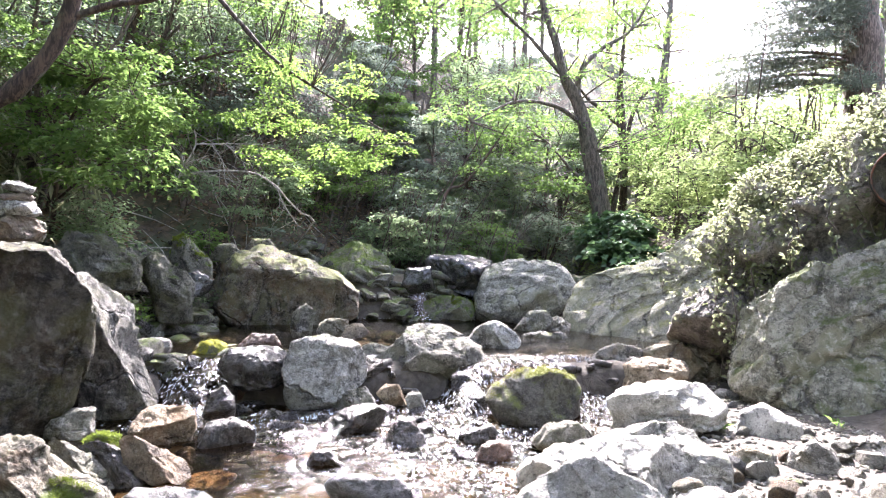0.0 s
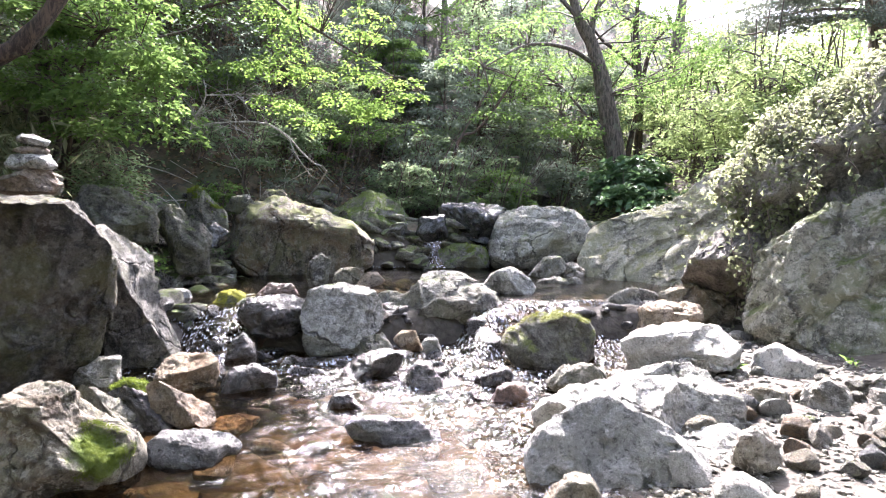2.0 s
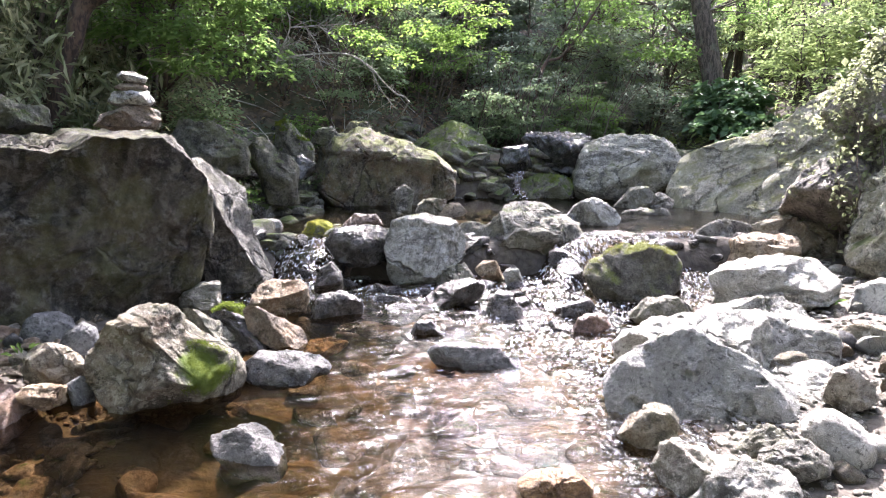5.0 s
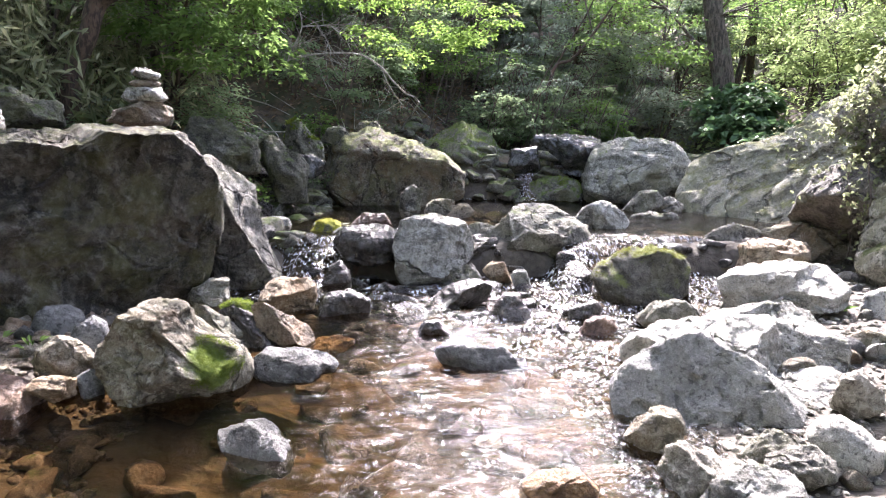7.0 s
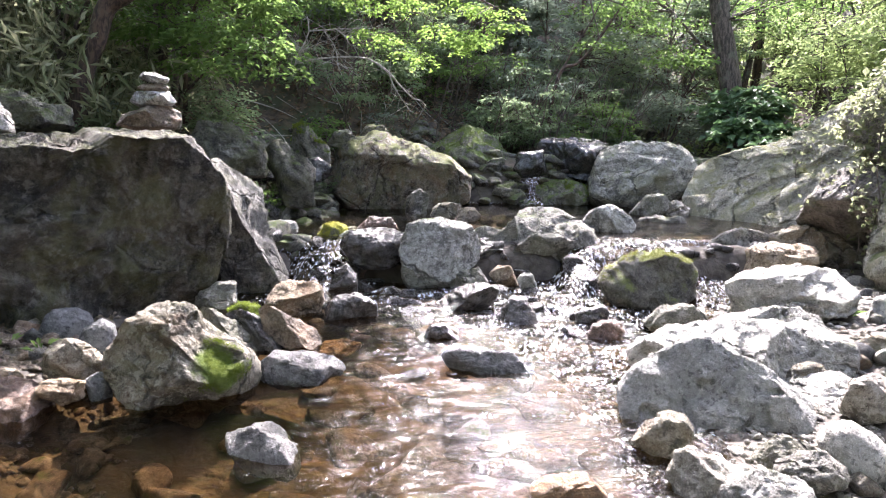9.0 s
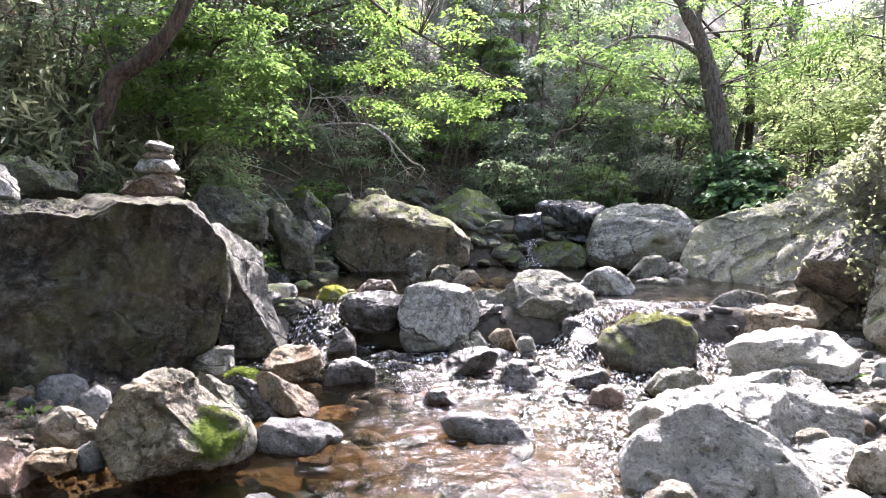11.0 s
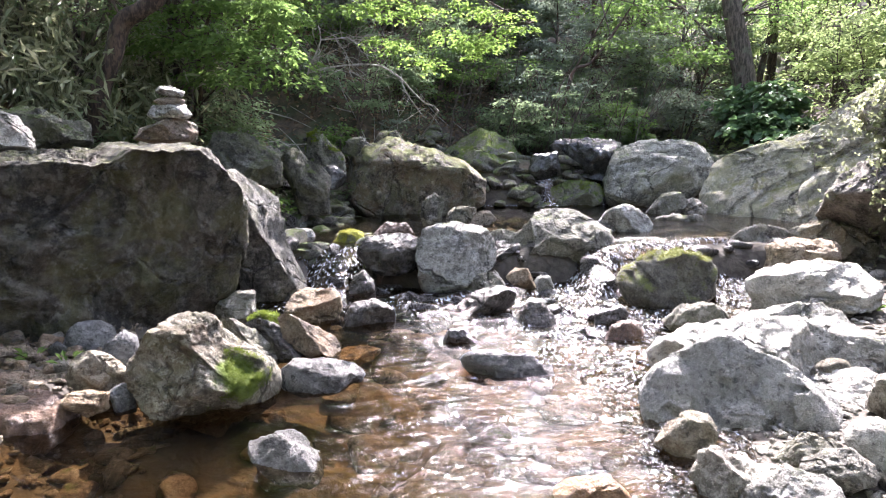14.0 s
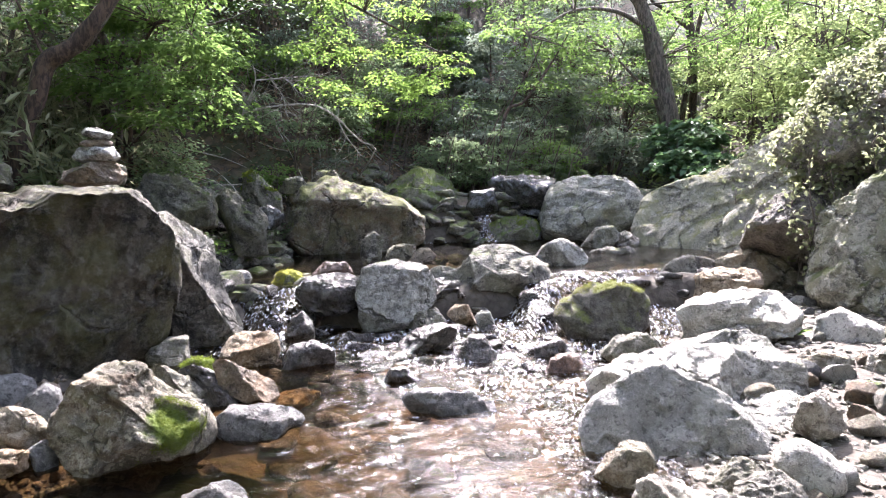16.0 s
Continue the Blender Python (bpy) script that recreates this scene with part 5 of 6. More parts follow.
# ---- the tall tree above the fall, with its neighbours ----
rng = np.random.default_rng(6)
stems = [
    ([(5.92, 12.5, 1.0), (5.86, 12.5, 1.38), (5.72, 12.5, 1.95), (5.4, 12.5, 3.43), (5.09, 12.5, 4.44), (4.81, 12.5, 4.88), (4.61, 12.5, 5.55), (4.29, 12.5, 6.43), (3.9, 12.4, 8.2)], [0.27, 0.22, 0.19, 0.165, 0.13, 0.10, 0.085, 0.07, 0.03]),
    ([(5.1, 12.5, 4.4), (5.12, 12.5, 5.02), (5.52, 12.5, 5.51), (6.25, 12.5, 6.04), (6.9, 12.6, 7.2)], [0.065, 0.055, 0.045, 0.035, 0.015]),
    ([(4.75, 12.5, 4.95), (4.07, 12.5, 5.62), (3.36, 12.4, 6.17), (2.6, 12.3, 6.9)], [0.05, 0.04, 0.03, 0.015]),
    ([(5.55, 12.5, 2.4), (5.36, 12.45, 2.75), (4.95, 12.3, 3.0), (4.3, 12.0, 3.5)], [0.05, 0.04, 0.03, 0.012]),
    ([(5.2, 12.5, 4.0), (4.5, 12.2, 4.25), (3.6, 11.9, 4.2), (2.7, 11.6, 3.7)], [0.05, 0.04, 0.03, 0.012]),
]
cl = np.array([(rng.uniform(2.2, 7.6), rng.uniform(11.2, 14), rng.uniform(3.4, 7.6), rng.uniform(0.35, 0.65)) for _ in range(58)])
cl = np.concatenate([cl, [(rng.uniform(2.2, 5.0), rng.uniform(11.2, 12.2), rng.uniform(2.6, 4.2), rng.uniform(0.4, 0.6)) for _ in range(14)]])
plant("tree", "tall leaning tree with a forked grey-brown trunk above the fall", "tree", stems, cl, 150, "maple", 0.08, "grey", 6, 0.3)

rng = np.random.default_rng(7)
stems = [
    ([(7.1, 14.5, 1.6), (7.09, 14.5, 2.06), (7.13, 14.5, 3.41), (7.02, 14.5, 4.75), (6.97, 14.5, 5.42), (7.1, 14.5, 7.5)], [0.11, 0.10, 0.09, 0.08, 0.065, 0.02]),
    ([(7.07, 14.5, 4.35), (6.44, 14.5, 4.84), (6.15, 14.5, 5.02), (5.6, 14.4, 5.6)], [0.05, 0.04, 0.03, 0.012]),
    ([(7.15, 14.5, 4.08), (7.37, 14.5, 4.91), (7.87, 14.5, 5.42), (8.91, 14.5, 5.7)], [0.05, 0.04, 0.03, 0.012]),
    ([(6.55, 14.0, 1.5), (6.57, 14.0, 2.03), (6.69, 14.0, 2.81), (6.9, 14.2, 3.6), (6.7, 14.2, 5.2)], [0.07, 0.065, 0.06, 0.045, 0.012]),
]
cl = np.array([(rng.uniform(5.4, 9.4), rng.uniform(13.4, 15.8), rng.uniform(4.2, 7.6), rng.uniform(0.4, 0.7)) for _ in range(13)])
plant("tree", "slender dark tree with several stems beside the tall tree", "tree", stems, cl, 200, "maple", 0.085, "dark", 7, 0.3)

rng = np.random.default_rng(8)
stems = [([(9.35, 17, 2.6), (9.33, 17, 3.81), (9.26, 17, 4.77), (9.33, 17, 5.57), (9.51, 17, 7.02), (9.7, 17, 9.5)], [0.2, 0.17, 0.16, 0.15, 0.12, 0.04])]
cl = np.array([(rng.uniform(8, 11.2), rng.uniform(16, 18.5), rng.uniform(5.2, 9.6), rng.uniform(0.5, 0.8)) for _ in range(9)])
plant("tree", "straight grey tree standing in bright undergrowth", "tree", stems, cl, 180, "bright", 0.1, "grey", 8, 0.3)

# ---- the pine on the sunny bank ----
rng = np.random.default_rng(9)
base = np.array((10.55, 11.0, height(10.55, 11.0)))
pine = thing("pine_tree", base, "old pine with scaly brown trunk and grey-green boughs", "tree")
runs, at, along = [], [], []
for k in range(34):
    z = rng.uniform(5.2, 11) if k > 20 else rng.uniform(4.6, 7.4)
    b = rng.uniform(0, 2 * math.pi) if k > 20 else rng.uniform(2.2, 3.9)
    s = np.array((-0.75 * (z - 4) / 7, 0, z - base[2]))
    ln = rng.uniform(1.6, 3.1) * (1 - 0.06 * (z - 5))
    e = s + ln * np.array((math.cos(b), math.sin(b), -0.08))
    runs.append(([s, (s + e) / 2 + (0, 0, 0.12), e], [0.04, 0.028, 0.008]))
    n = 260
    u = np.sqrt(rng.random(n))[:, None]
    twig = s + (e - s) * (0.2 + 0.8 * u) + rng.normal(0, 0.20, (n, 3)) * (1, 1, 0.3) * (0.4 + u)
    at.append(np.repeat(twig, 4, 0))
    along.append(np.repeat(unit(e - s)[None], 4 * n, 0) * 0.5 + rng.normal(0, 0.6, (4 * n, 3)))
at, along = np.concatenate(at), np.concatenate(along)
part("trunk", tubes("trunk", [([(0, 0, -0.2), np.array((10.42, 11, 4.28)) - base, np.array((10.26, 11, 6.23)) - base, np.array((10.1, 11, 8.0)) - base, np.array((9.9, 11, 11.0)) - base], [0.42, 0.37, 0.33, 0.25, 0.08])], BARK["pine"], 14, runs), pine)
part("crown", leaf_mesh("crown", at, along, np.array((0, 0, 1)) + rng.normal(0, 0.5, at.shape), rng.uniform(0.08, 0.14, len(at)), 0.05, LEAF["pine"], 0.02), pine)

# ---- boughs that reach over the stream ----
rng = np.random.default_rng(10)
bough = [(-3.3, 10.6, height(-3.3, 10.6) - 0.1), (-3.0, 10.4, 3.6), (-2.5, 9.9, 4.9), (-1.9, 9.3, 5.05), (-1.46, 9.0, 4.67), (-1.1, 8.8, 4.26), (-0.72, 8.6, 3.82), (-0.42, 8.4, 3.55), (-0.12, 8.2, 3.33), (0.35, 8.1, 3.05), (0.75, 8.0, 2.8), (1.1, 7.95, 2.65)]
bough_2 = [(-0.42, 8.4, 3.55), (-0.36, 8.35, 3.3), (-0.3, 8.3, 2.95), (-0.25, 8.3, 2.75)]
cl = [(0.95, 7.95, 2.68, 0.24), (0.7, 8, 2.6, 0.3), (0.45, 8, 2.45, 0.28), (0.55, 8.05, 2.85, 0.3), (0.3, 8.1, 2.95, 0.32), (0.1, 8.1, 2.7, 0.35), (-0.25, 8.2, 2.9, 0.35), (-0.6, 8.3, 2.95, 0.35),
      (-0.95, 8.2, 2.95, 0.3), (0.55, 8.2, 3.4, 0.3), (0.2, 8.3, 3.5, 0.35), (-0.2, 8.4, 3.65, 0.35), (-0.1, 8.0, 2.35, 0.3), (-0.5, 8.1, 2.5, 0.3), (-0.4, 8.6, 3.3, 0.4), (-0.8, 8.7, 3.7, 0.4), (0.35, 7.9, 2.35, 0.2)]
cl = [(x + rng.normal(0, 0.09), y + rng.normal(0, 0.12), z + rng.normal(0, 0.11), q * rng.uniform(0.5, 0.8)) for x, y, z, q in cl for _ in range(3)]
# upper clumps above the view, added to keep sun off the pool
cl += [(rng.uniform(-0.3, 1.4), rng.uniform(6.6, 8.2), rng.uniform(4.3, 5.6), rng.uniform(0.3, 0.5)) for _ in range(34)]
plant("tree", "young tree stretching a bright yellow-green bough over the stream", "tree", [(bough, [0.06, 0.055, 0.05, 0.042, 0.036, 0.03, 0.025, 0.02, 0.016, 0.012, 0.008, 0.004]), (bough_2, [0.011, 0.009, 0.006, 0.003])], cl, 70, "spray", 0.055, "dark", 10, 0.3, 0.5, twig=0.003, limb_from=5)
cl = []
for k in range(64):
    x = rng.uniform(-3.3, -1.6)
    low = 1.98 + 0.22 * max(0, -1.7 - x)
    tier = rng.integers(6)
    cl.append((x, rng.uniform(6.7, 8.0), low + 0.24 * tier + 0.10 * (x + 2.2) + rng.normal(0, 0.04), rng.uniform(0.22, 0.40) * (1 - 0.06 * tier)))
plant("tree", "small maple with layered green sprays beside the boulder", "tree", [([(-2.9, 7.9, 1.4), (-2.7, 7.6, 2.4), (-2.3, 7.3, 3.0), (-1.9, 7.1, 2.9)], [0.03, 0.024, 0.016, 0.006]), ([(-2.8, 7.8, 1.8), (-2.2, 7.4, 2.2), (-1.7, 7.1, 2.1)], [0.016, 0.011, 0.005])], cl, 90, "maple", 0.085, "dark", 11, 0.27, 0.5, twig=0.005)

rng = np.random.default_rng(13)
z = height(-3.6, 11.2)
cl = [(rng.uniform(-4.8, -0.5), rng.uniform(9.4, 11.8), z_, rng.uniform(0.3, 0.55)) for z_ in np.repeat(np.linspace(3.3, 6.2, 9), 9) + rng.normal(0, 0.06, 81)]
stems = [([(-3.6, 11.2, z - 0.1), (-3.3, 11.0, 3.4), (-2.8, 10.8, 4.8), (-2.2, 10.6, 6.4)], [0.09, 0.075, 0.055, 0.02]),
         ([(-3.3, 11.0, 3.4), (-2.5, 10.6, 3.9), (-1.6, 10.3, 4.2), (-0.8, 10.1, 4.3)], [0.05, 0.04, 0.028, 0.01]),
         ([(-3.1, 10.9, 4.0), (-3.9, 10.6, 4.6), (-4.6, 10.3, 5.0)], [0.045, 0.035, 0.012])]
plant("tree", "spreading maple with flat tiers of green leaves up the slope", "tree", stems, cl, 105, "maple", 0.09, "dark", 13, 0.27, 0.35, twig=0.007)

# ---- dead branches ----
dead = thing("dead_branch", (-0.4, 10.9, height(-0.4, 10.9)), "bleached bare fallen branch arching over the bank", "branch")
o = np.array((-0.4, 10.9, height(-0.4, 10.9)))
runs = [([(0.05, 9.6, 1.2), (-0.05, 8.2, 1.66), (-0.2, 7.95, 1.74), (-0.38, 7.9, 1.91), (-0.49, 7.9, 2.04), (-0.72, 7.9, 2.18), (-0.98, 7.9, 2.2), (-1.28, 7.9, 2.18), (-1.47, 7.9, 2.15)], [0.012, 0.011, 0.011, 0.011, 0.011, 0.011, 0.010, 0.009, 0.007]),
        ([(-1.47, 7.9, 2.15), (-1.52, 7.9, 2.24), (-1.48, 7.88, 2.31), (-1.4, 7.86, 2.48), (-1.42, 7.84, 2.65)], [0.011, 0.011, 0.011, 0.010, 0.005]),
        ([(-1.6, 7.85, 1.97), (-1.56, 7.88, 2.17), (-1.48, 7.88, 2.31)], [0.006, 0.009, 0.010]),
        ([(-1.4, 7.86, 2.48), (-1.23, 7.85, 2.49), (-1.08, 7.84, 2.5), (-0.88, 7.82, 2.51)], [0.010, 0.009, 0.008, 0.004]),
        ([(-1.23, 7.85, 2.49), (-1.16, 7.83, 2.39), (-1.09, 7.82, 2.28), (-1.06, 7.8, 2.06)], [0.008, 0.007, 0.006, 0.003]),
        ([(-1.08, 7.84, 2.5), (-0.99, 7.8, 2.43), (-0.86, 7.78, 2.38)], [0.008, 0.007, 0.003]),
        ([(-0.49, 7.9, 2.04), (-0.42, 7.86, 1.86), (-0.3, 7.84, 1.68), (-0.21, 7.84, 1.57)], [0.009, 0.008, 0.007, 0.003])]
# it lies well back on the slope
eye = np.array((0.0, -0.1, 1.31))
runs = [([eye + (np.array(q) - eye) * 1.2 for q in pts], [1.15 * v for v in rad]) for pts, rad in runs]
runs[0][0][0] = np.array((-0.4, 10.9, height(-0.4, 10.9) - 0.02))
rng = np.random.default_rng(33)
for k in range(95):
    pts, rad = runs[k % 7]
    m = 1 + rng.integers(len(pts) - 1)
    u = rng.random()
    s, way = np.array(pts[m - 1]) * (1 - u) + np.array(pts[m]) * u, unit(np.array(pts[m]) - np.array(pts[m - 1]))
    way = unit(way + rng.normal(0, 0.75, 3) * (1, 0.7, 1))
    ln = rng.uniform(0.1, 0.5)
    e = s + way * ln
    q = (s + e) / 2 + rng.normal(0, 0.12 * ln, 3)
    runs.append(([s, q, e + rng.normal(0, 0.15 * ln, 3)], [0.0042, 0.0032, 0.0016]))
    if k % 2:
        e2 = q + unit(way + rng.normal(0, 0.7, 3)) * ln * 0.5
        runs.append(([q, (q + e2) / 2 + rng.normal(0, 0.06 * ln, 3), e2], [0.0026, 0.002, 0.001]))
for pts, rad in runs:
    part("twig" if rad[0] < 0.005 else "limb", tubes("limb", [([np.array(p) - o for p in pts], rad)], BARK["dead"], 5), dead)

# ---- shrubs of the shaded slope ----
rng = np.random.default_rng(12)
k = 0
while k < 40:
    y = rng.uniform(6.6, 15)
    foot = -2.15 + 0.45 * max(0, y - 7) + 0.5 * max(0, y - 10)
    near = y < 9.5
    x = foot - rng.uniform(1.1 if near else 0.4, 5.5)
    tall = rng.uniform(0.7, 1.6) if near and x > foot - 1.5 else rng.uniform(1.3, 3.0) if near or x < foot - 3 else rng.uniform(0.8, 1.5)
    leaf = ("shrub", "dark", "maple", "shrub")[k % 4]
    shrub(x, y, tall, leaf, 0.055 if near else 0.075, 120, 100 + k, ("dense green shrub on the shaded slope", "dark-leaved shrub on the stony slope", "light green sapling on the slope", "low green bush on the slope")[k % 4], n=12, r=0.3 * tall**0.5 + 0.1)
    k += 1
for k in range(20):
    y = rng.uniform(6.4, 11)
    x = -2.15 + 0.45 * max(0, y - 7) + 0.5 * max(0, y - 10) - rng.uniform(0.1, 1.3)
    shrub(x, y, rng.uniform(0.25, 0.55), ("shrub", "maple", "dark")[k % 3], 0.05, 45, 150 + k, "small leafy seedling on the stony slope", (0.1, -0.2), n=5, r=0.17, name="seedling", group="seedlings of the slope")
for k in range(9):
    y = rng.uniform(9.6, 13)
    x = -2.15 + 0.45 * max(0, y - 7) + 0.5 * max(0, y - 10) - rng.uniform(0.3, 2.2)
    shrub(x, y, rng.uniform(0.6, 1.2), ("maple", "shrub")[k % 2], 0.06, 95, 180 + k, "leafy green bush on the slope behind the boulders", (0.15, -0.25), n=9, r=0.3)
for k in range(90):
    y = rng.uniform(6.6, 12)
    x = -2.15 + 0.45 * max(0, y - 7) + 0.5 * max(0, y - 10) - rng.uniform(0.1, 2.6)
    z = height(x, y)
    ob = thing("stick", (x, y, z), "grey dead stick lying on the slope", "stick", "dead sticks")
    e = np.array((rng.normal(0, 0.5), rng.normal(0, 0.3), 0))
    e[2] = height(x + e[0], y + e[1]) - z + rng.uniform(0.03, 0.35)
    part("wood", tubes("wood", [([(0, 0, 0.01), e * 0.5 + rng.normal(0, 0.05, 3), e], [0.011, 0.009, 0.004])], BARK["dead"], 5), ob)
for k in range(16):
    x, y = rng.uniform(0.6, 5.2), rng.uniform(11.8, 15.5)
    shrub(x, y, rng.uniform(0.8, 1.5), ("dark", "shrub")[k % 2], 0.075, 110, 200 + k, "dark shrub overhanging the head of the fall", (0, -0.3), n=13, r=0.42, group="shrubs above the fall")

for k in range(26):
    x, y = rng.uniform(0.2, 3.4), rng.uniform(11.2, 13.6)
    shrub(x, y, rng.uniform(0.5, 1.3), ("shrub", "maple", "shrub")[k % 3], 0.06, 90, 230 + k, "thin leafy shrub in the hollow behind the boulders", (0.1, -0.35), n=9, r=0.3, group="shrubs of the hollow")
for k in range(22):
    x, y = rng.uniform(0.0, 3.6), rng.uniform(10.8, 13)
    z = height(x, y)
    ob = thing("bare_sapling", (x, y, z), "thin bare grey-brown sapling in the hollow", "sapling", "bare saplings")
    top = np.array((rng.normal(0.35, 0.4), rng.normal(-0.2, 0.3), rng.uniform(0.9, 2.2)))
    runs = [([(0, 0, -0.05), top * (0.3, 0.3, 0.5), top], [0.016, 0.011, 0.004])]
    for _ in range(7):
        u = rng.uniform(0.3, 0.9)
        s = top * (u * 0.9, u * 0.9, u)
        e = s + rng.normal(0, 0.3, 3) + (0.1, -0.1, 0.22)
        runs.append(([s, (s + e) / 2 + rng.normal(0, 0.04, 3), e], [0.006, 0.004, 0.002]))
    part("stem", tubes("stem", runs[:1], BARK["grey"], 6), ob)
    for run in runs[1:]:
        part("twig", tubes("twig", [run], BARK["grey"], 4), ob)
for pts in (((2.0, 11.6, 1.2), (2.21, 11.5, 2.31), (2.57, 11.5, 2.57), (3.07, 11.5, 3.23), (3.36, 11.5, 3.69)), ((2.21, 11.5, 2.31), (2.5, 11.5, 2.85), (2.76, 11.5, 3.28), (2.9, 11.5, 3.6))):
    p = np.array(pts)
    p[0, 2] = height(p[0, 0], p[0, 1]) - 0.05 if len(pts) == 5 else p[0, 2]
    if len(pts) == 5:
        ob, first = thing("sapling", p[0], "dark crooked sapling leaning behind the boulders", "sapling"), p[0]
    part("stem" if len(pts) == 5 else "limb", tubes("stem", [(list(p - first), [0.035, 0.03, 0.024, 0.018, 0.01] if len(pts) == 5 else [0.018, 0.016, 0.012, 0.006])], BARK["dark"], 6), ob)

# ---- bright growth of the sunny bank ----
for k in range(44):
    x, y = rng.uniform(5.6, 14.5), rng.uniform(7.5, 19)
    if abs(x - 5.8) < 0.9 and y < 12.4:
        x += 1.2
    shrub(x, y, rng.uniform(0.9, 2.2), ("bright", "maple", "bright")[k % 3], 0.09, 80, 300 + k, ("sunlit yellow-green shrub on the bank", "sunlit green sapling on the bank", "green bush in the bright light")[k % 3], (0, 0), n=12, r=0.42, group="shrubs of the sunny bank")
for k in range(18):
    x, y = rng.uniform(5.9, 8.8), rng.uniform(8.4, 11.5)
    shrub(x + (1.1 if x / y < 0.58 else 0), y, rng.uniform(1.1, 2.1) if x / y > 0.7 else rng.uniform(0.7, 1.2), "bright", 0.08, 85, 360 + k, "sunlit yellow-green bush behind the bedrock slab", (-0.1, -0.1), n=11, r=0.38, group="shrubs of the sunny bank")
for k in range(7):
    shrub(5.0 + 0.28 * (k % 3) + rng.uniform(-0.2, 0.2), 9.4 + 0.35 * k, rng.uniform(0.5, 0.9), "broad", 0.16, 60, 340 + k, "broad-leaved bush beside the tall tree", (-0.1, -0.2), n=8, r=0.3, wide=0.36, group="broad-leaved bushes")

# ---- the wood behind ----
k = 0
spots = []
while len(spots) < 58:
    y = rng.uniform(13, 55)
    x = rng.uniform(-26, 34) * (0.5 + y / 55)
    foot = -2.15 + 0.45 * max(0, y - 7) + 0.5 * max(0, y - 10)
    gap = 0.56 < x / y < 0.86
    if gap or (y < 20 and foot - 0.5 < x < 11) or any((x - a) ** 2 + (y - b) ** 2 < 5 for a, b in spots):
        continue
    spots.append((x, y))
for k, (x, y) in enumerate(spots):
    tall = rng.uniform(5, 7) if 0.42 < x / y < 0.56 and y < 28 else rng.uniform(8, 12)
    forest_tree(x, y, tall, ("maple", "shrub", "maple", "bright")[k % 4], 0.11 + 0.0025 * y, 115, 400 + k, ("slender woodland tree in full green leaf", "leafy tree of the wooded slope")[k % 2], ("grey", "dark")[k % 2], n=30, low=0.2)
for k in range(6):
    x, y = rng.uniform(-8.5, -3.6), rng.uniform(8, 14)
    forest_tree(x, y, rng.uniform(5, 8), ("maple", "shrub")[k % 2], 0.085, 120, 500 + k, "young tree on the steep shaded slope", ("grey", "dark")[k % 2], n=18, low=0.3, girth=0.009, lean=0.22)
for k in range(6):
    x, y = -8.0 + 1.15 * k + rng.uniform(-0.3, 0.3), rng.uniform(11, 16)
    forest_tree(x, y, rng.uniform(5.5, 8), "maple", 0.085, 170, 520 + k, "green maple in full leaf on the upper slope", "dark", n=26, low=0.3, girth=0.009, lean=0.2)
# understorey that closes the view up the stream
for k in range(30):
    x, y = rng.uniform(-2.5, 6.5), rng.uniform(13.5, 21)
    forest_tree(x, y, rng.uniform(1.8, 2.6) if x < 3 and y < 17 else rng.uniform(2.8, 4.2) + max(0, y - 17) * 0.3, ("maple", "shrub", "dark")[k % 3], 0.085, 95, 700 + k, "low spreading tree above the fall", ("grey", "dark")[k % 2], n=26, low=0.12, lean=0.3)
# trees down the valley, never in view, added to keep skylight off the rocks
for k in range(18):
    a = rng.uniform(1.1, 2 * math.pi - 1.1) + math.pi / 2
    d = rng.uniform(7, 16)
    if math.cos(a) > 0.1:
        d += 9
    forest_tree(d * math.cos(a), d * math.sin(a), rng.uniform(9, 13), "shrub", 0.24, 170, 600 + k, "unseen leafy tree down the valley, added to block skylight", n=34, low=0.12)

# denser unseen trees at the sides and behind, placed to shut out sky
for k, (x, y) in enumerate(((-5.5, 1.5), (-4.5, -1.5), (-6.5, 3.2), (-3.0, -3.5), (-7.5, 0.0), (0.5, -6.0), (3.8, -4.5), (6.5, -2.5), (-1.5, -8.5), (7.5, 1.5), (3.0, -9.0))):
    forest_tree(x, y, rng.uniform(8, 10), "shrub", 0.2, 320, 640 + k, "unseen dense leafy tree down the valley, added to block skylight", n=40, low=0.18)

# ---- dwarf bamboo ----
for k in range(44):
    x, y = rng.uniform(-6.0, -2.9), rng.uniform(6.0, 8.8)
    z = height(x, y)
    ob = thing("bamboo_clump", (x, y, z), "clump of dwarf bamboo with narrow green and pale leaves", "bamboo", "dwarf bamboo")
    runs, at, along = [], [], []
    for _ in range(9):
        e = np.array((rng.normal(0.1, 0.3), rng.normal(-0.1, 0.3), rng.uniform(0.5, 1.2)))
        runs.append(([(0, 0, -0.03), e * (0.35, 0.35, 0.55), e], [0.005, 0.004, 0.002]))
        u = rng.uniform(0.35, 1.0, (17, 1))
        at.append(u * e + rng.normal(0, 0.03, (17, 3)))
        along.append(rng.normal(0, 0.8, (17, 3)) - (0, 0, 0.35))
    at, along = np.concatenate(at), np.concatenate(along)
    for run in runs:
        part("stem", tubes("stem", [run], BARK["cane"], 4), ob)
    part("foliage", leaf_mesh("foliage", at, along, np.array((0, 0, 1)) + rng.normal(0, 0.5, at.shape), rng.uniform(0.12, 0.22, len(at)), 0.11, LEAF["bamboo"], 0.03), ob)


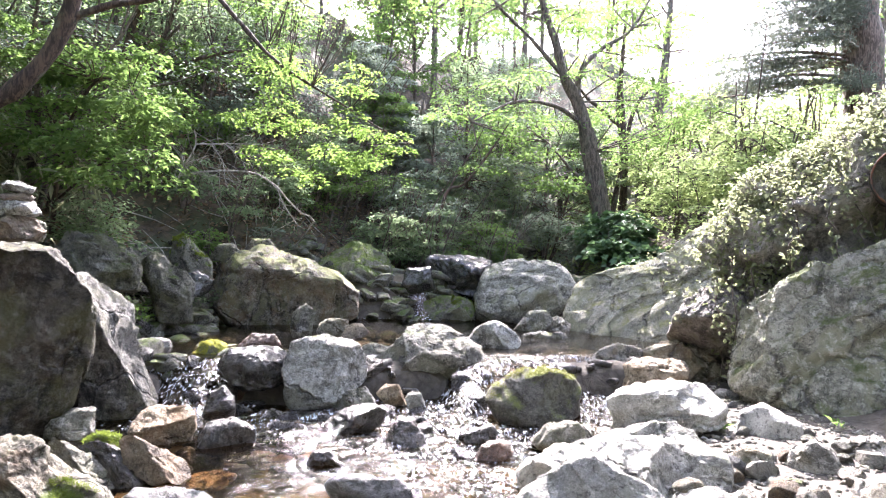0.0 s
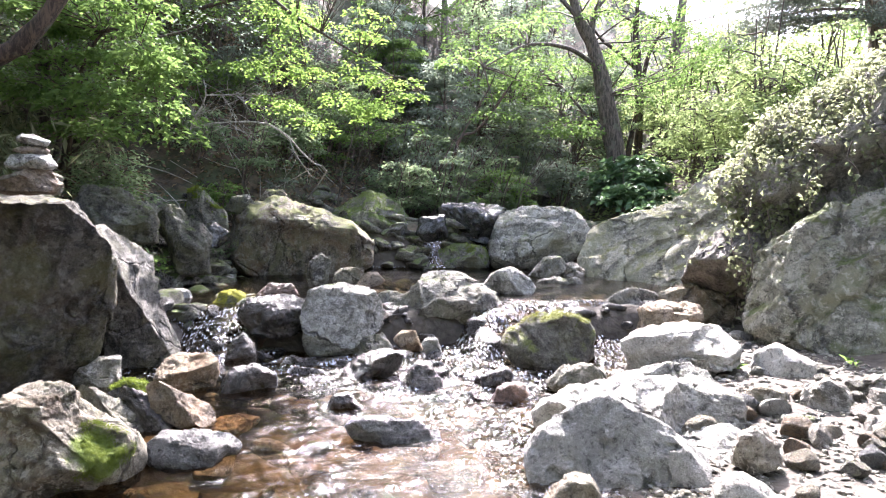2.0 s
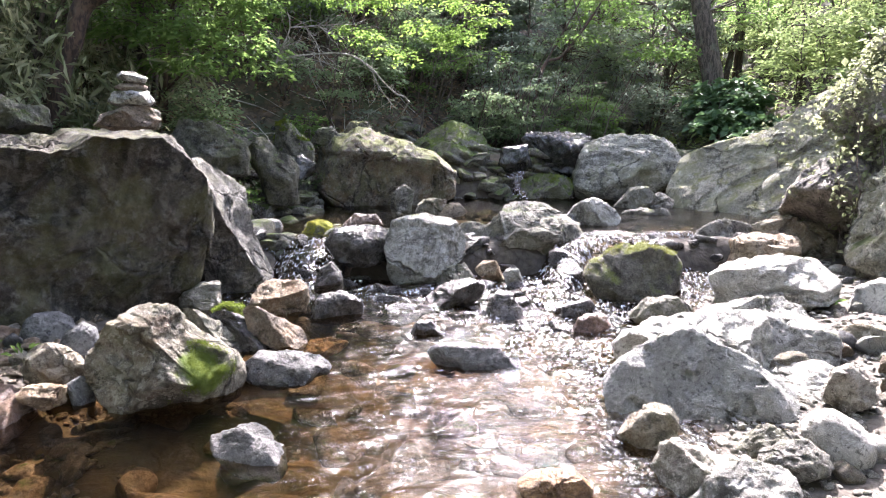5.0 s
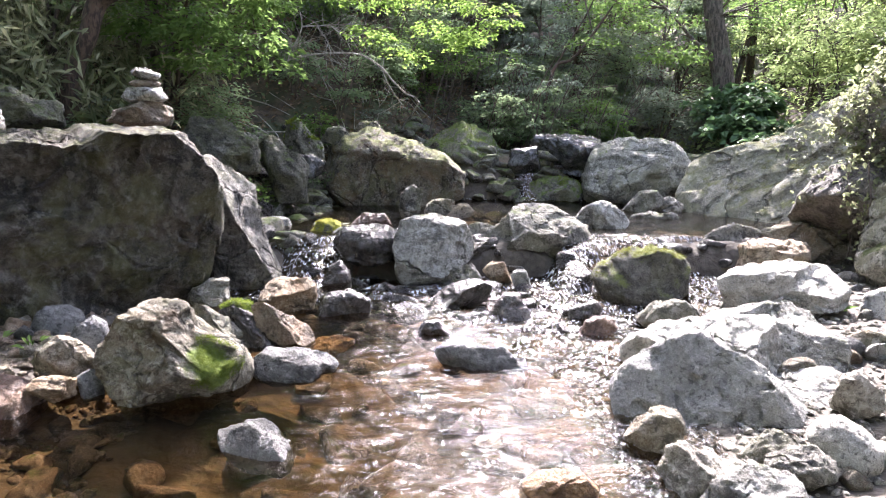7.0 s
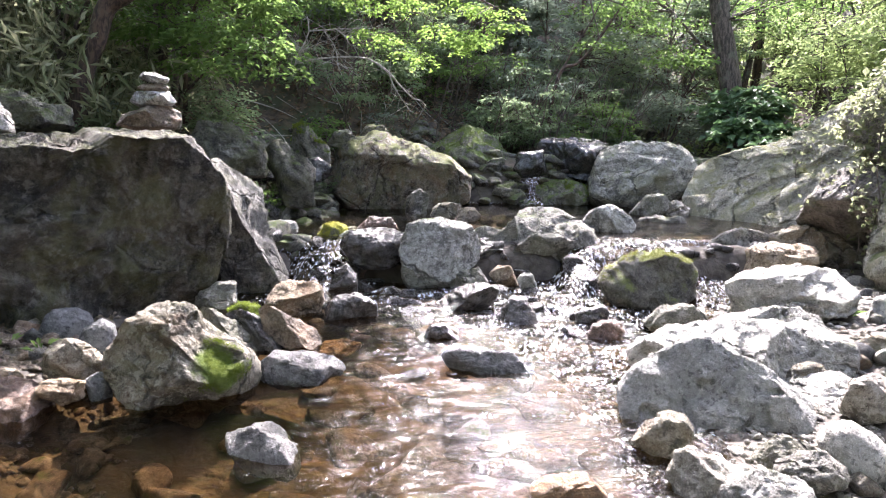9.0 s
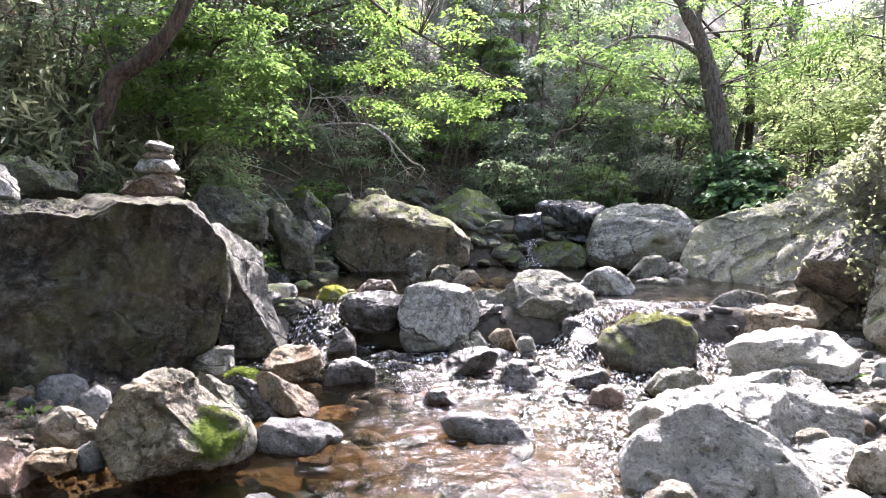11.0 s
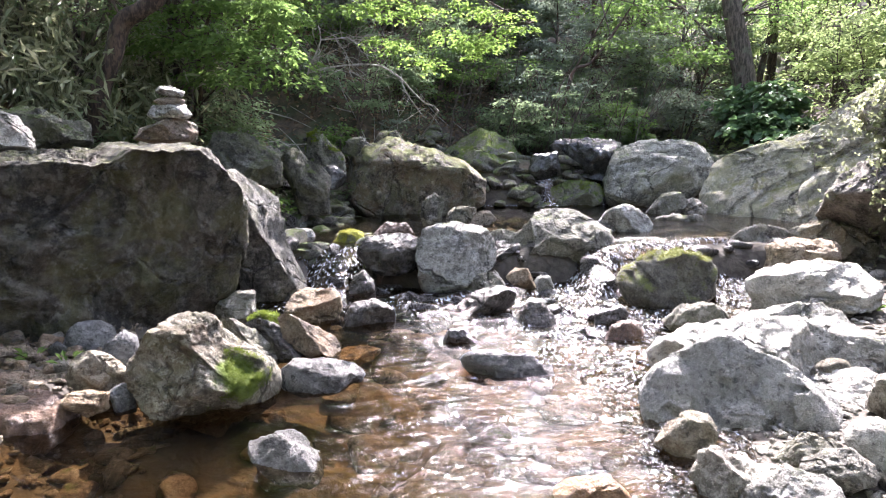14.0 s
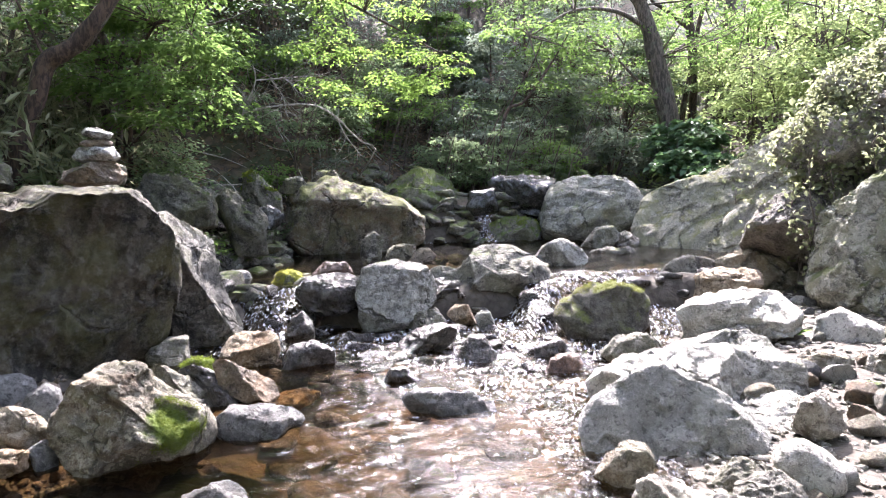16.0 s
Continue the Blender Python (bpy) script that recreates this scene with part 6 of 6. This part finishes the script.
# ---- vines on the outcrop ----
def on_rock(ob, rng, n, low):
    """Places on the upper and outer skin of a rock, with the way out."""
    me = ob.data
    v, m = np.empty(len(me.vertices) * 3, np.float32), np.empty(len(me.vertices) * 3, np.float32)
    me.vertices.foreach_get("co", v), me.vertices.foreach_get("normal", m)
    turn = np.array(ob.matrix_basis.to_3x3())
    v, m = v.reshape(-1, 3) @ turn.T + np.array(ob.matrix_basis.translation), m.reshape(-1, 3) @ turn.T
    want = 0.5 * m[:, 2] - 0.25 * m[:, 1] - 0.2 * m[:, 0] + 0.75 * fbm(v * 2.6, 4, 31) + 0.5 * (v[:, 2] - low)
    pick = np.argsort(-want)[: int(len(v) * 0.45)]
    pick = rng.choice(pick, n)
    return v[pick] + rng.normal(0, 0.03, (n, 3)), m[pick]


rng = np.random.default_rng(14)
for ob in [o for o in scene.objects if o.get("label", "").startswith(("dark craggy outcrop", "dark overhanging block", "long sloping slab"))]:
    wide = not ob["label"].startswith("long")
    n = 110 if ob["label"].startswith("dark over") else 11000 if wide else 420
    p, m = on_rock(ob, rng, n, 1.3 if wide else 1.9)
    if not wide:
        p, m = p[p[:, 0] > 4.4], m[p[:, 0] > 4.4]
    vine = thing("vine", p.mean(0), "sunlit creeping vine with small pale green leaves draped over rock", "vine", "vines on the outcrop")
    o = p.mean(0)
    runs = []
    for _ in range(5 if ob["label"].startswith("dark over") else 26):
        s = p[rng.integers(len(p))] - o
        e = s + (rng.normal(0, 0.12) - 0.08, rng.normal(0, 0.1) - 0.12, -rng.uniform(0.3, 0.9))
        runs.append(([s, *[s + (e - s) * u + rng.normal(0, 0.045, 3) for u in (0.25, 0.5, 0.75)], e], [0.0045, 0.004, 0.004, 0.003, 0.002]))
    for k, run in enumerate(runs):
        part("stem", tubes("stem", [run], BARK["grey" if k % 3 else "dead"], 4), vine)
    hang = np.concatenate([np.array(pts[0]) + (np.array(pts[-1]) - np.array(pts[0])) * rng.random((10, 1)) + rng.normal(0, 0.03, (10, 3)) for pts, _ in runs])
    at = np.concatenate([p - o + m * 0.04, hang])
    up = np.concatenate([m * 0.6 + (-0.1, -0.2, 0.7), np.repeat(np.array([(-0.3, -0.7, 0.5)]), len(hang), 0)]) + rng.normal(0, 0.45, at.shape)
    part("foliage", leaf_mesh("foliage", at, rng.normal(0, 0.7, at.shape) - (0.1, 0.25, 0.15), up, rng.uniform(0.028, 0.062, len(at)) * np.where(rng.random(len(at)) < 0.12, 1.5, 1.0), 0.36, LEAF["vine"]), vine)

# ---- low plants at the water ----
for x, y, z in ((-2.35, 3.45, 0.1), (-2.1, 3.35, 0.1), (3.6, 3.9, 0.15), (2.75, 4.05, 0.12)):
    ob = thing("weed", (x, y, z), "small green weed between the stones", "plant", "weeds")
    n = 9
    a = rng.uniform(0, 2 * math.pi, n)
    along = np.stack([np.cos(a), np.sin(a), rng.uniform(0.2, 0.9, n)], -1)
    part("foliage", leaf_mesh("foliage", along * 0.04 + (0, 0, 0.03), along, np.array((0, 0, 1.0)) + rng.normal(0, 0.2, (n, 3)), rng.uniform(0.045, 0.085, n), 0.2, LEAF["maple"]), ob)

# ---- loose stones of the banks ----
KINDS = []
for k in range(8):
    g = np.random.default_rng(900 + k)
    v, f = ball(4)
    p = v * g.uniform((0.8, 0.6, 0.45), (1.2, 0.9, 0.7))
    for _ in range(11):
        n = unit(g.normal(size=3))
        s = p @ n
        p = p - np.outer(np.maximum(s - s.max() * g.uniform(0.5, 0.82), 0) * 0.97, n)
    p = p + unit(p) * (0.035 * fbm(p * 2.3 + 40 * k, 5, k, 0.6))[:, None]
    KINDS.append((p * 1.12, f))
COLOURS = ("grey", "pale", "lichen", "pale", "brown", "white", "grey", "blue")
BANK = [mesh_of("stone", p, f, ROCK[COLOURS[k]]) for k, (p, f) in enumerate(KINDS)]
rng = np.random.default_rng(15)
n = 0
while n < 150:
    if n < 120:
        x, y, s = rng.uniform(1.1, 3.7), rng.uniform(1.7, 5.6), rng.uniform(0.03, 0.12)
        if x < 1.0 + max(0, y - 2.9) * 0.5:
            continue
    else:
        x, y, s = rng.uniform(-2.9, -1.6), rng.uniform(2.5, 4.0), rng.uniform(0.04, 0.10)
    ob = new("stone", BANK[n % 8])
    ob.matrix_basis = pose(x, y, height(x, y) + 0.25 * s, rng.uniform(-20, 20), rng.uniform(-20, 20), rng.uniform(0, 360)) @ Matrix.Diagonal((s, s, s, 1))
    tagged(ob, ("small grey stone on the bank", "small pale stone on the bank", "small speckled stone on the bank", "small pale stone on the bank", "small brown stone on the bank", "small white stone on the bank", "small grey stone on the bank", "small blue-grey stone on the bank")[n % 8], "stone", "loose stones of the banks")
    n += 1


def chip_kinds(sub_, seed):
    kinds = []
    for k in range(12):
        g = np.random.default_rng(seed + k)
        p = ball(sub_)[0]
        for _ in range(9):
            n = unit(g.normal(size=3))
            d = p @ n
            p = p - np.outer(np.maximum(d - g.uniform(0.32, 0.72), 0) * 0.98, n)
        kinds.append(p * 1.4)
    return kinds


CHIPS = {2: chip_kinds(2, 950), 3: chip_kinds(3, 970)}


WASHED = [mesh_of("stone", p, f, ROCK["wet"]) for p, f in KINDS[:4]]
for n in range(42):
    x, y = ((rng.uniform(0.5, 1.5), rng.uniform(4.2, 5.7)), (rng.uniform(-1.2, -0.5), rng.uniform(4.9, 6.2)), (rng.uniform(-0.4, 0.8), rng.uniform(4.6, 5.3)))[n % 3]
    s = rng.uniform(0.06, 0.16)
    ob = new("stone", WASHED[n % 4])
    ob.matrix_basis = pose(x, y, float(water_level(np.array([x]), np.array([y]))[0]) - 0.2 * s, rng.uniform(-25, 25), rng.uniform(-25, 25), rng.uniform(0, 360)) @ Matrix.Diagonal((s, s, s, 1))
    tagged(ob, "dark wet stone washed by the rapids", "stone", "stones in the rapids")


SHADED = [mesh_of("stone", p, f, ROCK[("mossdark", "wet", "mossdark", "grey")[k % 4]]) for k, (p, f) in enumerate(KINDS)]
rng = np.random.default_rng(17)
for n in range(64):
    y = rng.uniform(6.0, 9.3)
    x = rng.uniform(-2.5 + 0.3 * max(0, y - 7.5), -1.05 + 0.12 * (y - 6))
    s = rng.uniform(0.09, 0.25)
    ob = new("stone", SHADED[n % 8])
    ob.matrix_basis = pose(x, y, height(x, y) + 0.25 * s, rng.uniform(-35, 35), rng.uniform(-35, 35), rng.uniform(0, 360)) @ Matrix.Diagonal((s, s, s, 1))
    tagged(ob, ("dark mossy angular stone on the shaded bank", "black wet angular stone on the shaded bank", "dark mossy angular stone on the shaded bank", "grey angular stone on the shaded bank")[n % 4], "stone", "stones of the shaded bank")


def gravel(name, label, n, place, sizes, mat, seed, sink=0.2):
    g = np.random.default_rng(seed)
    vs, fs, k = [], [], 0
    fine = 3 if sizes[1] > 0.1 else 2
    f0 = ball(fine)[1]
    for _ in range(n):
        v0 = CHIPS[fine][g.integers(12)]
        x, y = place(g)
        s = g.uniform(*sizes) ** 1.0
        r = g.uniform((0.8, 0.6, 0.4), (1.2, 0.9, 0.7)) * s
        a = g.uniform(0, 2 * math.pi)
        p = v0 * r
        p = np.stack([p[:, 0] * math.cos(a) - p[:, 1] * math.sin(a) + x, p[:, 0] * math.sin(a) + p[:, 1] * math.cos(a) + y, p[:, 2]], -1)
        vs.append(p), fs.append(f0 + k)
        k += len(p)
    v = np.concatenate(vs)
    c = np.repeat(np.array([q.mean(0) for q in vs]), len(v0), 0)
    v[:, 2] += ground(c[:, 0], c[:, 1]) + sink * sizes[0]
    return tagged(new(name, mesh_of(name, v, np.concatenate(fs), mat)), label, "gravel", kind="stuff")


gravel("gravel", "pale gravel of the bank", 6500, lambda g: (0.9 + 2.9 * g.random() ** 1.3, g.uniform(1.5, 5.8)), (0.007, 0.028), ROCK["pale"], 21)
gravel("gravel", "grey gravel of the shaded bank", 1900, lambda g: (g.uniform(-3.2, -1.4), g.uniform(2.2, 4.6)), (0.010, 0.035), ROCK["brown"], 22)
gravel("cobbles", "amber cobbles on the stream bed", 170, lambda g: (g.uniform(-1.7, 1.3), g.uniform(1.2, 4.8)), (0.03, 0.15), ROCK["brown"], 23)
gravel("cobbles", "dark cobbles of the upper pool and its margin", 500, lambda g: (g.uniform(-2.2, 3.4), g.uniform(5.2, 10.2)), (0.03, 0.12), ROCK["wet"], 24)

gravel("rubble", "mossy dark stones of the shaded bank", 150, lambda g: (g.uniform(-2.4, -0.6), g.uniform(6.0, 9.6)), (0.05, 0.21), ROCK["mossdark"], 28, 1.5)
gravel("rubble", "grey stones of the shaded bank", 120, lambda g: (g.uniform(-2.4, -0.5), g.uniform(6.0, 9.6)), (0.04, 0.16), ROCK["grey"], 29, 1.5)
gravel("rubble", "brown stones beside the huge boulder", 80, lambda g: (g.uniform(-3.0, -1.5), g.uniform(2.3, 4.2)), (0.03, 0.09), ROCK["brown"], 30, 0.6)

gravel("rubble", "grey stones packed at the head of the pool", 110, lambda g: (g.uniform(0.2, 2.0), g.uniform(8.6, 10.2)), (0.06, 0.19), ROCK["mossdark"], 31, 0.6)
gravel("rubble", "stones packed at the foot of the weir", 60, lambda g: (g.uniform(1.3, 2.5), g.uniform(4.9, 6.0)), (0.05, 0.13), ROCK["wet"], 32, 0.3)
gravel("rubble", "dark stones under the rapids", 70, lambda g: (g.uniform(0.6, 1.7), g.uniform(4.9, 5.7)), (0.04, 0.12), ROCK["wet"], 33, 0.4)

# ---- fallen leaves ----
g = np.random.default_rng(25)
n = 15000
y = g.uniform(5.2, 15, n)
x = -2.0 + 0.45 * np.maximum(0, y - 7) + 0.5 * np.maximum(0, y - 10) - g.uniform(0, 6, n)
at = np.stack([x, y, ground(x, y) + 0.015], -1)
tagged(new("leaf_litter", leaf_mesh("leaf_litter", at, g.normal(size=(n, 3)) * (1, 1, 0.3) + (0, 0, 0.2), np.array((0, 0, 1)) + g.normal(0, 0.4, (n, 3)), g.uniform(0.05, 0.1, n), 0.28, LEAF["litter"])), "brown fallen leaves on the slope", "leaf litter", kind="stuff")
gravel("cobbles", "dark wet stones packed in the weir", 130, lambda g: (g.uniform(-1.6, 2.3), g.uniform(4.8, 5.35)), (0.05, 0.17), ROCK["wet"], 26)
gravel("cobbles", "dark stones packed round the head of the pool", 160, lambda g: (g.uniform(-0.6, 4.2), g.uniform(9.3, 11.4)), (0.07, 0.2), ROCK["mossdark"], 27)


# ---- ground cover ----
def cover(label, n, xs, ys, sizes, leaf, seed):
    g = np.random.default_rng(seed)
    y = g.uniform(*ys, n)
    x = g.uniform(*xs, n)
    if xs[0] < 0:
        x = -2.25 + 0.45 * np.maximum(0, y - 7) + 0.5 * np.maximum(0, y - 10) - np.abs(g.normal(0, 2.6, n))
    keep = fbm(flat3(x, y) * 1.4, 3, seed) > -0.15
    x, y = x[keep], y[keep]
    n = len(x)
    at = np.stack([x, y, ground(x, y) + g.uniform(0.02, 0.22, n)], -1)
    along = g.normal(size=(n, 3)) * (1, 1, 0.4) + (0, 0, 0.25)
    tagged(new("undergrowth", leaf_mesh("undergrowth", at, along, np.array((0, -0.2, 1)) + g.normal(0, 0.4, (n, 3)), g.uniform(*sizes, n), 0.27, LEAF[leaf])), label, "undergrowth", kind="stuff")


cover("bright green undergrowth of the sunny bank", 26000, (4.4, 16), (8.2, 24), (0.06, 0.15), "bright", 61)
cover("low green undergrowth of the shaded slope", 6500, (-9, 3), (5.6, 17), (0.04, 0.09), "shrub", 62)
cover("dark undergrowth above the fall", 7000, (0.8, 5.5), (11.4, 20), (0.05, 0.11), "dark", 63)


# ---- moss cushions ----
def moss(ob, n, want, leaf="moss", blade=(0.008, 0.02)):
    """Tufts rooted on the stone where want(place, way out) is high."""
    g = np.random.default_rng(n)
    me = ob.data
    v, m = np.empty(len(me.vertices) * 3, np.float32), np.empty(len(me.vertices) * 3, np.float32)
    me.vertices.foreach_get("co", v), me.vertices.foreach_get("normal", m)
    v, m = v.reshape(-1, 3), m.reshape(-1, 3)
    score = want(v, m) + 0.35 * fbm(v * 9, 3, 41)
    pick = np.nonzero(score > 0.5)[0]
    if len(pick) < 8:
        return
    pick = g.choice(pick, n)
    at = v[pick] + g.normal(0, 0.006, (n, 3))
    part("moss_cushion", leaf_mesh("moss_cushion", at, m[pick] + g.normal(0, 0.6, (n, 3)), g.normal(size=(n, 3)), g.uniform(*blade, n), 0.2, LEAF[leaf]), ob, "soft green moss")


for ob in [o for o in scene.objects if o.type == "MESH" and o.name.startswith(("boulder", "stone")) and not o.parent]:
    words = ob.get("label", "")
    if words.startswith("angular grey boulder"):
        moss(ob, 3600, lambda v, m: 1.25 + 0.5 * fbm(v * 14, 3, 5) - np.linalg.norm(v - (0.17, -0.25, 0.0), axis=1) / 0.15, "moss", (0.005, 0.012))
    elif words.startswith("squat dark boulder"):
        moss(ob, 3200, lambda v, m: 0.9 * m[:, 2] + 2.0 * v[:, 2] - 0.62 + 0.35 * fbm(v * 4, 3, 8), "olive", (0.006, 0.014))
    elif words.startswith("small stone wholly"):
        moss(ob, 3200, lambda v, m: 0.9 + 0.5 * m[:, 2], "gold", (0.004, 0.009))
    elif words.startswith(("moss-draped", "low mossy stone", "leaning stone coated")):
        moss(ob, 2600, lambda v, m: 0.65 * m[:, 2] - 0.25 * m[:, 1] + 0.6 * fbm(v * 3, 3, 9), "moss", (0.010, 0.022))
    elif words.startswith("small moss covered"):
        moss(ob, 2000, lambda v, m: 0.9 * m[:, 2] + 0.3)


# ---- hanging stems on the outcrop ----
rng = np.random.default_rng(71)
for pts in (((3.72, 5.35, 1.36), (3.70, 5.22, 0.8), (3.67, 5.2, 0.2)), ((3.92, 5.35, 1.26), (3.84, 5.2, 0.7), (3.9, 5.15, 0.12)), ((3.62, 5.4, 1.15), (3.58, 5.3, 0.9), (3.6, 5.28, 0.65)),
            ((4.32, 4.85, 1.85), (4.27, 4.74, 1.45), (4.3, 4.66, 1.12)), ((4.62, 4.9, 1.95), (4.53, 4.78, 1.6), (4.5, 4.7, 1.3)), ((4.1, 5.0, 1.75), (4.05, 4.95, 1.5), (4.0, 4.95, 1.3))):
    p = np.array(pts)
    ob = thing("vine", p[0], "thin brown vine stem with pale leaves hanging from the outcrop", "vine", "hanging vines")
    part("stem", tubes("stem", [([(p[0] * (1 - u) ** 2 + 2 * p[1] * u * (1 - u) + p[2] * u**2) - p[0] + (rng.normal(0, 0.022, 3) if u else 0) for u in (0, 0.17, 0.33, 0.5, 0.67, 0.83, 1)], [0.007, 0.007, 0.006, 0.006, 0.005, 0.004, 0.003])], BARK["grey"], 6), ob)
    n = 46
    u = rng.random((n, 1))
    at = (p[0] * (1 - u) ** 2 + 2 * p[1] * u * (1 - u) + p[2] * u**2) - p[0] + rng.normal(0, 0.035, (n, 3))
    part("foliage", leaf_mesh("foliage", at, rng.normal(0, 0.7, (n, 3)) - (0.1, 0.2, 0.3), np.array((-0.2, -0.5, 0.8)) + rng.normal(0, 0.4, (n, 3)), rng.uniform(0.035, 0.07, n), 0.34, LEAF["vine"]), ob)


# ---- old drum half buried on the outcrop ----
def lathe(name, profile, mat, sides=28):
    """A round body about the z axis from rows of radius, height."""
    a = np.linspace(0, 2 * math.pi, sides, endpoint=False)
    v = np.concatenate([np.stack([r * np.cos(a), r * np.sin(a), np.full(sides, h)], -1) for r, h in profile])
    m = len(profile)
    i = (np.arange(m - 1)[:, None] * sides + np.arange(sides)[None]).ravel()
    j = (np.arange(m - 1)[:, None] * sides + (np.arange(sides)[None] + 1) % sides).ravel()
    return mesh_of(name, v, np.stack([i, j, j + sides, i + sides], -1), mat)


RUST, t_, p_ = material("flaking_rust")
spot = tex(t_, coords(t_), 12, 5, 0.7, 0.4)
t_.links.new(mix(t_, span(t_, spot, 0.4, 0.62), (0.13, 0.05, 0.022), (0.035, 0.03, 0.02)), p_.inputs["Base Color"])
p_.inputs["Roughness"].default_value = 0.85
drum = new("drum")
drum.matrix_basis = look((4.72, 4.50, 2.05), (4.72 + 0.66, 4.50 + 0.75, 2.01))
tagged(drum, "old mossy metal drum with a rusty rim among the vines", "drum")
part("body", lathe("body", [(0.0, -0.03), (0.235, -0.03), (0.245, 0.0), (0.25, -0.004), (0.252, -0.03), (0.252, -0.2), (0.262, -0.215), (0.252, -0.23), (0.252, -0.42), (0.0, -0.42)], ROCK["huge"]), drum)
part("rim", lathe("rim", [(0.243, 0.004), (0.251, 0.011), (0.259, 0.004), (0.259, -0.010), (0.251, -0.014)], RUST), drum, "rusty orange rim")
